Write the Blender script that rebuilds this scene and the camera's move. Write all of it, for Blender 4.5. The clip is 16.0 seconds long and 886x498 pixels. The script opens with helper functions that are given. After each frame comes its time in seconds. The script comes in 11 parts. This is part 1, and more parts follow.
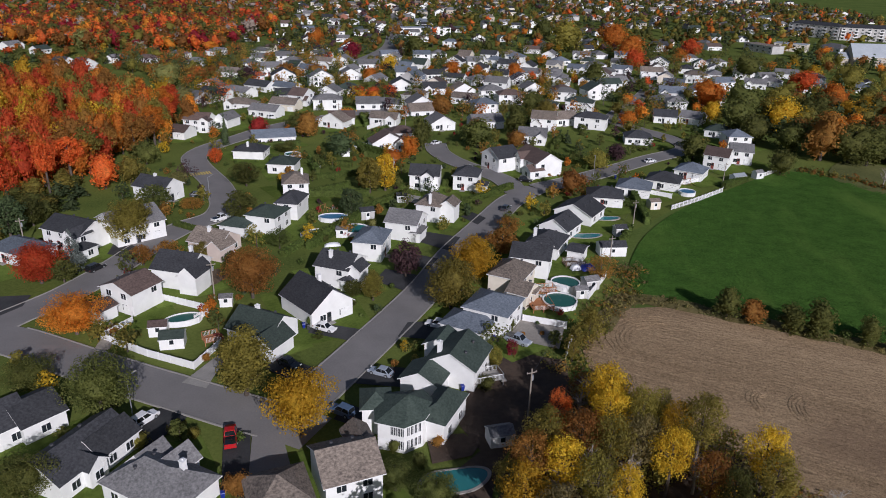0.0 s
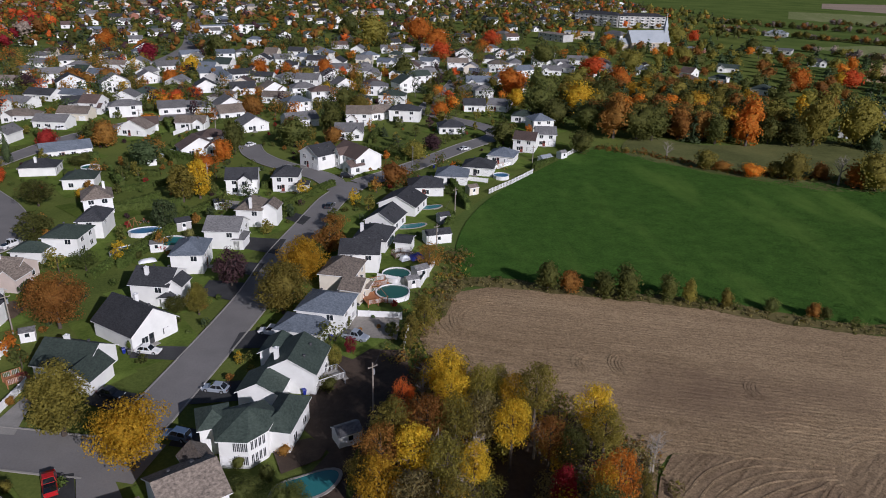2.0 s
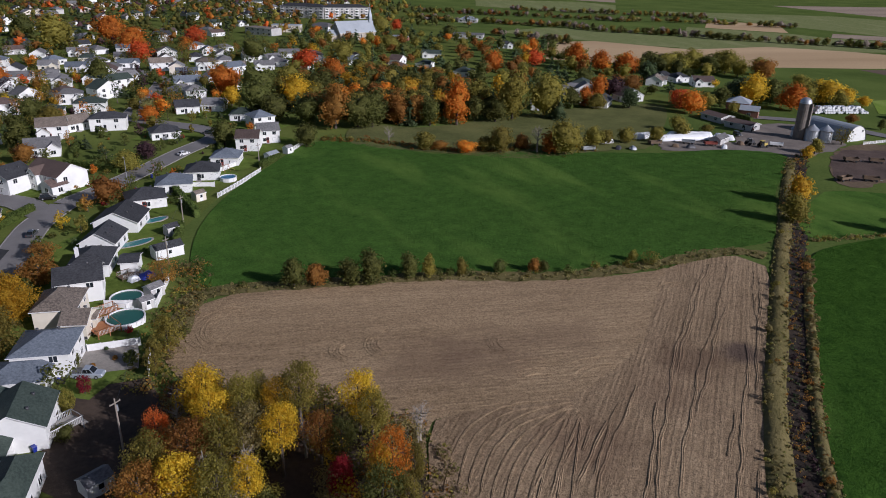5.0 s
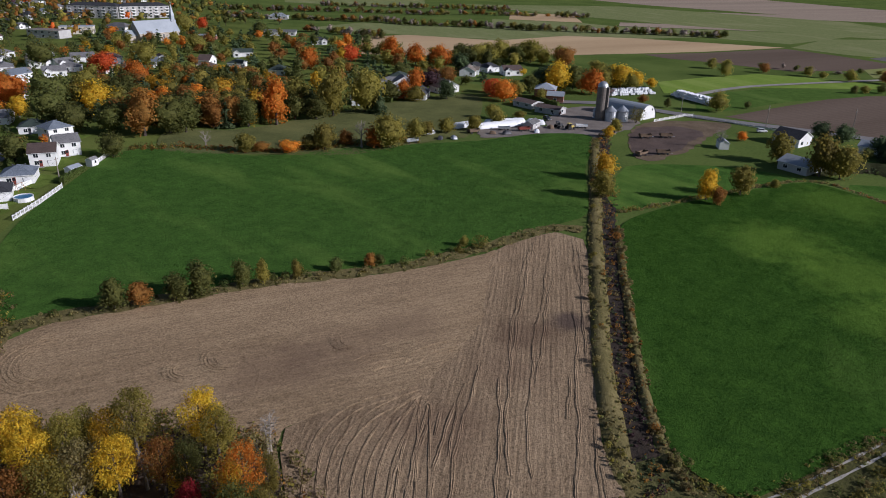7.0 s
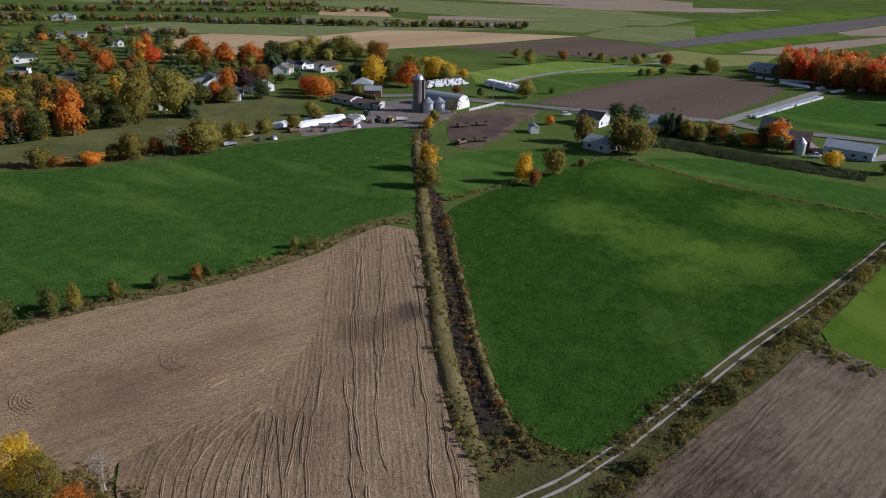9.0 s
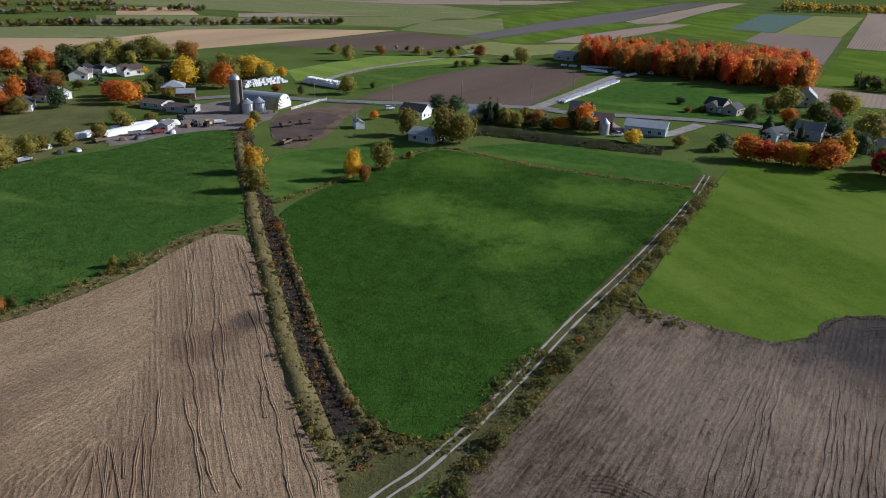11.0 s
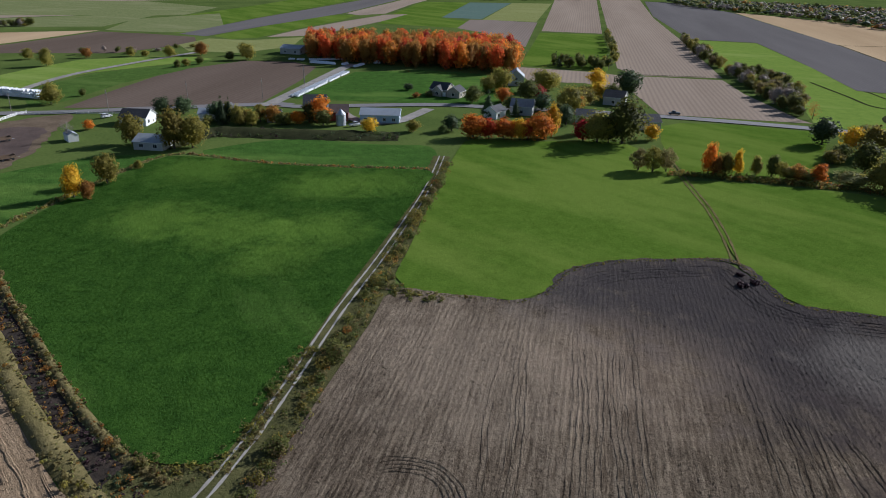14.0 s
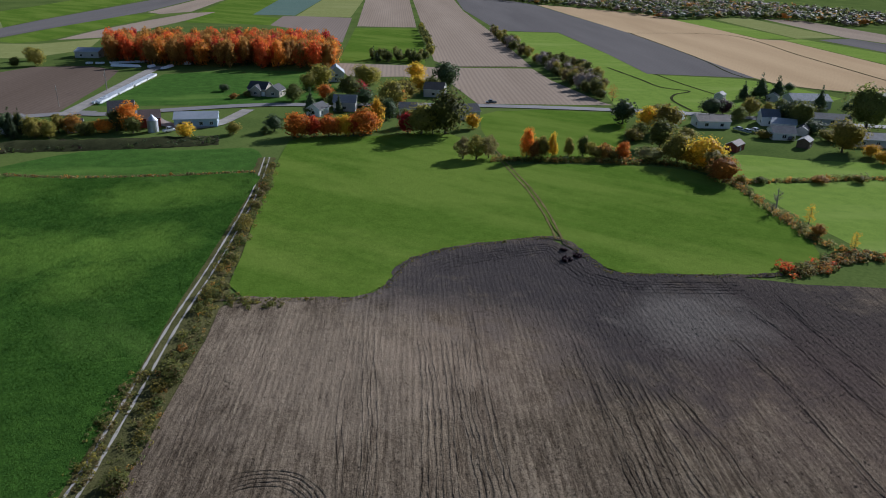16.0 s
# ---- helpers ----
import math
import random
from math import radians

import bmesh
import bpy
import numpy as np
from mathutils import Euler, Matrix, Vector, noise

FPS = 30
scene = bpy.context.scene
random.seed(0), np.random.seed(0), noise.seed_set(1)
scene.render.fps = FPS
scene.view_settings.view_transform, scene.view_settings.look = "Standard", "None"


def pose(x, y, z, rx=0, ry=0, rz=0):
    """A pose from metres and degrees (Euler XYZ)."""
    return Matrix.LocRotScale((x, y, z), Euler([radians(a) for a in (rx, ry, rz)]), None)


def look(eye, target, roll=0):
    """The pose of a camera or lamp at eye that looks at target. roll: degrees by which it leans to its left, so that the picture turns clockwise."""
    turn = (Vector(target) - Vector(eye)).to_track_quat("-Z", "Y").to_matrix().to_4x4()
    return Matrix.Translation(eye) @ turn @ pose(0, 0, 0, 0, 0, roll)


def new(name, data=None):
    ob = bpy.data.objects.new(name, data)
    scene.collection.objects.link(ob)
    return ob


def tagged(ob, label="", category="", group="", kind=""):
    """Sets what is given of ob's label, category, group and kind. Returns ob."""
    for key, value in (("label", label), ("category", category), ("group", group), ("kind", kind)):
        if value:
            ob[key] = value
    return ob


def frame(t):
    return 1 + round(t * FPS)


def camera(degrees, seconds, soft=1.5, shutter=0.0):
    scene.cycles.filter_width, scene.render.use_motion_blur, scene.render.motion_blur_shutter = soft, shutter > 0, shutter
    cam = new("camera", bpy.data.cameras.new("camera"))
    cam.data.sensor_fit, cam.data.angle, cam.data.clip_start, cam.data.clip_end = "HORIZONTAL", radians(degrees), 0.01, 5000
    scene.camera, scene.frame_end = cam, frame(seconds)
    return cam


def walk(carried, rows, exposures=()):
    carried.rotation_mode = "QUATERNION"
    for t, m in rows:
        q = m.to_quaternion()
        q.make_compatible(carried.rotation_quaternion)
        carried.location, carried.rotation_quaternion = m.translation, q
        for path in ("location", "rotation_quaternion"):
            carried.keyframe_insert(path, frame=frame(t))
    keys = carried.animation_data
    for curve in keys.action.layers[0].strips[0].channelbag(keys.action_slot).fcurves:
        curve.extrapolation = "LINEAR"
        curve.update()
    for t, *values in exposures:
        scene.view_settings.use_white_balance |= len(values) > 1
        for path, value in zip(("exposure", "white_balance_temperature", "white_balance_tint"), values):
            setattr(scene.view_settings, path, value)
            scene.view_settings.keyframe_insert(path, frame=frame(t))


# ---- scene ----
# ---- camera: a drone hovering at one spot and panning to its right ----
HEIGHT = 68.0
TILT, LEAN = 67.37, -1.38
cam = camera(64.31, 16.0, 0.95)
YAWS = [(0.0, 0.0), (0.5, -3.24), (1.0, -6.99), (1.5, -11.04), (2.0, -15.02), (2.5, -18.9), (3.0, -22.72),
        (3.5, -26.52), (4.0, -30.29), (6.5, -48.29), (7.0, -52.03), (7.5, -55.74), (8.0, -59.39), (8.5, -63.03),
        (9.0, -66.66), (11.5, -84.51), (12.0, -88.06), (12.5, -91.63), (13.0, -95.19), (13.5, -98.74),
        (14.0, -102.3), (14.5, -105.84), (15.0, -109.42), (15.5, -113.01), (16.0, -116.61)]
walk(cam, [(t, pose(0, 0, HEIGHT, TILT, LEAN, yaw)) for t, yaw in YAWS],
     exposures=[(0.0, -0.26, 5850, 19), (2.0, -0.28, 5840, 19), (4.0, -0.26, 5800, 20), (6.5, -0.13, 5770, 19), (9.0, -0.04, 5720, 17),
                (12.5, 0.18, 5620, 15), (14.5, 0.18, 5560, 13), (16.0, 0.20, 5500, 13)])


# ---- daylight: low autumn sun, clear sky ----
SUN_BEARING, SUN_HEIGHT = 159.0, 25.5          # degrees clockwise from +y, and above the horizon
world = bpy.data.worlds.new("sky")
scene.world = world
world.use_nodes = True
wn = world.node_tree.nodes
sky = wn.new("ShaderNodeTexSky")
sky.sky_type, sky.sun_disc = "NISHITA", False
sky.sun_elevation, sky.sun_rotation = radians(SUN_HEIGHT), radians(SUN_BEARING)
wn["Background"].inputs["Strength"].default_value = 0.055
world.node_tree.links.new(sky.outputs[0], wn["Background"].inputs[0])
sun = new("sun", bpy.data.lights.new("sun", "SUN"))
sun.data.energy, sun.data.angle, sun.data.color = 4.75, radians(0.6), (1.0, 0.95, 0.88)
sb, sh = radians(SUN_BEARING), radians(SUN_HEIGHT)
sun.matrix_world = look((math.sin(sb) * math.cos(sh) * 300, math.cos(sb) * math.cos(sh) * 300, math.sin(sh) * 300), (0, 0, 0))


# ---- materials ----
def rgb(c):
    return (*c, 1.0)


def base_nodes(name):
    m = bpy.data.materials.new(name)
    m.use_nodes = True
    nt = m.node_tree
    return m, nt, nt.nodes["Principled BSDF"]


def add(nt, kind, **inputs):
    n = nt.nodes.new(kind)
    for k, v in inputs.items():
        n.inputs[k.replace("_", " ")].default_value = v
    return n


def ramp(nt, fac, stops):
    r = nt.nodes.new("ShaderNodeValToRGB")
    while len(r.color_ramp.elements) < len(stops):
        r.color_ramp.elements.new(0.5)
    for e, (p, c) in zip(r.color_ramp.elements, stops):
        e.position, e.color = p, rgb(c)
    nt.links.new(fac, r.inputs[0])
    return r.outputs[0]


def mixed(nt, fac, a, b, mode="MIX"):
    n = nt.nodes.new("ShaderNodeMix")
    n.data_type, n.blend_type = "RGBA", mode
    for i, v in ((0, fac), (6, a), (7, b)):
        if isinstance(v, (int, float)):
            n.inputs[i].default_value = v
        elif isinstance(v, tuple):
            n.inputs[i].default_value = rgb(v)
        else:
            nt.links.new(v, n.inputs[i])
    return n.outputs[2]


def math_node(nt, op, a, b=0.0):
    n = nt.nodes.new("ShaderNodeMath")
    n.operation = op
    for i, v in enumerate((a, b)):
        if isinstance(v, (int, float)):
            n.inputs[i].default_value = v
        else:
            nt.links.new(v, n.inputs[i])
    return n.outputs[0]


def place_of(nt, turn=0.0, stretch=(1, 1, 1)):
    """World position, turned about z by degrees and stretched."""
    g = nt.nodes.new("ShaderNodeNewGeometry")
    out = g.outputs["Position"]
    for kind, value in (("Rotation", (0, 0, radians(turn))), ("Scale", stretch)):
        mp = nt.nodes.new("ShaderNodeMapping")
        mp.inputs[kind].default_value = value
        nt.links.new(out, mp.inputs[0])
        out = mp.outputs[0]
    return out


def noise_of(nt, vec, scale, detail=4.0, rough=0.6):
    n = add(nt, "ShaderNodeTexNoise", Scale=scale, Detail=detail, Roughness=rough)
    nt.links.new(vec, n.inputs["Vector"])
    return n.outputs["Fac"]


def bumped(nt, bsdf, height, strength, distance):
    b = add(nt, "ShaderNodeBump", Strength=strength, Distance=distance)
    nt.links.new(height, b.inputs["Height"])
    nt.links.new(b.outputs[0], bsdf.inputs["Normal"])


def surface(name, dark, light, big=0.08, fine=2.0, rough=0.85, bump=0.3, deep=0.05, metal=0.0, own=0.0, spec=0.3):
    """A plain surface with stains at one scale and grain at another; own: how far each object differs."""
    m, nt, p = base_nodes(name)
    v = place_of(nt)
    a, b = noise_of(nt, v, big), noise_of(nt, v, fine, 6.0, 0.7)
    f = math_node(nt, "ADD", math_node(nt, "MULTIPLY", a, 0.55), math_node(nt, "MULTIPLY", b, 0.45))
    c = ramp(nt, f, [(0.32, dark), (0.68, light)])
    if own:
        o = nt.nodes.new("ShaderNodeObjectInfo")
        k = math_node(nt, "ADD", math_node(nt, "MULTIPLY", o.outputs["Random"], own), 1.0 - own / 2)
        hs = nt.nodes.new("ShaderNodeHueSaturation")
        nt.links.new(k, hs.inputs["Value"])
        nt.links.new(c, hs.inputs["Color"])
        c = hs.outputs[0]
    nt.links.new(c, p.inputs["Base Color"])
    p.inputs["Roughness"].default_value, p.inputs["Metallic"].default_value = rough, metal
    p.inputs["Specular IOR Level"].default_value = spec
    bumped(nt, p, b, bump, deep)
    return m


def siding(name, light, dark):
    """Horizontal clapboard with faint weathering."""
    m, nt, p = base_nodes(name)
    v = place_of(nt)
    w = add(nt, "ShaderNodeTexWave", Scale=2.6, Distortion=0.0)
    w.bands_direction, w.wave_profile = "Z", "SAW"
    nt.links.new(v, w.inputs["Vector"])
    c = ramp(nt, noise_of(nt, v, 0.35, 5.0), [(0.3, dark), (0.65, light)])
    nt.links.new(c, p.inputs["Base Color"])
    p.inputs["Roughness"].default_value = 0.55
    bumped(nt, p, w.outputs["Fac"], 0.35, 0.02)
    return m


def shingle(name, dark, light):
    """Asphalt shingles: courses, patches and granules."""
    m, nt, p = base_nodes(name)
    v = place_of(nt)
    w = add(nt, "ShaderNodeTexWave", Scale=3.2, Distortion=1.2)
    w.inputs["Detail Scale"].default_value = 3.0
    w.bands_direction = "Z"
    nt.links.new(v, w.inputs["Vector"])
    n = noise_of(nt, v, 3.5, 6.0, 0.75)
    g = noise_of(nt, v, 0.3, 3.0)
    f = math_node(nt, "ADD", math_node(nt, "MULTIPLY", n, 0.6), math_node(nt, "MULTIPLY", g, 0.4))
    o = nt.nodes.new("ShaderNodeObjectInfo")
    hs = nt.nodes.new("ShaderNodeHueSaturation")
    nt.links.new(math_node(nt, "ADD", math_node(nt, "MULTIPLY", o.outputs["Random"], 0.5), 0.75), hs.inputs["Value"])
    tabs = noise_of(nt, place_of(nt, 35, (1.0, 1.0, 2.2)), 2.2, 2.0, 0.5)
    f = math_node(nt, "ADD", math_node(nt, "MULTIPLY", f, 0.55), math_node(nt, "MULTIPLY", tabs, 0.45))
    nt.links.new(ramp(nt, f, [(0.39, dark), (0.5, tuple((x + y) / 2 for x, y in zip(dark, light))), (0.61, light)]), hs.inputs["Color"])
    nt.links.new(hs.outputs[0], p.inputs["Base Color"])
    p.inputs["Roughness"].default_value = 0.8
    bumped(nt, p, math_node(nt, "ADD", math_node(nt, "MULTIPLY", w.outputs["Fac"], 0.6), n), 0.4, 0.03)
    return m


def leaves(name, a, b, c, glow=0.62):
    """Foliage: each leaf clump its own shade, each tree a shift of it, with light coming through."""
    m, nt, p = base_nodes(name)
    g = nt.nodes.new("ShaderNodeNewGeometry")
    o = nt.nodes.new("ShaderNodeObjectInfo")
    v = place_of(nt)
    f = math_node(nt, "ADD", math_node(nt, "MULTIPLY", g.outputs["Random Per Island"], 0.22),
                  math_node(nt, "ADD", math_node(nt, "MULTIPLY", noise_of(nt, v, 0.11, 2.0), 0.50), math_node(nt, "MULTIPLY", noise_of(nt, v, 0.55, 3.0), 0.28)))
    tuft = noise_of(nt, v, 1.3, 5.0, 0.75)
    col = ramp(nt, f, [(0.24, a), (0.5, b), (0.76, c)])
    col = mixed(nt, 0.8, col, ramp(nt, tuft, [(0.34, (0.62, 0.60, 0.57)), (0.50, (1.12, 1.12, 1.10)), (0.66, (1.55, 1.52, 1.44))]), "MULTIPLY")
    hs = nt.nodes.new("ShaderNodeHueSaturation")
    nt.links.new(math_node(nt, "ADD", math_node(nt, "MULTIPLY", o.outputs["Random"], 0.45), 0.78), hs.inputs["Value"])
    nt.links.new(math_node(nt, "ADD", math_node(nt, "MULTIPLY", o.outputs["Random"], 0.02), 0.492), hs.inputs["Hue"])
    nt.links.new(col, hs.inputs["Color"])
    nt.links.new(hs.outputs[0], p.inputs["Base Color"])
    p.inputs["Roughness"].default_value = 0.65
    p.inputs["Specular IOR Level"].default_value = 0.15
    bumped(nt, p, tuft, 0.5, 0.3)
    t = nt.nodes.new("ShaderNodeBsdfTranslucent")
    nt.links.new(hs.outputs[0], t.inputs[0])
    mx = nt.nodes.new("ShaderNodeMixShader")
    mx.inputs[0].default_value = glow
    nt.links.new(p.outputs[0], mx.inputs[1])
    nt.links.new(t.outputs[0], mx.inputs[2])
    nt.links.new(mx.outputs[0], nt.nodes["Material Output"].inputs[0])
    return m


def patches(nt, colour, spots):
    """Damp or pale patches with ragged edges: (x, y, radius, strength, colour) each."""
    v = place_of(nt)
    rag = noise_of(nt, v, 0.12, 5.0, 0.65)
    for x, y, r, k, c in spots:
        d = nt.nodes.new("ShaderNodeVectorMath")
        d.operation = "DISTANCE"
        nt.links.new(v, d.inputs[0])
        d.inputs[1].default_value = (x, y, 0.2)
        f = math_node(nt, "ADD", math_node(nt, "MULTIPLY", d.outputs["Value"], 1.0 / r), math_node(nt, "MULTIPLY", rag, 1.6))
        n = nt.nodes.new("ShaderNodeMapRange")
        n.inputs["From Min"].default_value, n.inputs["From Max"].default_value = 1.15, 1.85
        n.inputs["To Min"].default_value, n.inputs["To Max"].default_value = k, 0.0
        nt.links.new(f, n.inputs["Value"])
        colour = mixed(nt, n.outputs[0], colour, c)
    return colour


def ploughed(name, dark, light, turn, gap=0.55, wander=2.0, tracks=0.5, spots=()):
    """Worked soil: broken furrows in one direction, damp patches, clods and crumbs."""
    m, nt, p = base_nodes(name)
    streak = noise_of(nt, place_of(nt, turn, (1.0, 0.10, 1.0)), 1.5, 5.0, 0.75)
    broad = noise_of(nt, place_of(nt, turn, (1.0, 0.035, 1.0)), 0.30, 3.0, 0.6)
    patch = noise_of(nt, place_of(nt, turn, (1.0, 0.45, 1.0)), 0.035, 5.0, 0.6)
    clod = noise_of(nt, place_of(nt), 0.9, 7.0, 0.8)
    speck = noise_of(nt, place_of(nt), 3.2, 4.0, 0.75)
    w = add(nt, "ShaderNodeTexWave", Scale=0.26 / gap, Distortion=4.0 * wander, Detail=4.0)
    w.inputs["Detail Scale"].default_value = 0.25
    nt.links.new(place_of(nt, turn, (1.0, 0.12, 1.0)), w.inputs["Vector"])
    f = math_node(nt, "ADD", math_node(nt, "MULTIPLY", patch, 0.45),
                  math_node(nt, "ADD", math_node(nt, "MULTIPLY", clod, 0.42), math_node(nt, "MULTIPLY", broad, 0.13)))
    c = ramp(nt, f, [(0.36, dark), (0.64, light)])
    # streaks and rills darken the colour as furrow shading, besides the bump
    lines = ramp(nt, streak, [(0.38, (0.36, 0.34, 0.33)), (0.54, (1, 1, 1))])
    rill = ramp(nt, math_node(nt, "ADD", math_node(nt, "MULTIPLY", w.outputs["Fac"], 0.3), math_node(nt, "MULTIPLY", broad, 1.1)), [(0.50, (0.62, 0.61, 0.60)), (0.80, (1.06, 1.06, 1.06))])
    c = mixed(nt, min(1.0, tracks * 1.6), c, lines, "MULTIPLY")
    c = mixed(nt, tracks, c, rill, "MULTIPLY")
    c = mixed(nt, 0.75, c, ramp(nt, speck, [(0.36, (0.42, 0.41, 0.40)), (0.5, (1.0, 1.0, 1.0)), (0.66, (1.30, 1.28, 1.25))]), "MULTIPLY")
    c = patches(nt, c, spots)
    nt.links.new(c, p.inputs["Base Color"])
    p.inputs["Roughness"].default_value = 0.95
    p.inputs["Specular IOR Level"].default_value = 0.0
    h = math_node(nt, "ADD", math_node(nt, "MULTIPLY", streak, 0.8),
                  math_node(nt, "ADD", clod, math_node(nt, "ADD", math_node(nt, "MULTIPLY", w.outputs["Fac"], 0.12), math_node(nt, "MULTIPLY", speck, 0.5))))
    bumped(nt, p, h, 0.9, 0.24)
    return m


def crop(name, dark, light, pale, turn=0.0, bump=0.9, pale_at=0.62, spots=()):
    """A standing green crop: clumps, drill rows, paler patches."""
    m, nt, p = base_nodes(name)
    v = place_of(nt)
    f = noise_of(nt, v, 1.9, 6.0, 0.75)
    s = noise_of(nt, place_of(nt, turn, (1.0, 0.25, 1.0)), 0.05, 4.0, 0.55)
    mid = noise_of(nt, v, 0.22, 5.0, 0.6)
    f2 = math_node(nt, "ADD", math_node(nt, "MULTIPLY", f, 0.62), math_node(nt, "MULTIPLY", mid, 0.38))
    c = ramp(nt, f2, [(0.36, dark), (0.64, light)])
    k = ramp(nt, s, [(pale_at - 0.1, (0, 0, 0)), (pale_at + 0.06, (1, 1, 1))])
    c = mixed(nt, k, c, mixed(nt, 0.5, c, pale))
    c = patches(nt, c, spots)
    nt.links.new(c, p.inputs["Base Color"])
    p.inputs["Roughness"].default_value = 0.85
    p.inputs["Specular IOR Level"].default_value = 0.0
    bumped(nt, p, math_node(nt, "ADD", f, math_node(nt, "MULTIPLY", mid, 1.2)), bump, 0.28)
    return m


def rows(name, dark, light, turn, tracks):
    """Far worked soil: faint parallel rows, damp bands and grain."""
    m, nt, p = base_nodes(name)
    w = add(nt, "ShaderNodeTexWave", Scale=0.12, Distortion=1.2, Detail=2.0)
    w.inputs["Detail Scale"].default_value = 0.3
    nt.links.new(place_of(nt, turn), w.inputs["Vector"])
    broad = noise_of(nt, place_of(nt, turn, (1.0, 0.1, 1.0)), 0.02, 4.0)
    grain = noise_of(nt, place_of(nt), 0.6, 6.0, 0.7)
    f = math_node(nt, "ADD", math_node(nt, "MULTIPLY", broad, 0.6), math_node(nt, "MULTIPLY", grain, 0.4))
    c = ramp(nt, f, [(0.32, dark), (0.68, light)])
    c = mixed(nt, tracks, c, ramp(nt, w.outputs["Fac"], [(0.25, (0.5, 0.5, 0.5)), (0.6, (1.1, 1.1, 1.1))]), "MULTIPLY")
    nt.links.new(c, p.inputs["Base Color"])
    p.inputs["Roughness"].default_value = 0.95
    p.inputs["Specular IOR Level"].default_value = 0.0
    bumped(nt, p, grain, 0.4, 0.1)
    return m


def glass_pane(name, tint, rough=0.08):
    m, nt, p = base_nodes(name)
    p.inputs["Base Color"].default_value = rgb(tint)
    p.inputs["Roughness"].default_value = rough
    p.inputs["Specular IOR Level"].default_value = 0.7
    return m


def paint(name, c, rough=0.35, metal=0.0, coat=0.0):
    m, nt, p = base_nodes(name)
    n = noise_of(nt, place_of(nt), 1.5, 4.0)
    nt.links.new(ramp(nt, n, [(0.3, tuple(x * 0.88 for x in c)), (0.7, c)]), p.inputs["Base Color"])
    p.inputs["Roughness"].default_value, p.inputs["Metallic"].default_value = rough, metal
    p.inputs["Coat Weight"].default_value = coat
    return m


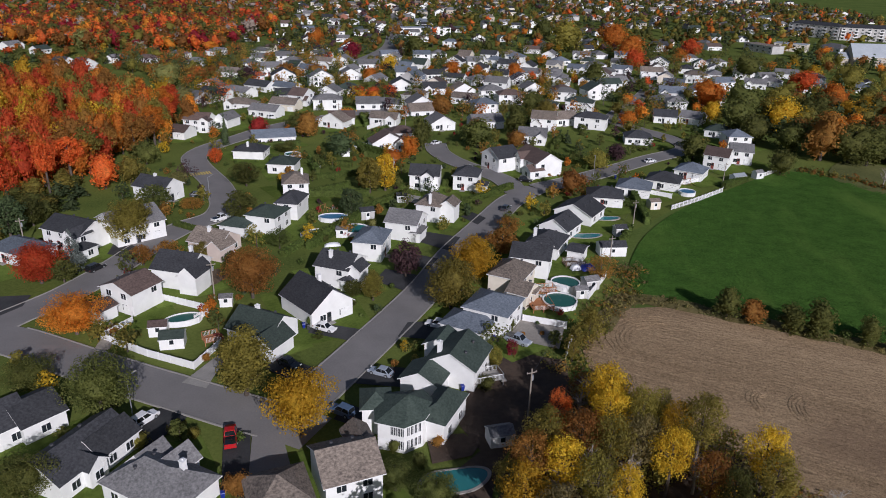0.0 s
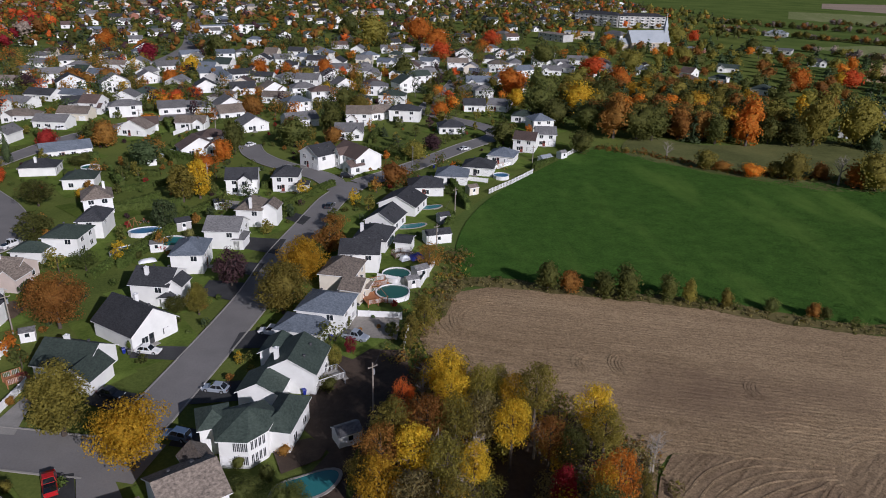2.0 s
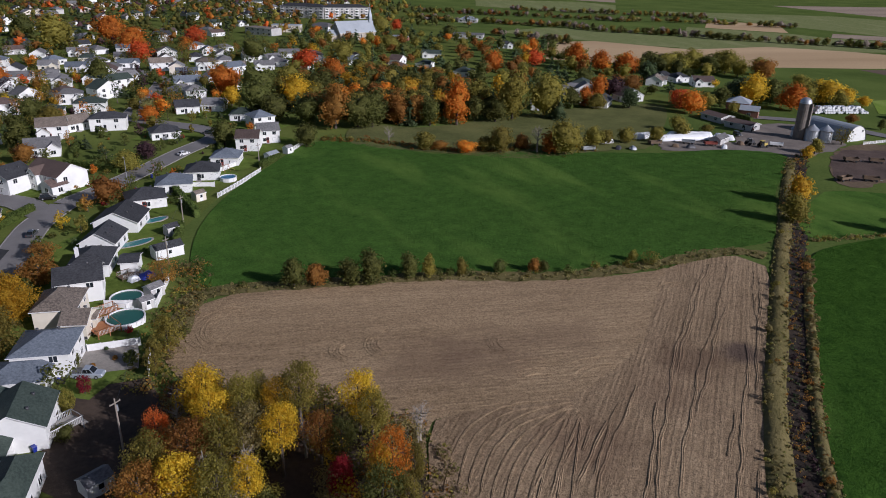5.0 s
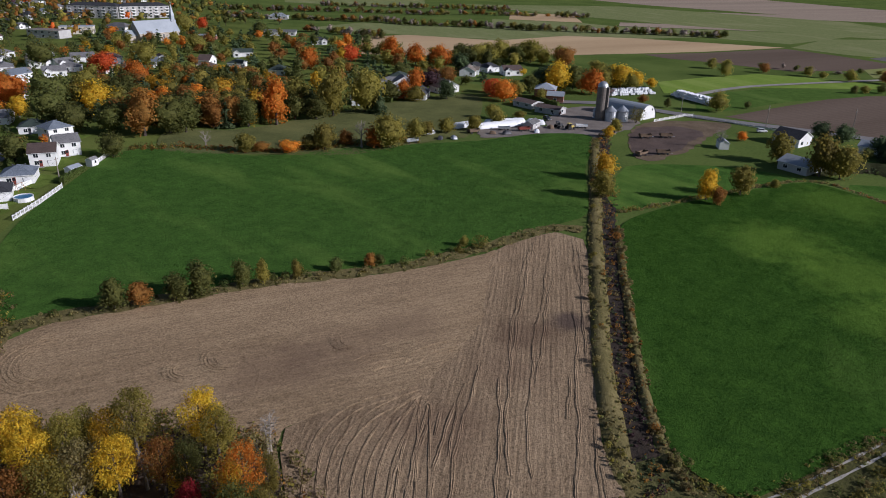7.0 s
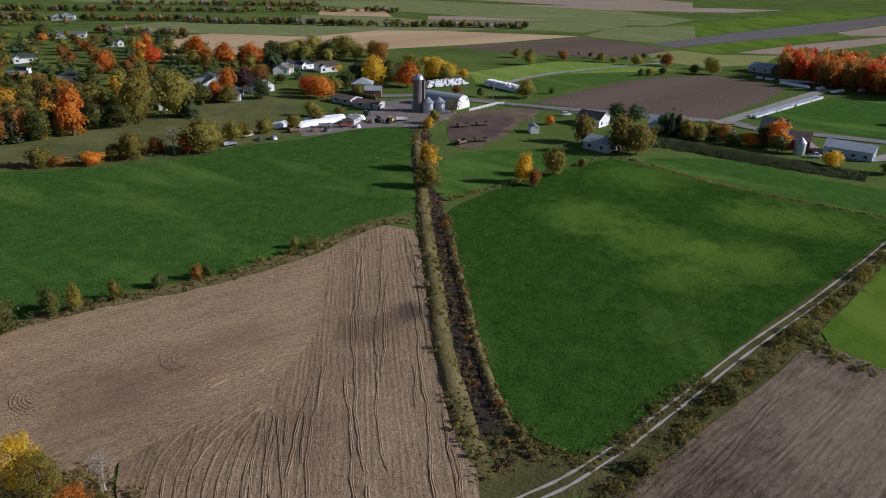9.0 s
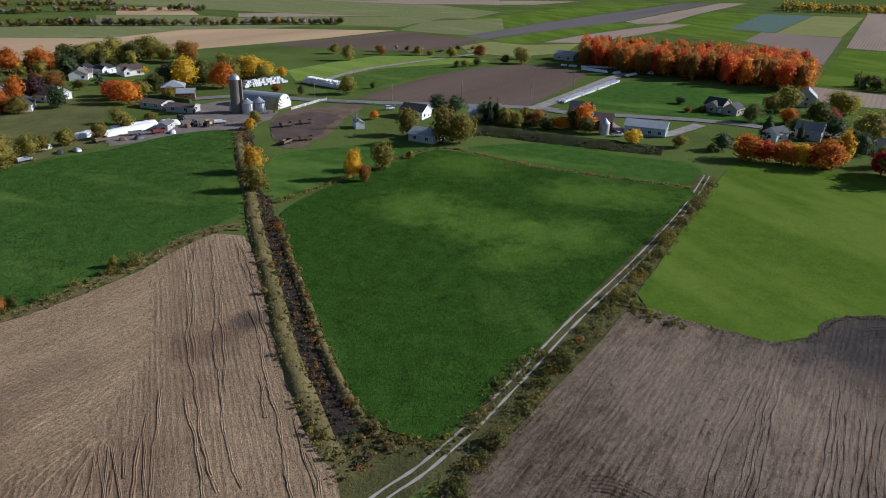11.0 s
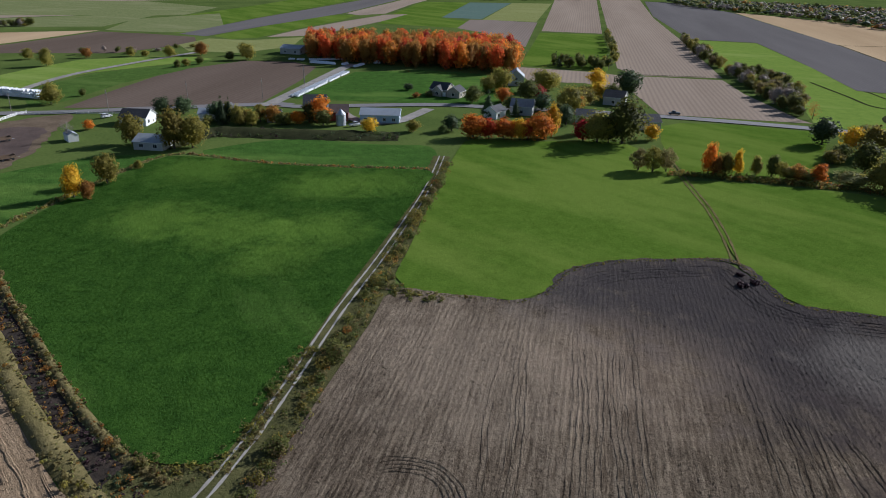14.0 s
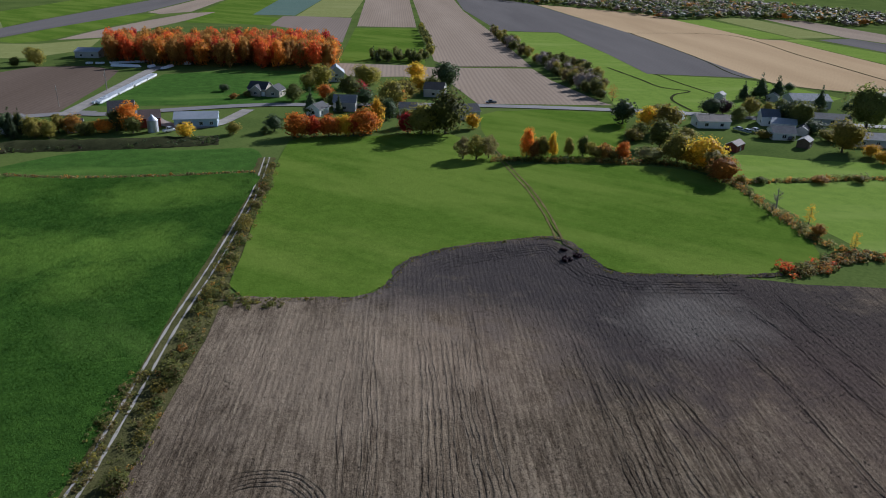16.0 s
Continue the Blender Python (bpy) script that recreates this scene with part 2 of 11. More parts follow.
PALE_GROWTH = [(x, y, r, k, (0.150, 0.255, 0.036)) for x, y, r, k in ((191.6, 35.6, 17, 0.53), (180.8, 15.4, 18, 0.49), (177.3, -6.1, 16, 0.55), (159.5, 5.5, 13, 0.38), (215.2, -10.7, 17, 0.49), (239.3, 27.9, 20, 0.38), (216.0, -28.9, 16, 0.41))]
M = {
    "meadow": surface("meadow", (0.056, 0.088, 0.022), (0.135, 0.176, 0.046), 0.02, 0.9, 0.9, 0.6, 0.15, spec=0.0),
    "lawn": surface("lawn", (0.056, 0.080, 0.020), (0.162, 0.190, 0.047), 0.03, 1.6, 0.9, 0.5, 0.08, spec=0.0),
    "verge": surface("verge", (0.085, 0.078, 0.028), (0.235, 0.19, 0.085), 0.12, 1.4, 0.95, 0.9, 0.3, spec=0.0),
    "rough": surface("rough_grass", (0.050, 0.054, 0.020), (0.140, 0.130, 0.052), 0.15, 1.4, 0.95, 0.9, 0.3, spec=0.0),
    "pale_gravel": surface("pale_gravel", (0.24, 0.22, 0.19), (0.46, 0.43, 0.38), 0.3, 2.5, 0.95, 0.5, 0.05),
    "pasture": surface("old_pasture", (0.068, 0.080, 0.029), (0.172, 0.172, 0.066), 0.06, 1.2, 0.95, 0.7, 0.2, spec=0.0),
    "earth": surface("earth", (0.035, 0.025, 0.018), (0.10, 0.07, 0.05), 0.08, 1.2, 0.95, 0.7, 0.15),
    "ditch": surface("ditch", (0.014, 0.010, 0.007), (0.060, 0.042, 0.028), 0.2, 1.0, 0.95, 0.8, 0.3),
    "asphalt": surface("asphalt", (0.15, 0.142, 0.136), (0.225, 0.213, 0.205), 0.12, 3.0, 0.85, 0.2, 0.02),
    "blacktop": surface("blacktop", (0.022, 0.022, 0.024), (0.05, 0.05, 0.05), 0.3, 3.0, 0.8, 0.2, 0.02, own=0.5),
    "concrete": surface("concrete", (0.22, 0.21, 0.19), (0.36, 0.34, 0.31), 0.3, 4.0, 0.85, 0.2, 0.02),
    "gravel": surface("gravel", (0.17, 0.155, 0.135), (0.36, 0.33, 0.29), 0.2, 2.5, 0.95, 0.5, 0.06),
    "soil_tan": ploughed("soil_tan", (0.205, 0.142, 0.086), (0.445, 0.326, 0.202), 60, 0.8, 3.0, 0.19, [(*(73.0, 54.5), 10, 0.4, (0.16, 0.10, 0.066)), (*(94.4, 55.8), 9, 0.4, (0.16, 0.10, 0.066)), (*(106.5, 60.5), 9, 0.6, (0.12, 0.075, 0.05)), (*(115.9, 56.7), 5, 0.75, (0.075, 0.055, 0.05))]),
    "soil_head": ploughed("soil_head", (0.225, 0.154, 0.089), (0.470, 0.342, 0.206), 117, 0.8, 3.0, 0.15, [(*(66.0, 87.5), 11, 0.45, (0.165, 0.108, 0.072)), (*(77.0, 84.0), 12, 0.4, (0.175, 0.115, 0.078)), (*(93.9, 80.4), 9, 0.35, (0.18, 0.12, 0.08))]),
    "soil_grey": ploughed("soil_grey", (0.094, 0.073, 0.052), (0.300, 0.236, 0.162), 114, 0.9, 1.5, 0.5, [
        (*(133.8, -59.0), 24, 0.75, (0.080, 0.070, 0.067)), (*(132.2, -79.7), 30, 0.8, (0.066, 0.058, 0.055)), (*(119.1, -96.9), 36, 0.85, (0.058, 0.051, 0.050)),
        (*(98.2, -93.5), 34, 0.8, (0.061, 0.053, 0.051)), (*(115.0, -82.8), 28, 0.7, (0.066, 0.057, 0.053)), (*(86.1, -91.4), 26, 0.75, (0.064, 0.054, 0.050)),
        (*(90.7, -121.7), 40, 0.8, (0.059, 0.051, 0.048)), (*(74.7, -127.4), 40, 0.75, (0.064, 0.053, 0.048)),
        (*(57.1, -106.1), 34, 0.5, (0.10, 0.072, 0.06)), (*(90.7, -105.3), 17, 0.35, (0.25, 0.225, 0.19)), (*(107.2, -30.0), 30, 0.35, (0.38, 0.30, 0.215)), (*(98.4, -58.9), 24, 0.3, (0.33, 0.25, 0.18))]),
    # far soil lifted paler, part of its colour standing for distance haze
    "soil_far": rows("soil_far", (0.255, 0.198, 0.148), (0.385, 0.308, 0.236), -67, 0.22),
    "soil_dark": rows("soil_dark", (0.118, 0.108, 0.103), (0.185, 0.170, 0.160), -67, 0.10),
    "soil_brown": rows("soil_brown", (0.108, 0.080, 0.060), (0.180, 0.136, 0.106), -67, 0.12),
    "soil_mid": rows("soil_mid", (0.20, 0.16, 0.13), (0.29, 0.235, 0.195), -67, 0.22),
    "gravel_brown": surface("brown_gravel", (0.12, 0.10, 0.085), (0.24, 0.205, 0.175), 0.15, 2.0, 0.95, 0.5, 0.06),
    "mud": surface("yard_mud", (0.048, 0.031, 0.024), (0.13, 0.088, 0.068), 0.12, 1.2, 0.9, 0.7, 0.15),
    # dark earth of ditch lines; on the farm bank it paints in tree shade
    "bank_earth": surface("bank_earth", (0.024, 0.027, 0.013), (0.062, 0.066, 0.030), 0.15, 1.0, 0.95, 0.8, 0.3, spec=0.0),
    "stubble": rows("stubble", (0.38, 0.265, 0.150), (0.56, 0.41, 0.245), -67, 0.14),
    "crop_deep": crop("crop_deep", (0.022, 0.054, 0.010), (0.060, 0.130, 0.019), (0.125, 0.21, 0.040), 70, 0.9, 0.66, PALE_GROWTH),
    "deep_leaf": crop("deep_crop_leaves", (0.028, 0.068, 0.011), (0.054, 0.118, 0.017), (0.125, 0.21, 0.040), 70, 0.0, 0.66, PALE_GROWTH),
    "clover_leaf": crop("clover_leaves", (0.042, 0.094, 0.019), (0.075, 0.150, 0.027), (0.15, 0.235, 0.047), 10, 0.0),
    "crop_mid": crop("crop_mid", (0.032, 0.074, 0.015), (0.080, 0.162, 0.029), (0.15, 0.235, 0.047), 10),
    "crop_bright": crop("crop_bright", (0.068, 0.118, 0.014), (0.110, 0.182, 0.024), (0.178, 0.236, 0.042), 60, 0.5, 0.54),
    "crop_lime": crop("crop_lime", (0.13, 0.20, 0.035), (0.21, 0.295, 0.055), (0.27, 0.33, 0.09), 30, 0.4),
    "crop_teal": crop("crop_teal", (0.09, 0.14, 0.115), (0.14, 0.20, 0.165), (0.14, 0.19, 0.15), 30, 0.4),
    "crop_grass": crop("crop_grass", (0.045, 0.085, 0.018), (0.10, 0.165, 0.035), (0.14, 0.20, 0.05), 30, 0.5),
    # far meadow green, paled and dulled in place of distance haze
    "crop_far": crop("crop_far", (0.135, 0.160, 0.062), (0.225, 0.245, 0.102), (0.28, 0.27, 0.14), 30, 0.4),
    "crop_yellow": crop("crop_yellow", (0.18, 0.20, 0.065), (0.27, 0.28, 0.105), (0.30, 0.31, 0.13), 30, 0.4),
    "dry_mud": surface("dry_mud", (0.10, 0.075, 0.05), (0.21, 0.16, 0.11), 0.12, 1.2, 0.95, 0.6, 0.1, spec=0.0),
    "white": siding("white_siding", (0.80, 0.80, 0.78), (0.70, 0.70, 0.68)),
    "cream": siding("cream_siding", (0.72, 0.66, 0.55), (0.62, 0.56, 0.46)),
    "grey": siding("grey_siding", (0.50, 0.49, 0.47), (0.40, 0.39, 0.38)),
    "pale_blue": siding("pale_blue_cladding", (0.40, 0.50, 0.60), (0.32, 0.42, 0.52)),
    "pink": siding("pink_siding", (0.62, 0.52, 0.46), (0.54, 0.45, 0.40)),
    "brick": surface("brick_wall", (0.22, 0.09, 0.06), (0.36, 0.17, 0.12), 0.5, 6.0, 0.85, 0.4, 0.02),
    "stone": surface("stone_wall", (0.34, 0.29, 0.23), (0.52, 0.46, 0.38), 0.4, 3.0, 0.85, 0.5, 0.04),
    "r_dark": shingle("dark_shingles", (0.018, 0.019, 0.022), (0.052, 0.053, 0.058)),
    "r_grey": shingle("grey_shingles", (0.090, 0.088, 0.088), (0.21, 0.205, 0.205)),
    "r_blue": shingle("blue_grey_shingles", (0.075, 0.09, 0.11), (0.16, 0.185, 0.22)),
    "r_green": shingle("green_shingles", (0.022, 0.035, 0.028), (0.055, 0.075, 0.060)),
    "r_brown": shingle("brown_shingles", (0.06, 0.04, 0.034), (0.13, 0.09, 0.075)),
    "r_taupe": shingle("taupe_shingles", (0.075, 0.060, 0.05), (0.25, 0.205, 0.165)),
    "r_metal": surface("sheet_metal_roof", (0.27, 0.30, 0.33), (0.40, 0.43, 0.46), 0.1, 1.0, 0.55, 0.1, 0.02, 0.2, own=0.15),
    "trim": paint("white_trim", (0.80, 0.80, 0.79), 0.5),
    "dark_trim": paint("dark_trim", (0.05, 0.05, 0.055), 0.5),
    "pane": glass_pane("window_glass", (0.02, 0.025, 0.03)),
    "car_glass": glass_pane("car_glass", (0.012, 0.014, 0.016), 0.05),
    "rubber": paint("tyre_rubber", (0.02, 0.02, 0.02), 0.8),
    "steel": surface("galvanised_steel", (0.38, 0.40, 0.42), (0.58, 0.60, 0.62), 0.3, 2.0, 0.4, 0.15, 0.02, 0.6),
    "silo_wall": surface("silo_staves", (0.13, 0.11, 0.095), (0.25, 0.22, 0.19), 0.4, 3.0, 0.8, 0.3, 0.03),
    "wrap": surface("bale_wrap", (0.74, 0.75, 0.76), (0.85, 0.86, 0.86), 0.5, 2.0, 0.35, 0.4, 0.08),
    "plank": surface("weathered_planks", (0.09, 0.06, 0.04), (0.20, 0.14, 0.09), 0.5, 4.0, 0.8, 0.3, 0.02, own=0.4),
    "cedar": surface("cedar_deck", (0.28, 0.11, 0.045), (0.42, 0.19, 0.085), 0.5, 4.0, 0.7, 0.3, 0.02),
    "pole": surface("grey_pole_wood", (0.20, 0.17, 0.14), (0.36, 0.32, 0.27), 0.5, 5.0, 0.85, 0.3, 0.02),
    "red_paint": surface("red_barn_paint", (0.14, 0.03, 0.022), (0.26, 0.065, 0.045), 0.3, 3.0, 0.7, 0.3, 0.02),
    "bark": surface("bark", (0.045, 0.035, 0.028), (0.13, 0.105, 0.085), 0.6, 5.0, 0.95, 0.8, 0.05),
    "pale_bark": surface("pale_bark", (0.20, 0.17, 0.14), (0.40, 0.36, 0.31), 0.6, 5.0, 0.9, 0.6, 0.04),
    "water": glass_pane("pool_water", (0.03, 0.17, 0.17), 0.12),
    "water_green": glass_pane("green_pool_cover", (0.02, 0.10, 0.07), 0.25),
    "water_blue": glass_pane("blue_pool_cover", (0.03, 0.14, 0.26), 0.4),
    "plastic_blue": paint("blue_plastic", (0.015, 0.03, 0.25), 0.4),
    "purple_cloth": paint("dark_purple_cloth", (0.06, 0.03, 0.045), 0.8),
    "yellow_paint": paint("yellow_paint", (0.55, 0.42, 0.10), 0.6),
}
LEAF = {
    "orange": leaves("orange_leaves", (0.40, 0.140, 0.024), (0.66, 0.245, 0.036), (0.76, 0.37, 0.055)),
    "red": leaves("red_leaves", (0.42, 0.082, 0.030), (0.66, 0.130, 0.040), (0.74, 0.22, 0.05)),
    "crimson": leaves("crimson_leaves", (0.20, 0.020, 0.030), (0.36, 0.034, 0.048), (0.44, 0.06, 0.07)),
    "rust": leaves("rust_leaves", (0.21, 0.105, 0.032), (0.36, 0.175, 0.045), (0.49, 0.26, 0.062)),
    "gold": leaves("golden_leaves", (0.34, 0.215, 0.022), (0.62, 0.40, 0.032), (0.76, 0.54, 0.06)),
    "olive": leaves("olive_yellow_leaves", (0.140, 0.126, 0.034), (0.260, 0.222, 0.050), (0.40, 0.325, 0.070)),
    "green": leaves("green_leaves", (0.076, 0.090, 0.028), (0.142, 0.152, 0.042), (0.225, 0.222, 0.060)),
    "dark": leaves("dark_green_needles", (0.042, 0.064, 0.030), (0.075, 0.104, 0.044), (0.115, 0.148, 0.062), 0.4),
    "spruce": leaves("blue_spruce_needles", (0.09, 0.11, 0.10), (0.14, 0.165, 0.15), (0.20, 0.22, 0.20), 0.15),
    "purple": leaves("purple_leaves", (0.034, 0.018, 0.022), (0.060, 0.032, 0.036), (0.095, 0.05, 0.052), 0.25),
    "pale": leaves("pale_green_leaves", (0.17, 0.17, 0.06), (0.28, 0.27, 0.095), (0.38, 0.36, 0.14)),
    "dry": leaves("dry_weeds", (0.13, 0.108, 0.044), (0.25, 0.205, 0.085), (0.38, 0.31, 0.135)),
    "hedge": leaves("hedge_leaves", (0.045, 0.068, 0.016), (0.085, 0.115, 0.026), (0.125, 0.158, 0.040), 0.3),
    # grey-brown twig foliage, also standing in for haze over far woods
    "haze_twig": leaves("leafless_twigs", (0.19, 0.15, 0.125), (0.27, 0.215, 0.18), (0.34, 0.28, 0.235), 0.2),
}


# ---- building blocks ----
rnd = random.Random(7)


def mesh_of(name, verts, faces, mats, which=None, smooth=False):
    me = bpy.data.meshes.new(name)
    me.from_pydata([tuple(v) for v in verts], [], [tuple(f) for f in faces])
    for m in mats if isinstance(mats, (list, tuple)) else [mats]:
        me.materials.append(m)
    if which is not None:
        me.polygons.foreach_set("material_index", which)
    if smooth:
        me.polygons.foreach_set("use_smooth", [True] * len(me.polygons))
    me.update()
    return me


def quad_mesh(name, verts, faces, mat, smooth=False):
    """A mesh of four-cornered faces from arrays."""
    me = bpy.data.meshes.new(name)
    verts, faces = np.asarray(verts, np.float32), np.asarray(faces, np.int32)
    me.vertices.add(len(verts)), me.loops.add(faces.size), me.polygons.add(len(faces))
    me.vertices.foreach_set("co", verts.ravel())
    me.loops.foreach_set("vertex_index", faces.ravel())
    me.polygons.foreach_set("loop_start", np.arange(0, faces.size, 4, dtype=np.int32))
    if smooth:
        me.polygons.foreach_set("use_smooth", np.ones(len(faces), bool))
    me.materials.append(mat)
    me.update(calc_edges=True)
    return me


def part(name, data, parent, label="", m=None):
    ob = new(name, data)
    ob.parent = parent
    if m is not None:
        ob.matrix_basis = m
    if label:
        ob["label"] = label
    return ob


def thing(name, label, category, group="", m=None, data=None, kind=""):
    ob = tagged(new(name, data), label, category, group, kind)
    if m is not None:
        ob.matrix_basis = m
    return ob


class Shape:
    """Collects boxes, prisms and tubes into one mesh."""

    def __init__(self):
        self.v, self.f, self.k = [], [], []

    def poly(self, verts, faces, k=0):
        n = len(self.v)
        self.v += [tuple(v) for v in verts]
        self.f += [tuple(i + n for i in f) for f in faces]
        self.k += [k] * len(faces)
        return self

    def box(self, x0, y0, z0, x1, y1, z1, k=0, e=0.0):
        """A box; e narrows its top, for a chamfered look."""
        v = [(x0, y0, z0), (x1, y0, z0), (x1, y1, z0), (x0, y1, z0),
             (x0 + e, y0 + e, z1), (x1 - e, y0 + e, z1), (x1 - e, y1 - e, z1), (x0 + e, y1 - e, z1)]
        return self.poly(v, [(3, 2, 1, 0), (4, 5, 6, 7), (0, 1, 5, 4), (1, 2, 6, 5), (2, 3, 7, 6), (3, 0, 4, 7)], k)

    def tube(self, a, b, r0, r1, n=8, k=0, caps=True):
        a, b = Vector(a), Vector(b)
        d = (b - a).normalized()
        s = d.orthogonal().normalized()
        u = d.cross(s)
        v = []
        for c, r in ((a, r0), (b, r1)):
            for i in range(n):
                w = 2 * math.pi * i / n
                v.append(c + (s * math.cos(w) + u * math.sin(w)) * r)
        f = [(i, (i + 1) % n, n + (i + 1) % n, n + i) for i in range(n)]
        if caps:
            f += [tuple(range(n - 1, -1, -1)), tuple(range(n, 2 * n))]
        return self.poly(v, f, k)

    def lathe(self, profile, n=16, k=0, sx=1.0, sy=1.0, at=(0, 0, 0)):
        """Turns (radius, z) pairs about the z axis."""
        v, f = [], []
        for r, z in profile:
            for i in range(n):
                w = 2 * math.pi * i / n
                v.append((at[0] + r * sx * math.cos(w), at[1] + r * sy * math.sin(w), at[2] + z))
        for j in range(len(profile) - 1):
            for i in range(n):
                f.append((j * n + i, j * n + (i + 1) % n, (j + 1) * n + (i + 1) % n, (j + 1) * n + i))
        f.append(tuple((len(profile) - 1) * n + i for i in range(n)))
        return self.poly(v, f, k)

    def mesh(self, name, mats, smooth=False):
        return mesh_of(name, self.v, self.f, mats, self.k, smooth)


def smooth_line(pts, step=4.0, closed=False):
    """A Catmull-Rom curve through the points, at about one point a step."""
    p = [Vector((*q, 0.0)).to_2d() for q in pts]
    n, out = len(p), []
    for i in range(n if closed else n - 1):
        a, b, c, d = ((p[(i + k) % n] for k in (-1, 0, 1, 2)) if closed else
                      (p[max(i - 1, 0)], p[i], p[i + 1], p[min(i + 2, n - 1)]))
        m = max(1, int((c - b).length / step))
        for j in range(m):
            t = j / m
            out.append(0.5 * (2 * b + (c - a) * t + (2 * a - 5 * b + 4 * c - d) * t * t + (3 * b - a - 3 * c + d) * t ** 3))
    if not closed:
        out.append(p[-1])
    return out


def ribbon(name, pts, width, z, mat, step=3.0, wobble=0.0, thick=0.0):
    """A strip of ground along a curve; thick gives it sides."""
    line = smooth_line(pts, step)
    s, r = Shape(), random.Random(len(pts) * 13 + int(width * 10))
    left, right = [], []
    for i, q in enumerate(line):
        d = (line[min(i + 1, len(line) - 1)] - line[max(i - 1, 0)]).normalized()
        n = Vector((-d.y, d.x))
        w = width / 2 + r.uniform(-wobble, wobble)
        left.append(q + n * w), right.append(q - n * w)
    v = [(*q, z) for q in left] + [(*q, z) for q in right]
    n = len(line)
    f = [(i, n + i, n + i + 1, i + 1) for i in range(n - 1)]
    s.poly(v, f)
    if thick:
        for side, flip in ((left, 0), (right, 1)):
            vv = [(*q, z) for q in side] + [(*q, z - thick) for q in side]
            ff = [(i, i + 1, n + i + 1, n + i) for i in range(n - 1)]
            s.poly(vv, ff)
    return s.mesh(name, mat)


def inside(pts, x, y):
    """Which of the points x, y (arrays) lie inside the polygon."""
    hit = np.zeros(np.shape(x), bool)
    n = len(pts)
    for i in range(n):
        (x0, y0), (x1, y1) = pts[i], pts[(i + 1) % n]
        if y0 != y1:
            cross = ((y0 > y) != (y1 > y)) & (x < (x1 - x0) * (y - y0) / (y1 - y0) + x0)
            hit ^= cross
    return hit


def wave_noise(x, y, size, seed):
    """Smooth noise in -1..1, from a few turned sines."""
    r = np.random.RandomState(seed)
    out = np.zeros_like(x)
    for k in range(10):
        a, ph, f = r.uniform(0, 6.28), r.uniform(0, 6.28), r.uniform(0.6, 1.9) * 6.28 / size
        out += np.sin((x * np.cos(a) + y * np.sin(a)) * f + ph + 1.3 * np.sin((x * np.sin(a * 2) + y * np.cos(a * 3)) * f * 0.6 + ph))
    return out / 5.0


LAYER = [0]


def ragged(pts, amp, seed=1, step=3.0):
    """An outline with small bays and tongues."""
    r, out = random.Random(seed), []
    for q in smooth_line(pts, step, True):
        out.append((q[0] + r.uniform(-amp, amp), q[1] + r.uniform(-amp, amp)))
    return out


def field(name, pts, mat, z, label, category="field", cell=0.0, lumps=0.0, size=2.0, furrow=None, curve=True):
    """A field: a flat sheet, or with a cell size a sheet of fine relief (crop clumps, clods, furrows)."""
    line = [tuple(q) for q in (smooth_line(pts, 5.0, True) if curve else pts)]
    LAYER[0] += 1
    z += 0.004 * (LAYER[0] % 9)
    if not cell:
        me = mesh_of(name, [(x, y, z) for x, y in line], [tuple(range(len(line)))], mat)
        return thing(name, label, category, data=me, kind="structure")
    xs, ys = [q[0] for q in line], [q[1] for q in line]
    gx, gy = np.arange(min(xs), max(xs) + cell, cell), np.arange(min(ys), max(ys) + cell, cell)
    X, Y = np.meshgrid(gx, gy)
    r = np.random.RandomState(len(name))
    X, Y = X + r.uniform(-0.3, 0.3, X.shape) * cell, Y + r.uniform(-0.3, 0.3, X.shape) * cell
    Z = z + lumps * (0.6 * wave_noise(X, Y, size, 3) + 0.4 * wave_noise(X, Y, size * 4, 5)) + r.uniform(-0.5, 0.5, X.shape) * lumps
    if furrow:
        turn, gap, deep = furrow
        c, s = math.cos(radians(turn)), math.sin(radians(turn))
        u = X * c - Y * s + 0.8 * wave_noise(X, Y, 60, 9)
        Z += deep * np.sin(u * 6.283 / gap)
    cx, cy = (X[:-1, :-1] + X[1:, 1:]) / 2, (Y[:-1, :-1] + Y[1:, 1:]) / 2
    keep = inside(line, cx, cy)
    corner = np.zeros(X.shape, bool)
    for a in (slice(None, -1), slice(1, None)):
        for b in (slice(None, -1), slice(1, None)):
            corner[a, b] |= keep
    rim = corner & ~inside(line, X, Y)
    for a in (0, 1):
        for b in (0, 1):
            out = np.zeros(X.shape, bool)
            out[a:X.shape[0] - 1 + a, b:X.shape[1] - 1 + b] = ~keep
            rim |= corner & out
    px, py = X[rim], Y[rim]
    best, bx, by = np.full(px.shape, 1e9), px.copy(), py.copy()
    for (x0, y0), (x1, y1) in zip(line, line[1:] + line[:1]):
        dx, dy = x1 - x0, y1 - y0
        t = np.clip(((px - x0) * dx + (py - y0) * dy) / max(dx * dx + dy * dy, 1e-9), 0, 1)
        qx, qy = x0 + t * dx, y0 + t * dy
        d = (qx - px) ** 2 + (qy - py) ** 2
        m = d < best
        best[m], bx[m], by[m] = d[m], qx[m], qy[m]
    X[rim], Y[rim], Z[rim] = bx, by, z
    n = X.shape[1]
    i, j = np.nonzero(keep)
    q = np.stack([i * n + j, i * n + j + 1, (i + 1) * n + j + 1, (i + 1) * n + j], 1)
    used, inv = np.unique(q, return_inverse=True)
    V = np.stack([X.ravel(), Y.ravel(), Z.ravel()], 1)[used]
    me = quad_mesh(name, V, inv.reshape(q.shape), mat, True)
    return thing(name, label, category, data=me, kind="structure")


# ---- houses ----
WINDOWS = {}


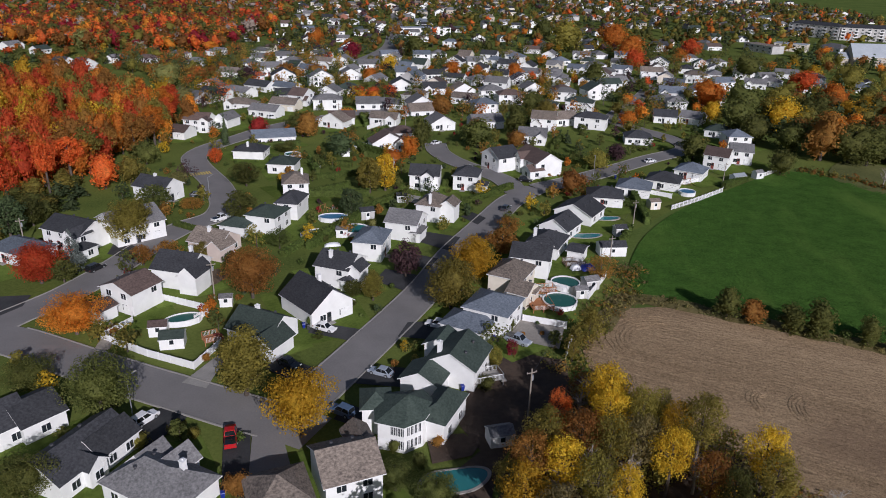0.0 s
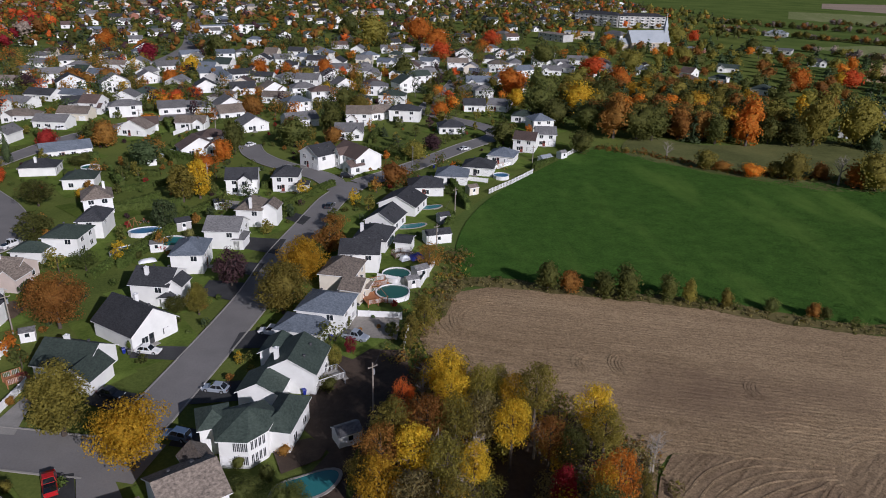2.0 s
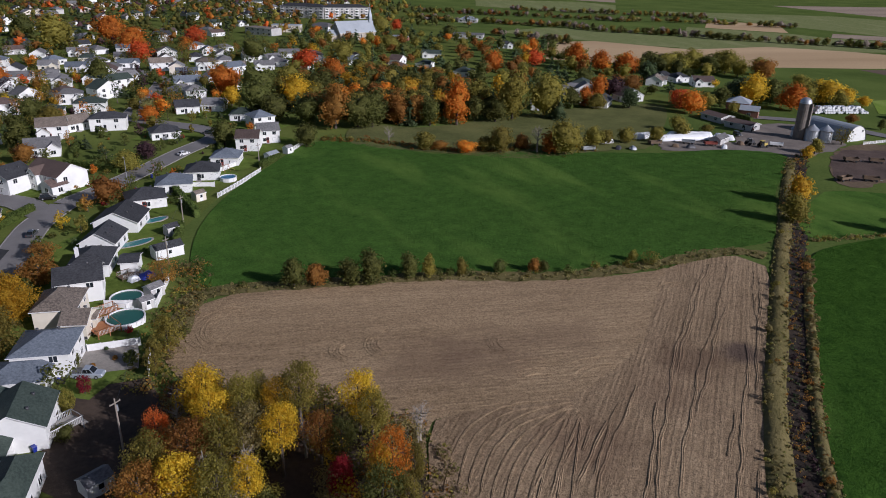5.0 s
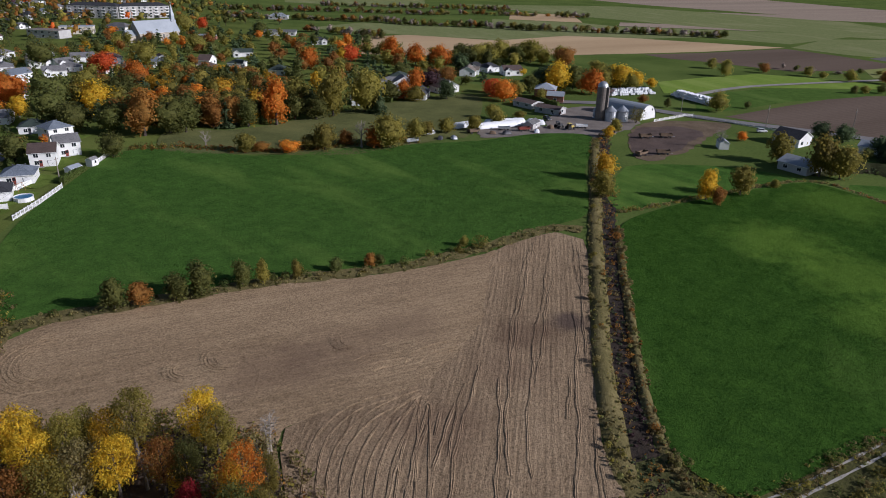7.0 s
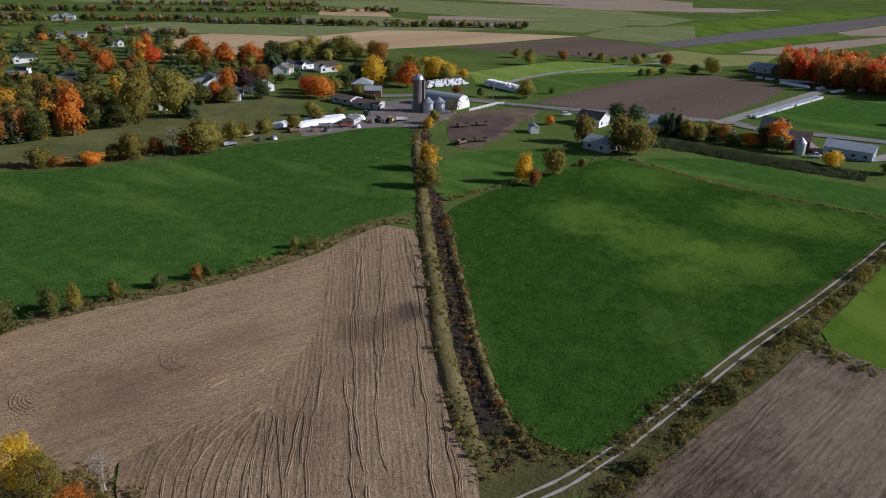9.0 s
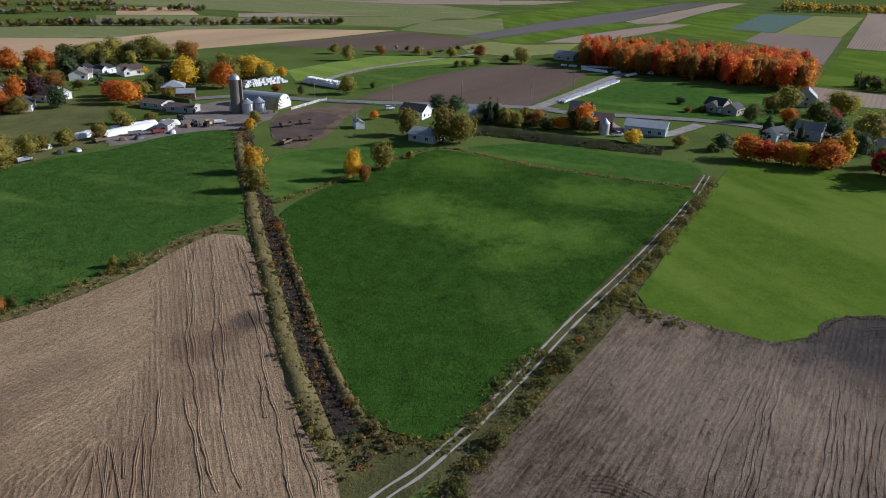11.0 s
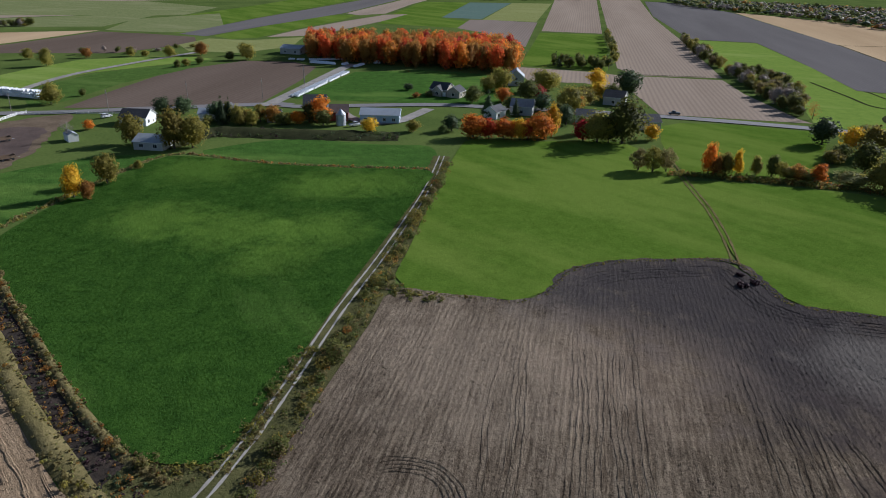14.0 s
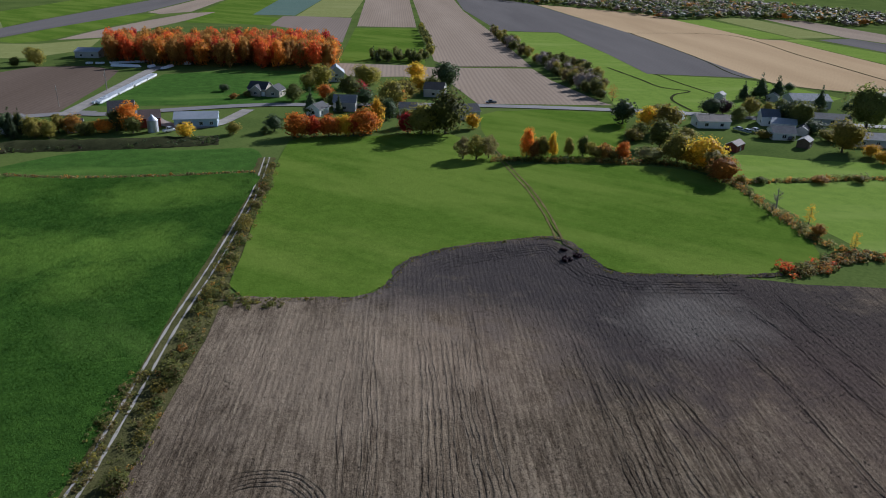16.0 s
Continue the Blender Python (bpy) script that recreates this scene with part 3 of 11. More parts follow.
def window_mesh(w, h, whole):
    key = (round(w, 2), round(h, 2), whole)
    if key not in WINDOWS:
        s = Shape()
        t = 0.09
        for a in ((-w / 2 - t, -t, w / 2 + t, 0), (-w / 2 - t, h, w / 2 + t, h + t), (-w / 2 - t, 0, -w / 2, h), (w / 2, 0, w / 2 + t, h), (-0.03, 0, 0.03, h)):
            s.box(a[0], -0.06, a[1], a[2], 0.0, a[3], 0)
        g = Shape().poly([(-w / 2, -0.02, 0), (w / 2, -0.02, 0), (w / 2, -0.02, h), (-w / 2, -0.02, h)], [(0, 1, 2, 3)])
        if whole:
            s.poly(g.v, g.f, 1)
        WINDOWS[key] = (s.mesh("window", [M["trim"], M["pane"]]), g.mesh("pane", M["pane"]))
    return WINDOWS[key]


def window(parent, x, y, z, turn, w, h, near):
    """turn: the way it faces, 0 is -y."""
    frame_mesh, pane_mesh = window_mesh(w, h, not near)
    o = part("window", frame_mesh, parent, m=pose(x, y, z, 0, 0, turn))
    if near:
        part("pane", pane_mesh, o)


def wall_roof(w, d, eave, rise, ridge, roof, over):
    """Wall and roof shapes for a block w wide and d deep with its front at y = 0 (roof edge)."""
    wall, top = Shape(), Shape()
    x, y0, y1 = w / 2 - over, over, d - over
    th = 0.16
    if roof == "hip":
        wall.box(-x, y0, 0, x, y1, eave)
        hx, hy = w / 2, d / 2
        m = min(hx, hy)
        if hx >= hy:
            r0, r1 = (-(hx - m) - 0.01, hy), (hx - m + 0.01, hy)
        else:
            r0, r1 = (0, m), (0, d - m)
        b = [(-hx, 0), (hx, 0), (hx, d), (-hx, d)]
        v = [(*q, eave - th) for q in b] + [(*q, eave) for q in b] + [(*r0, eave + rise), (*r1, eave + rise)]
        top.poly(v, [(0, 1, 5, 4), (1, 2, 6, 5), (2, 3, 7, 6), (3, 0, 4, 7)], 1)
        top.poly(v, [(3, 2, 1, 0)], 1)
        top.poly(v, [(4, 5, 9, 8), (5, 6, 9), (6, 7, 8, 9), (7, 4, 8)] if hx >= hy else [(4, 5, 8), (5, 6, 9, 8), (6, 7, 9), (7, 4, 8, 9)], 0)
    else:
        if ridge == "x":
            run, half = d, w / 2
            at = lambda u, c, z: (c, u, z)
            lo, hi, c0, c1 = y0, y1, -x, x
        else:
            run, half = w, d / 2
            at = lambda u, c, z: (u - w / 2, c + d / 2, z)
            lo, hi, c0, c1 = over, w - over, y0 - d / 2, y1 - d / 2
        k = rise / (run / 2)
        zl = eave + k * over - 0.05
        v = [at(lo, c0, 0), at(hi, c0, 0), at(hi, c0, zl), at(run / 2, c0, eave + rise - 0.05), at(lo, c0, zl),
             at(lo, c1, 0), at(hi, c1, 0), at(hi, c1, zl), at(run / 2, c1, eave + rise - 0.05), at(lo, c1, zl)]
        wall.poly(v, [(0, 1, 2, 3, 4), (9, 8, 7, 6, 5), (0, 4, 9, 5), (1, 6, 7, 2), (0, 5, 6, 1)])
        pr = [(0, eave), (run / 2, eave + rise), (run, eave), (run, eave - th), (run / 2, eave + rise - th), (0, eave - th)]
        v = [at(u, -half, z) for u, z in pr] + [at(u, half, z) for u, z in pr]
        top.poly(v, [(0, 1, 7, 6), (1, 2, 8, 7)], 0)
        top.poly(v, [(3, 4, 10, 9), (4, 5, 11, 10), (2, 3, 9, 8), (5, 0, 6, 11), (0, 5, 4, 1), (1, 4, 3, 2), (6, 7, 10, 11), (7, 8, 9, 10)], 1)
    return wall, top


WORDS = {"r_dark": "dark charcoal", "r_grey": "grey", "r_blue": "blue-grey", "r_green": "dark green", "r_brown": "brown",
         "r_taupe": "taupe", "r_metal": "pale metal", "white": "white", "cream": "cream", "grey": "grey", "pink": "pinkish beige",
         "brick": "red brick", "stone": "stone", "pale_blue": "pale blue", "red_paint": "red"}
GARAGE = Shape()
GARAGE.box(-1.3, -0.05, 0, 1.3, 0, 2.15)
for gi in range(4):
    GARAGE.box(-1.25, -0.08, 0.04 + gi * 0.53, 1.25, -0.05, 0.52 + gi * 0.53, 0, 0.02)
GARAGE = GARAGE.mesh("garage_door", M["trim"])
DOOR = Shape().box(-0.5, -0.06, 0, 0.5, 0, 2.1).box(-0.38, -0.09, 0.15, 0.38, -0.06, 0.95, 0, 0.03).box(-0.38, -0.09, 1.1, 0.38, -0.06, 1.95, 1, 0.03)
DOORS = [DOOR.mesh("door", [m, M["pane"]]) for m in (M["dark_trim"], M["trim"], M["red_paint"])]
CHIMNEY = Shape().box(-0.35, -0.35, -2.0, 0.35, 0.35, 1.1).box(-0.42, -0.42, 1.1, 0.42, 0.42, 1.25).tube((0, 0, 1.25), (0, 0, 1.5), 0.12, 0.12)
CHIMNEY = CHIMNEY.mesh("chimney", M["trim"])
VENT = Shape().tube((0, 0, -0.4), (0, 0, 0.35), 0.16, 0.16).tube((0, 0, 0.35), (0, 0, 0.5), 0.3, 0.24).mesh("roof_vent", M["dark_trim"])
STEP = Shape().box(-0.9, -1.2, 0, 0.9, 0, 0.35, 0, 0.03).box(-0.9, -1.5, 0, 0.9, -1.2, 0.18, 0, 0.03).mesh("doorstep", M["concrete"])


def block(parent, frame_m, w, d, eave, ridge, roof, rise, rmat, wmat, near, windows=True, over=0.4, plain=""):
    """One block of a house, with its openings, under parent; frame_m puts it in the parent's frame."""
    wall, top = wall_roof(w, d, eave, rise, ridge, roof, over)
    part("wall", wall.mesh("wall", M[wmat]), parent, m=frame_m)
    ro = part("roof", top.mesh("roof", [M[rmat], M["trim"]]), parent, m=frame_m)
    if not windows:
        return ro
    floors = 2 if eave > 4.6 else 1
    gw, gh = (1.3, 1.25) if near else (1.5, 1.3)
    for fl in range(floors):
        z = 1.0 + 2.42 * fl
        n = max(1, int(w / (3.6 if near else 5.5)))
        for i in range(n):
            x = (i + 0.5) / n * (w - 1.4) - (w - 1.4) / 2
            for y, t in ((over, 0), (d - over, 180)):
                if plain == "sn" and (fl == 0 or i != (1 if y == over else 0) or n < 2):
                    continue
                if near or (y == over and i < 2):
                    window(parent, *(frame_m @ Vector((x, y, z))), math.degrees(frame_m.to_euler().z) + t, gw, gh, near)
        n = max(1, int(d / 4.2))
        for i in range(n):
            y = (i + 0.5) / n * (d - 1.4) + 0.7
            for x, t in ((-w / 2 + over, -90), (w / 2 - over, 90)):
                if plain == "ew" and (fl == 0 or i):
                    continue
                if near or i == 0:
                    window(parent, *(frame_m @ Vector((x, y, z))), math.degrees(frame_m.to_euler().z) + t, gw, gh, near)
    return ro


def base_frame(a, b):
    """The frame of a block whose near roof edge runs from a to b."""
    a, b = Vector(a), Vector(b)
    m, d = (a + b) / 2, b - a
    return pose(m.x, m.y, 0, 0, 0, math.degrees(math.atan2(d.y, d.x))), d.length


HOUSE_AT = []


def house(a, b, d, eave=3.0, ridge="x", roof="gable", rise=None, rmat="r_dark", wmat="white", near=True, extra=(),
          front="", chimney=None, group="houses of the suburb", note="", category="house"):
    """A house whose near roof edge runs from a to b and which is d deep. extra: further blocks
    (x, y, turn, w, d, eave, ridge, roof, rise). front: the side ("s", "n", "e", "w") with door and garage door."""
    m, w = base_frame(a, b)
    if rise is None:
        rise = (w if ridge == "y" and roof == "gable" else min(w, d)) * (0.24 if roof == "hip" else 0.27)
    floors = "two-storey" if eave > 4.6 else "single-storey"
    shape = "hipped" if roof == "hip" else "gabled"
    HOUSE_AT.append(tuple((m @ Vector((0, d / 2, 0))).xy))
    h = thing("house", f"{floors} {WORDS[wmat]} sided house with {shape} {WORDS[rmat]} roof{note}", category, group, m)
    ro = block(h, Matrix(), w, d, eave, ridge, roof, rise, rmat, wmat, near, plain="sn" if front in ("e", "w") else "ew" if front else "")
    for x, y, turn, bw, bd, be, br, bf, bs in extra:
        block(h, pose(x, y, 0, 0, 0, turn), bw, bd, be, br, bf, bs, rmat, wmat, near, be > 2.2 and not (front in ("e", "w")))
    if near or front:
        sides = {"s": (0, 0.4, 0, w), "n": (0, d - 0.4, 180, w), "e": (w / 2 - 0.4, d / 2, 90, d), "w": (-w / 2 + 0.4, d / 2, -90, d)}
        x, y, t, span = sides[front or "n"]
        c, s = math.cos(radians(t)), math.sin(radians(t))
        off = lambda k: (x + c * k, y + s * k)
        part("door", DOORS[rnd.randrange(3)], h, m=pose(*off(-span * 0.08), 0.35, 0, 0, t))
        part("doorstep", STEP, h, m=pose(*off(-span * 0.08), 0, 0, 0, t))
        part("garage_door", GARAGE, h, m=pose(*off(span * 0.3), 0.02, 0, 0, t))
    if near:
        for k in range(2):
            if ridge == "x" or roof == "hip":
                part("roof_vent", VENT, ro, m=pose((k - 0.5) * w * 0.35, d * 0.68, eave + rise * 0.62))
            else:
                part("roof_vent", VENT, ro, m=pose(w * 0.2, d * (0.3 + 0.4 * k), eave + rise * 0.58))
    if chimney:
        part("chimney", CHIMNEY, ro, "white chimney", pose(chimney[0] * w / 2, chimney[1] * d, eave + rise * 0.75))
    return h


# ---- trees ----
def leaf_cloud(seed, centres, radii, count, size, flat=0.5, droop=0.0):
    """Bent leaf-clump quads scattered about centres: arrays of corners and faces."""
    r = np.random.RandomState(seed)
    c = np.asarray(centres, float)
    rad = np.asarray(radii, float)
    pick = r.choice(len(c), count, p=rad ** 2 / (rad ** 2).sum())
    d = r.normal(size=(count, 3))
    d /= np.linalg.norm(d, axis=1)[:, None]
    pos = c[pick] + d * (rad[pick] * np.where(r.rand(count) < 0.10, r.uniform(1.0, 1.28, count), r.uniform(0.70, 1.08, count)))[:, None] * np.array([1, 1, 0.8])
    nrm = d * 1.1 + r.normal(size=(count, 3)) * flat * 0.8 + np.array([0, 0, 0.45])
    nrm /= np.linalg.norm(nrm, axis=1)[:, None]
    t = np.cross(nrm, r.normal(size=(count, 3)))
    t /= np.linalg.norm(t, axis=1)[:, None]
    b = np.cross(nrm, t)
    s = (size * r.uniform(0.55, 1.35, count))[:, None]
    bend = nrm * s * r.uniform(-0.35, 0.35, count)[:, None]
    q = np.stack([pos - t * s * 0.6, pos - b * s * 0.42 + bend, pos + t * s * 0.6, pos + b * s * 0.42 + bend], 1)
    f = np.arange(count * 4).reshape(count, 4)
    return q.reshape(-1, 3), f


def crown_core(c, rad, around, rings, seed, k=0.74):
    """The dense inside of a crown: one lumpy closed sheet that follows the clumps."""
    c, rad = np.asarray(c, float), np.asarray(rad, float)
    r = np.random.RandomState(seed)
    mid = np.array([0, 0, (c[:, 2].min() + c[:, 2].max()) / 2])
    p = c - mid
    v = []
    for j in range(rings + 1):
        th = math.pi * min(max(j / rings, 0.03), 0.97)
        for i in range(around):
            a = 6.2832 * (i + 0.5 * (j % 2)) / around
            d = np.array([math.sin(th) * math.cos(a), math.sin(th) * math.sin(a), math.cos(th)])
            b = p @ d
            disc = b * b - (p * p).sum(1) + rad ** 2
            out = np.where(disc > 0, b + np.sqrt(np.maximum(disc, 0)), 0.0)
            v.append(mid + d * max(out.max(), rad.mean()) * k * r.uniform(0.84, 1.08))
    v = np.array(v)
    v[:, 2] = np.maximum(v[:, 2], 0.05)
    f = [(j * around + i, (j + 1) * around + i, (j + 1) * around + (i + 1) % around, j * around + (i + 1) % around) for j in range(rings) for i in range(around)]
    return v, np.array(f)


CORES = {"close": (12, 8), "mid": (10, 7), "wood": (9, 6), "far": (7, 5), "hill": (6, 4), "tiny": (5, 4)}


def crown_cloud(seed, c, rad, count, size, kind):
    v, f = leaf_cloud(seed, c, rad, count, size)
    if kind in CORES:
        cv, cf = crown_core(c, rad, *CORES[kind], seed, 0.55 if kind == "close" else 0.72)
        v, f = np.concatenate([v, cv]), np.concatenate([f, cf + len(v)])
    return v, f


def crown_points(seed, height, width, base, form, n, low=False, lobe=1.0):
    """Clump centres and radii for a crown."""
    r = random.Random(seed)
    c, rad = [], []
    boughs = [Vector((r.gauss(0, 1), r.gauss(0, 1), r.uniform(-0.5, 1.0))).normalized() for _ in range(5)]
    for i in range(n):
        u = (i + r.random()) / n
        if form == "cone":
            z = base + (height - base) * u
            w = width / 2 * (1 - u) ** 0.85
            a = r.uniform(0, 6.283)
            k = w * r.uniform(0.35, 0.85)
            c.append((k * math.cos(a), k * math.sin(a), z)), rad.append(max(0.25, w * 0.42))
        else:
            th, ph = r.uniform(0, 6.283), math.acos(1 - 1.93 * u)
            pear = {"round": 1.0, "egg": 1.0 - 0.25 * math.cos(ph), "column": 0.95, "high": 1.0, "wide": 1.0 + 0.15 * math.cos(ph)}[form]
            k = r.uniform(0.5, 0.84) / (math.sin(ph) ** 0.35 if low and math.cos(ph) < 0.2 else 1.0)
            hh = (height - base) / 2
            d = Vector((math.sin(ph) * math.cos(th), math.sin(ph) * math.sin(th), math.cos(ph)))
            k *= 0.82 + 0.36 * max(max(0.0, d.dot(q)) ** 3 for q in boughs)
            x = width / 2 * math.sin(ph) * k * pear * math.cos(th)
            y = width / 2 * math.sin(ph) * k * pear * math.sin(th)
            c.append((x, y, base + hh + hh * 0.86 * math.cos(ph) * r.uniform(0.8, 1.05)))
            rad.append(min(width, height - base) * r.uniform(0.13, 0.24) * lobe)
    if form != "cone":
        c.append((0, 0, base + (height - base) * 0.5)), rad.append(min(width, height - base) * 0.28)
    return c, rad


def limbs(seed, height, width, base, bare=False):
    """A tapered, slightly leaning trunk with forking limbs."""
    r = random.Random(seed)
    s = Shape()
    r0 = 0.022 * height + 0.05
    p, q = Vector((0, 0, -0.3)), Vector((0, 0, base))
    top = Vector((r.uniform(-0.3, 0.3), r.uniform(-0.3, 0.3), height * 0.82))
    s.tube(p, q, r0 * 1.25, r0 * 0.9, 7), s.tube(q, top, r0 * 0.9, r0 * 0.15, 6)
    for i in range(14 if bare else 6):
        u = r.uniform(0.05, 0.75)
        a = q.lerp(top, u)
        w = 2.4 * i + r.uniform(-0.4, 0.4)
        e = a + Vector((math.cos(w), math.sin(w), r.uniform(0.5, 1.1))) * width * 0.36 * (1 - 0.5 * u)
        s.tube(a, e, r0 * 0.4 * (1 - 0.5 * u), r0 * 0.08, 5, caps=False)
        if bare:
            for k in range(6):
                a2 = a.lerp(e, r.uniform(0.3, 0.95))
                e2 = a2 + Vector((r.uniform(-1, 1), r.uniform(-1, 1), r.uniform(0.1, 1.1))) * width * 0.15
                s.tube(a2, e2, r0 * 0.12, r0 * 0.03, 3, caps=False)
                for kk in range(3):
                    a3 = a2.lerp(e2, r.uniform(0.2, 1))
                    s.tube(a3, a3 + Vector((r.uniform(-1, 1), r.uniform(-1, 1), r.uniform(0, 1))) * width * 0.08, r0 * 0.05, r0 * 0.02, 3, caps=False)
    return s


TREES = {}
KINDS = {  # clumps, leaf quads, leaf size, by nearness
    "close": (110, 8400, 0.205), "near": (70, 3200, 0.34), "mid": (44, 1300, 0.46), "wood": (30, 680, 0.52), "far": (18, 220, 0.74), "hill": (14, 80, 0.90), "tiny": (10, 15, 1.25),
}
LEAF_WORDS = {"orange": "bright orange", "red": "bright red", "crimson": "crimson", "rust": "rust-brown", "gold": "golden yellow",
              "olive": "olive yellow", "green": "dull green", "dark": "dark green", "spruce": "silvery blue", "purple": "dark purple",
              "pale": "pale yellow-green", "hedge": "fresh green", "dry": "dry straw-brown", "haze_twig": "haze-greyed brown"}


def tree_meshes(colour, form, kind, turn, thin=1.0):
    """Meshes for a tree 1 m high and 1 m wide, scaled in place."""
    key = (colour, form, kind, turn, thin)
    if key not in TREES:
        n, count, size = KINDS[kind]
        seed = turn * 31 + len(form) * 7
        hh, ww, base = {"round": (8, 7, 0.7), "egg": (9, 6, 0.6), "column": (9, 4, 0.4), "wide": (9, 9, 1.0), "cone": (10, 5, 0.5), "high": (10, 6.5, 3.8)}[form]
        low = kind in CORES and thin == 1.0 and kind != "close" and form != "high"
        c, rad = crown_points(seed, hh, ww, 0.25 if low else base, form, n * (2 if form == "cone" else 1), low, 0.72 if kind in ("close", "near") else 1.0)
        v, f = crown_cloud(seed, c, rad, int(count * thin), size * (0.75 if form == "cone" else 1.0), kind if low or (kind in CORES and thin == 1.0) else "")
        v = v * np.array([1 / ww, 1 / ww, 1 / hh])
        v[:, 2] *= 1.0 / max(v[:, 2].max(), 0.01)
        t = limbs(seed, hh, ww, base + 0.6)
        tv = np.array(t.v) * np.array([1 / ww, 1 / ww, 1 / hh])
        TREES[key] = (mesh_of("trunk", tv.tolist(), t.f, M["bark"]), quad_mesh("crown", v, f, LEAF[colour]), v, f)
    return TREES[key]


def tree(p, height, width, colour, form="round", kind="mid", group="trees of the suburb", thin=1.0, note=""):
    TREE_AT.append(p)
    trunk, crown, cv, cf = tree_meshes(colour, form, kind, rnd.randrange(4 if kind in ("near", "close") else 3), thin)
    if math.hypot(*p) > FAR_TREE:
        a = rnd.uniform(0, 6.283)
        rot = np.array([[math.cos(a), -math.sin(a), 0], [math.sin(a), math.cos(a), 0], [0, 0, 1]])
        DISTANT.setdefault(colour, []).append((cv * np.array([width, width, height]) @ rot.T + np.array([p[0], p[1], 0]), cf))
        return DISTANT_STEMS.tube((p[0], p[1], -0.2), (p[0], p[1], height * 0.7), 0.02 * height + 0.05, 0.05, 4, caps=False)
    name = "conifer_tree" if form == "cone" else "tree"
    what = "conifer" if form == "cone" else "tree"
    size = "tall" if height > 11 else "small" if height < 5 else "mid-sized"
    o = thing(name, f"{size} {LEAF_WORDS[colour]} {'needled' if form == 'cone' else 'autumn'} {what}, {dict(cone='conical', high='high-set').get(form, form)} crown{note}",
              what, group, pose(p[0], p[1], 0, 0, 0, rnd.uniform(0, 360)) @ Matrix.Diagonal((width, width, height, 1)))
    part("trunk", trunk, o), part("crown", crown, o)
    return o


WOOD_REACH = 1400.0   # woods beyond this lie below the horizon of the view
FAR_TREE = 372.0   # beyond this the trees are one object of stuff
DISTANT, DISTANT_STEMS, TREE_AT = {}, Shape(), []


def plant_distant():
    top = thing("distant_trees", "many far autumn trees round farms and village edges", "trees", kind="stuff")
    part("stems", DISTANT_STEMS.mesh("stems", M["bark"]), top)
    for colour, items in DISTANT.items():
        vs, fs, k = [], [], 0
        for v, f in items:
            vs.append(v), fs.append(f + k)
            k += len(v)
        tagged(part("foliage", quad_mesh("foliage", np.concatenate(vs), np.concatenate(fs), LEAF[colour]), top), LEAF_WORDS[colour] + " foliage", kind="stuff")


def bare_tree(p, height, width, seed, group="leafless trees", mat="pale_bark"):
    s = limbs(seed, height, width, height * 0.25, True)
    o = thing("bare_tree", "leafless grey tree with fine pale branches", "tree", group, pose(p[0], p[1], 0, 0, 0, seed * 40))
    part("trunk", s.mesh("trunk", M[mat]), o)
    return o


BASE_CLOUDS = {}


def shades_house(p):
    """Whether a tree here would stand on a house or right in front of its sunny side."""
    near = [(hx, hy) for hx, hy in HOUSE_AT if abs(hx - p[0]) < 26 and abs(hy - p[1]) < 26]
    k = 1 + 13.0 / math.hypot(*p)
    return any(math.hypot(hx - p[0], hy - p[1]) < 9 or math.hypot(hx - p[0] * k, hy - p[1] * k) < 8 for hx, hy in near)


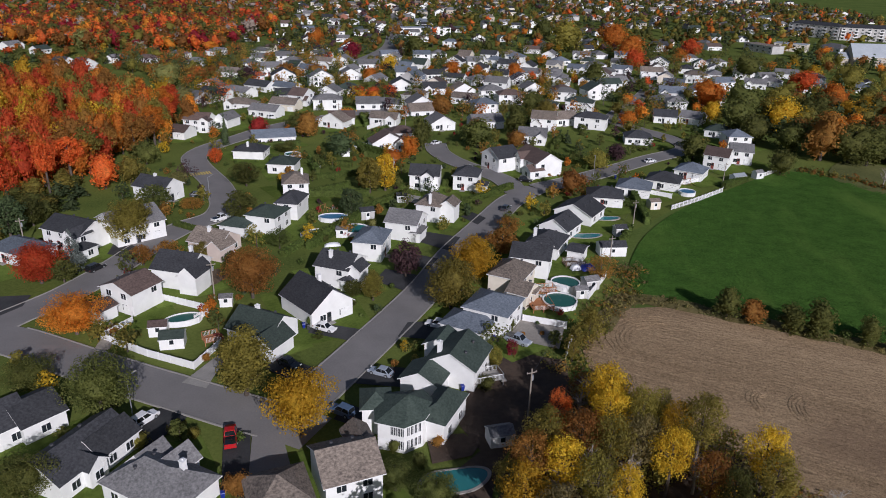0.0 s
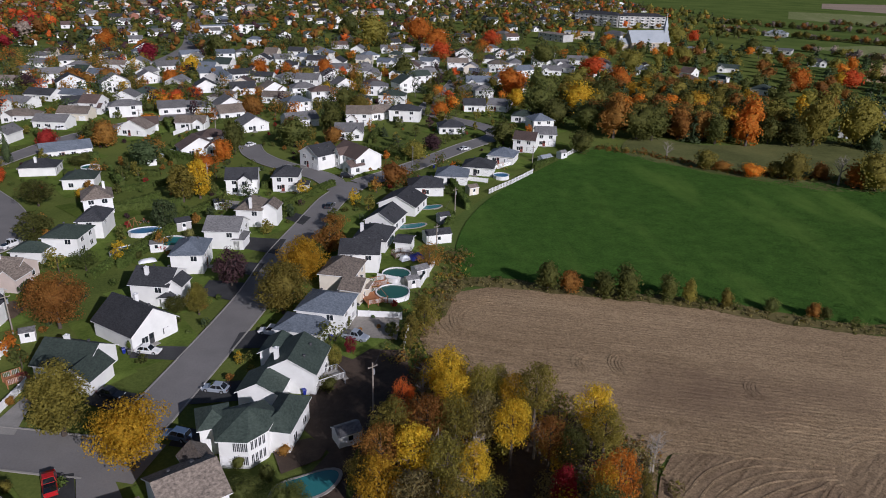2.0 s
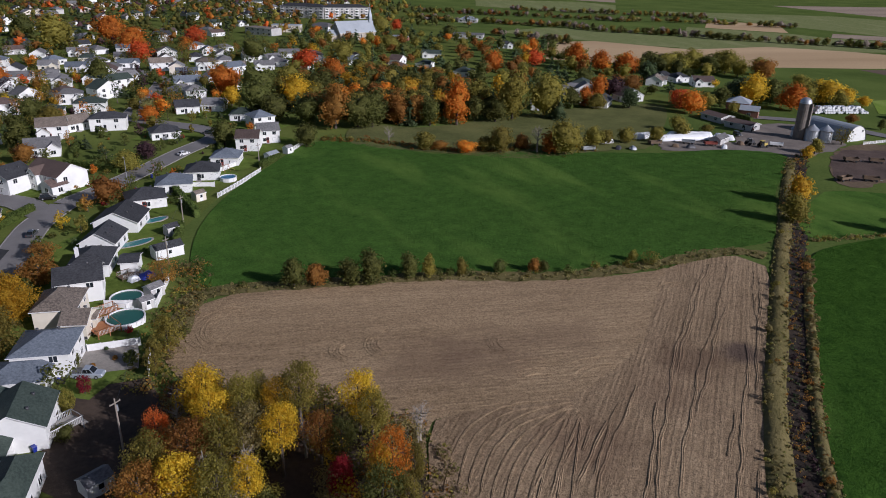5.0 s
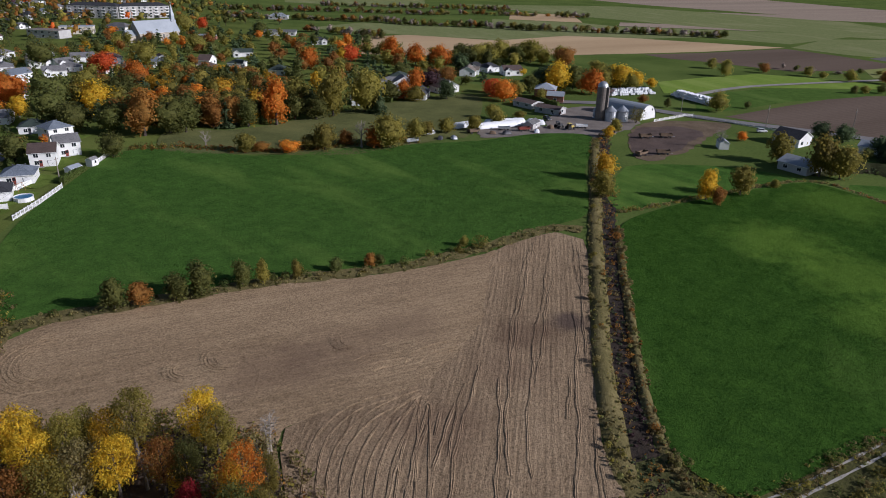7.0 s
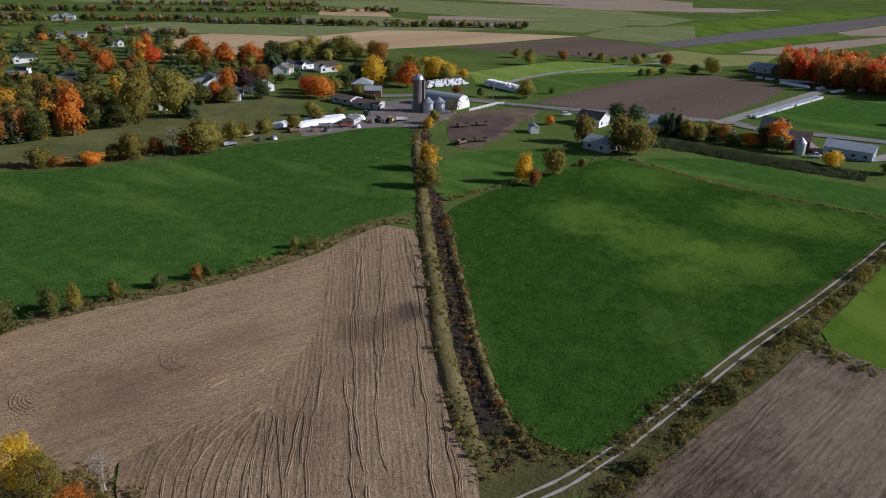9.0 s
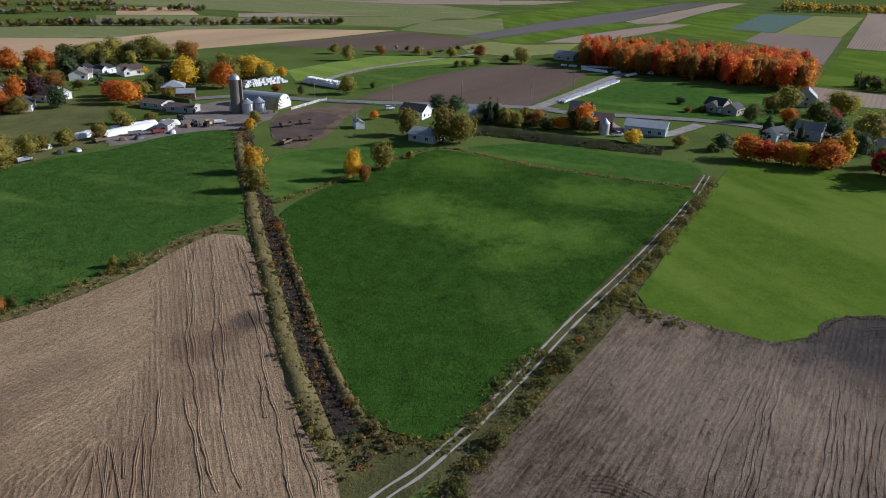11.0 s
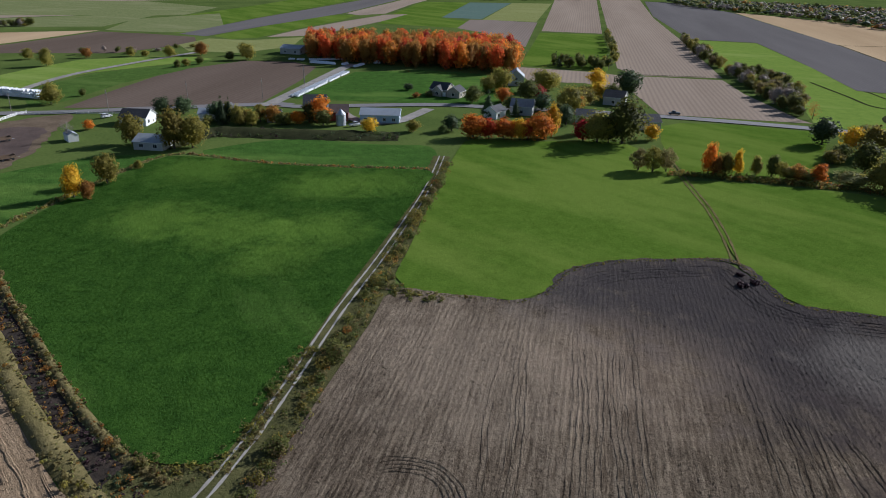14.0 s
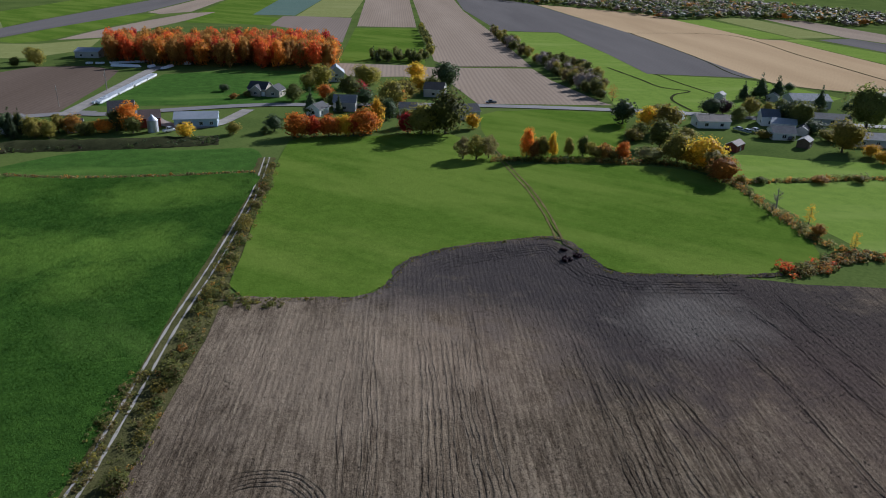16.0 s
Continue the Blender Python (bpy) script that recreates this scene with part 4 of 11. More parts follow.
def woods(name, pts, gap, heights, widths, mix, label, kind="mid", form="round", seed=1, thin=1.0, open_gardens=False, row=0.0):
    """A wood that nobody could count: crowns of mixed colours, one object of stuff a colour. With row, a hedgerow that wide along pts."""
    r = random.Random(seed)
    xs, ys = [q[0] for q in pts], [q[1] for q in pts]
    spots, x = [], min(xs)
    if row:
        line = smooth_line(pts, gap)
        spots = [(q.x + r.uniform(-row, row), q.y + r.uniform(-row, row)) for k, q in enumerate(line) for _ in range(r.choice((1, 1, 2, 2) if wave_noise(q.x, q.y, 60, seed) > -0.45 else (0, 0, 1)))]
        x = max(xs)
    while x < max(xs):
        y = min(ys)
        while y < max(ys):
            p = (x + r.uniform(-0.45, 0.45) * gap, y + r.uniform(-0.45, 0.45) * gap)
            if math.hypot(*p) < WOOD_REACH and inside(pts, np.array([p[0]]), np.array([p[1]]))[0] and not (open_gardens and shades_house(p)):
                spots.append(p)
            y += gap
        x += gap
    pool = [c for c, k in mix for _ in range(k)]
    made = {}
    stems = Shape()
    n, count, size = KINDS[kind]
    for p in spots:
        colour = r.choice(pool)
        h, w = r.uniform(*heights), r.uniform(*widths)
        f = "cone" if colour == "dark" and form != "round_only" else ("round", "egg", "wide")[r.randrange(3)]
        v = r.randrange(3)
        key = (kind, f, v, thin)
        if key not in BASE_CLOUDS:
            hh, ww = (10, 5) if f == "cone" else (10, 8)
            c, rad = crown_points(v + 50, hh, ww, 0.4, f, n, True)
            cv, cf = crown_cloud(v + 50, c, rad, int(count * thin), size * (10 / 8), kind)
            BASE_CLOUDS[key] = (cv / np.array([ww, ww, hh]), cf)
        cv, cf = BASE_CLOUDS[key]
        a = r.uniform(0, 6.283)
        rot = np.array([[math.cos(a), -math.sin(a), 0], [math.sin(a), math.cos(a), 0], [0, 0, 1]])
        made.setdefault(colour, []).append((cv * np.array([w, w, h]) @ rot.T + np.array([p[0], p[1], 0]), cf))
        stems.tube((p[0], p[1], -0.2), (p[0], p[1], h * 0.75), 0.02 * h + 0.05, 0.05, 3, caps=False)
    top = thing(name, label, "woods", kind="stuff")
    part("stems", stems.mesh("stems", M["bark"]), top)
    for colour, items in made.items():
        vs, fs, k = [], [], 0
        for v, f in items:
            vs.append(v), fs.append(f + k)
            k += len(v)
        o = part("foliage", quad_mesh("foliage", np.concatenate(vs), np.concatenate(fs), LEAF[colour]), top)
        tagged(o, LEAF_WORDS[colour] + " foliage", kind="stuff")
    return top


def brush(name, pts, width, height, mix, label, per_metre=3.0, seed=1, size=0.4, clump=7, z=0.0):
    """Weeds and scrub along a line: ragged clumps of small blades and leaves."""
    line = smooth_line(pts, 1.0)
    r = random.Random(seed)
    pool = [c for c, k in mix for _ in range(k)]
    top = thing(name, label, "scrub", kind="stuff")
    by = {}
    for i in range(int(len(line) * per_metre)):
        j = r.randrange(len(line) - 1)
        d = (line[j + 1] - line[j]).normalized()
        off = r.gauss(0, 0.33) * width
        p = line[j] + Vector((-d.y, d.x)) * max(-width * 0.6, min(width * 0.6, off)) + d * r.random()
        h = height * r.uniform(0.35, 1.0) * (1.9 if r.random() < 0.06 else 1.0)
        by.setdefault(r.choice(pool), []).append((p.x, p.y, z + h * 0.45, h * 0.55))
    for colour, items in by.items():
        c = [q[:3] for q in items]
        rad = [q[3] for q in items]
        v, f = leaf_cloud(seed, c, rad, len(items) * clump, size)
        v[:, 2] = np.maximum(v[:, 2], 0.02)
        tagged(part("foliage", quad_mesh("foliage", v, f, LEAF[colour]), top), "weeds and leaves", kind="stuff")
    return top


def hedge(a, b, width=1.2, height=1.8, colour="hedge", group="clipped hedges", dense=55):
    a, b = Vector(a), Vector(b)
    m, d = (a + b) / 2, b - a
    n = int(d.length * dense + 60)
    r = np.random.RandomState(int(abs(m.x) * 7 + abs(m.y)))
    L = d.length / 2
    pos = np.stack([r.uniform(-L, L, n), r.uniform(-width / 2, width / 2, n), r.uniform(0.1, height, n)], 1)
    face = r.randint(0, 3, n)
    pos[face == 0, 2] = height + r.normal(0, 0.08, (face == 0).sum())
    sgn = np.where(r.rand(n) < 0.5, -1, 1)
    pos[face > 0, 1] = (sgn * width / 2)[face > 0]
    v, f = leaf_cloud(3, pos, np.full(n, 0.18), n * 2, 0.34 if dense > 30 else 0.6)
    core = Shape().box(-L, -width * 0.42, 0, L, width * 0.42, height * 0.95)
    o = thing("hedge", f"clipped green garden hedge about {height:.1f} metres high", "hedge", group, pose(m.x, m.y, 0, 0, 0, math.degrees(math.atan2(d.y, d.x))))
    part("core", core.mesh("core", LEAF["hedge"]), o)
    part("foliage", quad_mesh("foliage", v, f, LEAF[colour]), o)
    return o


# ---- smaller things ----
def car_meshes(paint_mat, kind):
    """Body, glass and lights of a car 4.6 m long along x."""
    h = {"sedan": 1.45, "suv": 1.72, "pickup": 1.85}[kind]
    L, W = (5.4, 1.95) if kind == "pickup" else (4.6, 1.82)
    body = Shape()
    z1 = h * 0.56
    xs = [-L / 2, -L / 2 + 0.25, L / 2 - 0.35, L / 2]
    hood = z1 - 0.12
    prof = [(-L / 2, 0.35, z1 - 0.1), (-L / 2 + 0.15, 0.22, z1), (L * 0.12, 0.2, z1), (L * 0.2, 0.2, hood + 0.08), (L / 2 - 0.2, 0.22, hood - 0.05), (L / 2, 0.35, hood - 0.25)]
    v, f = [], []
    for x, zb, zt in prof:
        e = 0.12 if abs(x) > L / 2 - 0.3 else 0.0
        v += [(x, -W / 2 + e, zb), (x, -W / 2 + e, zt - 0.12), (x, -W / 2 + e + 0.1, zt), (x, W / 2 - e - 0.1, zt), (x, W / 2 - e, zt - 0.12), (x, W / 2 - e, zb)]
    for i in range(len(prof) - 1):
        for k in range(6):
            f.append((i * 6 + k, i * 6 + (k + 1) % 6, (i + 1) * 6 + (k + 1) % 6, (i + 1) * 6 + k))
    f += [tuple(range(5, -1, -1)), tuple(range(len(prof) * 6 - 6, len(prof) * 6))]
    body.poly(v, f)
    x0, x1, t0, t1 = {"sedan": (-L * 0.42, L * 0.22, -L * 0.24, L * 0.05), "suv": (-L * 0.47, L * 0.24, -L * 0.42, L * 0.06),
                      "pickup": (-L * 0.12, L * 0.26, -L * 0.08, L * 0.12)}[kind]
    cab, glass = Shape(), Shape()
    lo, hi = W / 2 - 0.06, W / 2 - 0.26
    cab.poly([(x0, -lo, z1 - 0.05), (x1, -lo, z1 - 0.05), (x1, lo, z1 - 0.05), (x0, lo, z1 - 0.05), (t0, -hi, h), (t1, -hi, h), (t1, hi, h), (t0, hi, h)],
             [(4, 5, 6, 7), (0, 1, 5, 4), (1, 2, 6, 5), (2, 3, 7, 6), (3, 0, 4, 7)])
    g = 0.012

    def quad(p, q, r, s, u0, u1, v0, v1, n):
        at = lambda a, b: tuple(((p[i] * (1 - a) + q[i] * a) * (1 - b) + (s[i] * (1 - a) + r[i] * a) * b) + n[i] * g for i in range(3))
        glass.poly([at(u0, v0), at(u1, v0), at(u1, v1), at(u0, v1)], [(0, 1, 2, 3)])
    c = cab.v
    quad(c[1], c[2], c[6], c[5], 0.06, 0.94, 0.08, 0.94, (1, 0, 0.6))
    quad(c[3], c[0], c[4], c[7], 0.06, 0.94, 0.12, 0.92, (-1, 0, 0.6))
    for u0, u1 in ((0.06, 0.48), (0.53, 0.93)):
        quad(c[0], c[1], c[5], c[4], u0, u1, 0.15, 0.9, (0, -1, 0.3))
        quad(c[2], c[3], c[7], c[6], u0, u1, 0.15, 0.9, (0, 1, 0.3))
    if kind == "pickup":
        glass.box(-L / 2 + 0.12, -W / 2 + 0.18, z1 - 0.02, x0 - 0.05, W / 2 - 0.18, z1 + 0.03)
    body.poly(cab.v, cab.f)
    lamps = Shape()
    for sy in (-1, 1):
        y = sy * (W / 2 - 0.3)
        lamps.box(L / 2 - 0.12, y - 0.18, 0.55, L / 2 + 0.01, y + 0.18, 0.7)
    tail = Shape()
    for sy in (-1, 1):
        y = sy * (W / 2 - 0.25)
        tail.box(-L / 2 - 0.01, y - 0.14, 0.62, -L / 2 + 0.1, y + 0.14, 0.78)
    bits = []
    for shape, name, mat, size in ((glass, "car_window", M["car_glass"], 1), (lamps, "headlight", M["trim"], 6), (tail, "tail_light", M["red_paint"], 6)):
        k = 0
        while k < len(shape.f):
            step = size if len(shape.f) - k >= size and name != "car_window" else (1 if len(shape.f[k:]) != 6 or kind != "pickup" else 6)
            faces = shape.f[k:k + step]
            used = sorted({i for f in faces for i in f})
            bits.append(mesh_of(name, [shape.v[i] for i in used], [tuple(used.index(i) for i in f) for f in faces], mat))
            k += step
    return (body.mesh("body", paint_mat), bits, L, W)


TYRE = Shape().tube((0, -0.11, 0), (0, 0.11, 0), 0.33, 0.33, 14).mesh("tyre", M["rubber"])
RIM = Shape().tube((0, -0.125, 0), (0, 0.125, 0), 0.2, 0.2, 10).mesh("rim", M["steel"])
CARS = {}
CAR_PAINT = {"white": (0.75, 0.75, 0.75), "silver": (0.38, 0.42, 0.48), "black": (0.012, 0.012, 0.014), "red": (0.45, 0.012, 0.015),
             "blue": (0.10, 0.15, 0.24), "dark grey": (0.05, 0.055, 0.06)}


def car(p, turn, colour="white", kind="sedan", where="parked on a driveway"):
    """turn: the way its bonnet points, degrees from +x."""
    key = (colour, kind)
    if key not in CARS:
        CARS[key] = car_meshes(paint(colour + "_car_paint", CAR_PAINT[colour], 0.3, 0.2 if colour in ("silver", "blue") else 0.0, 0.6), kind)
    body, bits, L, W = CARS[key]
    word = {"sedan": "sedan car", "suv": "sport utility car", "pickup": "pickup truck"}[kind]
    o = thing("car", f"{colour} {word} {where}", "car", "parked cars", pose(p[0], p[1], 0.33, 0, 0, turn))
    part("body", body, o)
    for me in bits:
        part(me.name.split(".")[0], me, o)
    for x in (-L * 0.3, L * 0.31):
        for y in (-W / 2 + 0.1, W / 2 - 0.1):
            wheel = part("wheel", TYRE, o, m=pose(x, y, 0.33))
            part("rim", RIM, wheel)
    return o


def round_pool(p, r, water="water_green", sy=1.0, turn=0.0, high=1.25, note="above-ground"):
    o = thing("swimming_pool", f"{'oval' if sy != 1 else 'round'} {note} garden pool with white wall", "pool", "garden pools", pose(p[0], p[1], 0, 0, 0, turn))
    s = Shape().lathe([(r, 0), (r, high), (r + 0.12, high), (r + 0.12, high + 0.06), (r - 0.15, high + 0.06), (r - 0.15, high - 0.2)], 28, 0, 1, sy)
    s.f.pop(), s.k.pop()
    part("pool_wall", s.mesh("pool_wall", M["trim"]), o)
    w = Shape().lathe([(r - 0.1, high - 0.25), (r - 0.12, high - 0.16)], 28, 0, 1, sy)
    part("water", w.mesh("water", M[water]), o)
    for i in range(10):
        a = i * 0.6283
        part("post", POOL_POST, o, m=pose(math.cos(a) * (r + 0.04), math.sin(a) * (r + 0.04) * sy, 0, 0, 0, math.degrees(a)))
    return o


POOL_POST = Shape().box(-0.05, -0.08, 0, 0.09, 0.08, 1.3, 0, 0.01).mesh("post", M["trim"])
FENCE_POST = Shape().box(-0.07, -0.07, 0, 0.07, 0.07, 1.75, 0, 0.0).box(-0.1, -0.1, 1.75, 0.1, 0.1, 1.83, 0, 0.06).mesh("post", M["trim"])
PANELS = {}
PICKET = Shape().box(-0.11, -0.06, 0.08, 0.11, -0.03, 1.6).mesh("picket", M["trim"])


def fence(pts, height=1.6, mat="trim", step=2.4, group="garden fences", slats=False, label="white panelled vinyl garden fence"):
    """Posts and panels along a line."""
    o = thing("fence", label, "fence", group)
    for a, b in zip(pts[:-1], pts[1:]):
        a, b = Vector(a), Vector(b)
        n = max(1, round((b - a).length / step))
        run = (b - a).length / n
        turn = math.degrees(math.atan2((b - a).y, (b - a).x))
        key = (round(run, 2), height, mat, slats)
        if key not in PANELS:
            s = Shape()
            if slats:
                s.box(0, -0.03, 0.3, run, 0.03, 0.4)
            else:
                k = 2 * max(3, int(run / 0.3))
                ring = [(run * i / k, -0.03 + 0.012 * (i % 2)) for i in range(k + 1)] + [(run * i / k, 0.03 - 0.012 * (i % 2)) for i in range(k, -1, -1)]
                n2 = len(ring)
                s.poly([(*q, 0.06) for q in ring] + [(*q, height) for q in ring],
                       [(i, (i + 1) % n2, n2 + (i + 1) % n2, n2 + i) for i in range(n2)] + [tuple(range(n2, 2 * n2))])
            PANELS[key] = s.mesh("panel", M[mat])
        for i in range(n):
            q = a.lerp(b, i / n)
            part("rail" if slats else "panel", PANELS[key], o, m=pose(q.x, q.y, 0, 0, 0, turn))
            if slats:
                part("rail", PANELS[key], o, m=pose(q.x, q.y, height - 0.6, 0, 0, turn))
                k = max(3, int(run / 0.4))
                for j in range(k):
                    e = q + (b - a).normalized() * (j + 0.5) * run / k
                    part("picket", PICKET, o, m=pose(e.x, e.y, 0, 0, 0, turn) @ Matrix.Diagonal((1, 1, height / 1.6, 1)))
            part("post", FENCE_POST, o, m=pose(q.x, q.y, 0, 0, 0, turn) @ Matrix.Diagonal((1, 1, (height + 0.1) / 1.83, 1)))
    part("post", FENCE_POST, o, m=pose(*pts[-1], 0))
    return o


def shed(p, turn, w=3.0, d=2.5, eave=2.1, rmat="r_grey", wmat="white", word="garden shed"):
    o = thing("garden_shed", f"small {WORDS.get(wmat, 'wooden')} {word} with {WORDS[rmat]} gabled roof", "shed", "garden sheds", pose(p[0], p[1], 0, 0, 0, turn))
    wall, top = wall_roof(w, d, eave, d * 0.28, "x", "gable", 0.15)
    part("wall", wall.mesh("wall", M[wmat]), o), part("roof", top.mesh("roof", [M[rmat], M["trim"]]), o)
    part("door", DOORS[1], o, m=pose(0, 0.15, 0.05))
    return o


def utility_pole(p, height=9.0, arm=True, turn=0.0, mat="pole"):
    o = thing("utility_pole", "weathered grey wooden utility pole with crossarm", "pole", "utility poles", pose(p[0], p[1], 0, 0, 0, turn))
    part("pole", Shape().tube((0, 0, -0.3), (0, 0, height), 0.17, 0.11, 8).mesh("pole", M[mat]), o)
    if arm:
        part("crossarm", Shape().box(-0.9, -0.06, height - 0.8, 0.9, 0.06, height - 0.66).mesh("crossarm", M[mat]), o)
        for x in (-0.8, 0.8):
            part("insulator", Shape().lathe([(0.05, 0), (0.06, 0.12), (0.03, 0.16)], 8, at=(x, 0, height - 0.66)).mesh("insulator", M["concrete"]), o)
        part("transformer", Shape().tube((0.25, 0.1, height - 2.2), (0.25, 0.1, height - 1.3), 0.2, 0.2, 10).mesh("transformer", M["steel"]), o)
    return o


def street_lamp(p, turn, height=8.0):
    o = thing("street_lamp", "slim grey steel street lamp with a curved arm", "street lamp", "street lamps", pose(p[0], p[1], 0, 0, 0, turn))
    part("pole", Shape().tube((0, 0, -0.2), (0, 0, height), 0.09, 0.06, 8).mesh("pole", M["steel"]), o)
    part("arm", Shape().tube((0, 0, height - 0.05), (1.6, 0, height + 0.35), 0.04, 0.035, 6).mesh("arm", M["steel"]), o)
    part("lamp_head", Shape().box(1.5, -0.14, height + 0.28, 2.1, 0.14, height + 0.42, 0, 0.05).mesh("lamp_head", M["concrete"]), o)
    return o


# ---- the land ----
ground = thing("ground", "open farmland sheet of grass and earth reaching the horizon", "ground", kind="structure",
               data=mesh_of("ground", [(-6000, -6000, 0), (6000, -6000, 0), (6000, 6000, 0), (-6000, 6000, 0)], [(0, 1, 2, 3)], M["meadow"]))

# fields near the flight
FIELD_1 = [(124.4, 241.3), (140.8, 226.1), (152.9, 202.9), (171.7, 190.9), (188.9, 184.7), (206.4, 171.2), (227.6, 156.7), (253.6, 146.2), (266.8, 129.5), (249.1, 118.4), (219.8, 106.2), (194.3, 92.2), (177.4, 83.8), (166.9, 85.1), (143.1, 91.8), (127.0, 97.7), (111.2, 103.9), (92.6, 116.6), (77.6, 124.2), (63.8, 131.2), (52.3, 136.9), (44.9, 138.8), (43.9, 143.9), (46.0, 153.9), (54.8, 173.6), (69.4, 194.1), (91.0, 215.1)]
field("field_1", FIELD_1, M["crop_mid"], 0.22,
      "dark green standing clover crop with drill rows", cell=0.9, lumps=0.04, size=3.5)
field("field_2", [(158.8, 75.2), (158.8, 83.2), (148.7, 86.7), (136.7, 88.3), (120.8, 79.5), (104.5, 69.9), (90.5, 66.4), (79.3, 65.3), (69.0, 68.6), (56.7, 73.0), (47.0, 61.6), (26.3, 37.2), (29.8, 18.4), (70.1, 23.0), (84.2, 33.0), (101.3, 43.2), (120.9, 53.9), (151.5, 70.2)], M["soil_tan"], 0.16,
      "harvested tan ploughed field with long wheel tracks", cell=0.8, lumps=0.05, size=2.0)
field("field_43", [(138.2, 88.8), (134.1, 89.1), (111.1, 98.6), (89.2, 114.0), (66.5, 125.2), (48.3, 133.5), (39.5, 132.4), (33.4, 124.4), (27.8, 114.7), (28.0, 108.0), (32.4, 96.3), (35.1, 83.2), (41.2, 75.9), (49.5, 76.6), (50.6, 70.1), (46.4, 61.6), (47.0, 61.6), (56.4, 73.3), (69.2, 67.6), (79.4, 64.7), (90.7, 66.1), (104.8, 69.6), (121.1, 79.2)], M["soil_head"], 0.155,
      "harvested tan ploughed headland with curved wheel marks", cell=0.8, lumps=0.05, size=2.0)
FIELD_3 = [(177.5, 72.4), (199.3, 68.3), (222.8, 59.1), (251.9, 45.6), (256.5, 36.0), (242.7, 8.3), (233.6, -21.1), (226.9, -46.3), (210.8, -41.7), (194.4, -34.7), (163.9, -21.4), (136.5, -9.3), (113.0, 0.3), (95.8, 7.9), (87.5, 11.6), (85.9, 14.3), (87.0, 20.0), (89.5, 24.3), (97.6, 30.1), (111.5, 38.6), (131.4, 50.6), (157.8, 64.4)]
field("field_3", FIELD_3, M["crop_deep"], 0.25,
      "deep green leafy crop field with paler patches", cell=0.9, lumps=0.045, size=3.5)
field("field_4", [(137.4, -21.1), (130.2, -37.2), (126.9, -46.1), (130.2, -54.2), (140.0, -62.7), (143.6, -76.3), (142.2, -92.0), (139.5, -103.3), (132.0, -104.1), (119.2, -103.0), (114.0, -105.5), (102.4, -129.5), (93.1, -140.9), (83.7, -157.1), (66.4, -176.5), (34.4, -127.4), (20.3, -72.2), (27.9, -21.9), (42.1, 7.3), (75.6, 10.4), (86.3, 3.9), (103.8, -4.4), (123.4, -13.7)], M["soil_grey"], 0.16,
      "grey-brown ploughed field with long furrows and clods", cell=0.9, lumps=0.07, size=2.0)
field("field_5", [(145.0, -22.0), (158.3, -27.2), (183.9, -36.3), (218.0, -49.1), (256.6, -64.3), (268.2, -73.1), (262.2, -96.7), (257.0, -129.5), (229.8, -133.0), (203.0, -130.5), (178.7, -121.7), (150.2, -110.1), (141.2, -106.3), (143.2, -92.6), (144.9, -77.0), (141.8, -62.8), (132.1, -54.4), (128.1, -46.5), (131.3, -37.5), (137.8, -23.5)], M["crop_bright"], 0.15,
      "bright green young grain field with soft paler bands", cell=0.9, lumps=0.04, size=4.0)
field("field_6", [(203.2, -131.2), (192.5, -160.7), (177.7, -184.1), (156.8, -186.3), (126.7, -174.2), (109.6, -165.9), (100.3, -155.8), (98.9, -142.4), (115.2, -106.5), (121.1, -104.5), (138.5, -106.4), (151.6, -111.0), (180.4, -122.6)], M["crop_bright"], 0.15,
      "bright green young grain field beside a farm track", cell=0.9, lumps=0.04, size=4.0)
field("field_10", [(225.4, 95.4), (239.2, 93.9), (258.6, 67.6), (260.2, 42.8), (251.6, 49.7), (222.6, 62.7), (201.3, 70.6), (187.6, 78.0), (199.5, 88.0)], M["crop_mid"], 0.05, "green pasture beside the ditch")
field("field_11", [(264.4, 30.5), (277.3, 0.4), (265.2, -34.5), (259.6, -53.2), (233.0, -47.4), (237.8, -21.4), (247.9, 8.5), (259.4, 30.0)], M["crop_mid"], 0.05, "narrow green field below the farm bank")
field("field_12", [(348.2, 98.5), (395.2, 84.8), (456.1, 65.3), (498.1, 24.6), (491.6, -6.4), (467.8, -20.8), (415.6, -8.9), (350.8, 11.9), (345.4, 39.2)], M["soil_brown"], 0.05, "dark brown bare field behind the road", curve=False)
field("field_13", [(361.7, -4.1), (398.9, -21.4), (446.1, -43.3), (450.8, -86.4), (427.8, -129.4), (364.6, -122.3), (333.2, -100.1), (349.5, -42.2)], M["crop_mid"], 0.05, "green grass field before a maple wood", curve=False)
field("field_32", [(545.5, 223.8), (596.8, 192.6), (682.4, 153.0), (665.1, 109.6), (641.3, 70.8), (597.9, 64.9), (537.5, 113.9), (540.8, 173.5), (536.3, 201.9)], M["soil_brown"], 0.06, "brown bare field", curve=False)
field("field_34", [(478.2, 539.8), (566.0, 549.5), (633.1, 407.2), (698.8, 313.6), (585.6, 315.9), (527.5, 386.5), (500.1, 456.9)], M["crop_far"], 0.04, "green hay meadow", curve=False)
field("field_35", [(463.3, 450.1), (509.1, 437.2), (536.6, 356.2), (621.0, 335.4), (655.8, 282.3), (691.9, 155.3), (604.6, 195.3), (552.3, 226.8), (493.5, 265.1), (422.5, 319.2), (381.9, 371.4)], M["stubble"], 0.05, "tan stubble field with straw colour", curve=False)
field("field_36", [(910.6, 669.4), (1099.5, 498.5), (1081.8, 174.1), (980.9, 76.7), (858.9, 104.2), (837.8, 307.7), (862.1, 485.2)], M["crop_far"], 0.05, "far green strip field", curve=False)
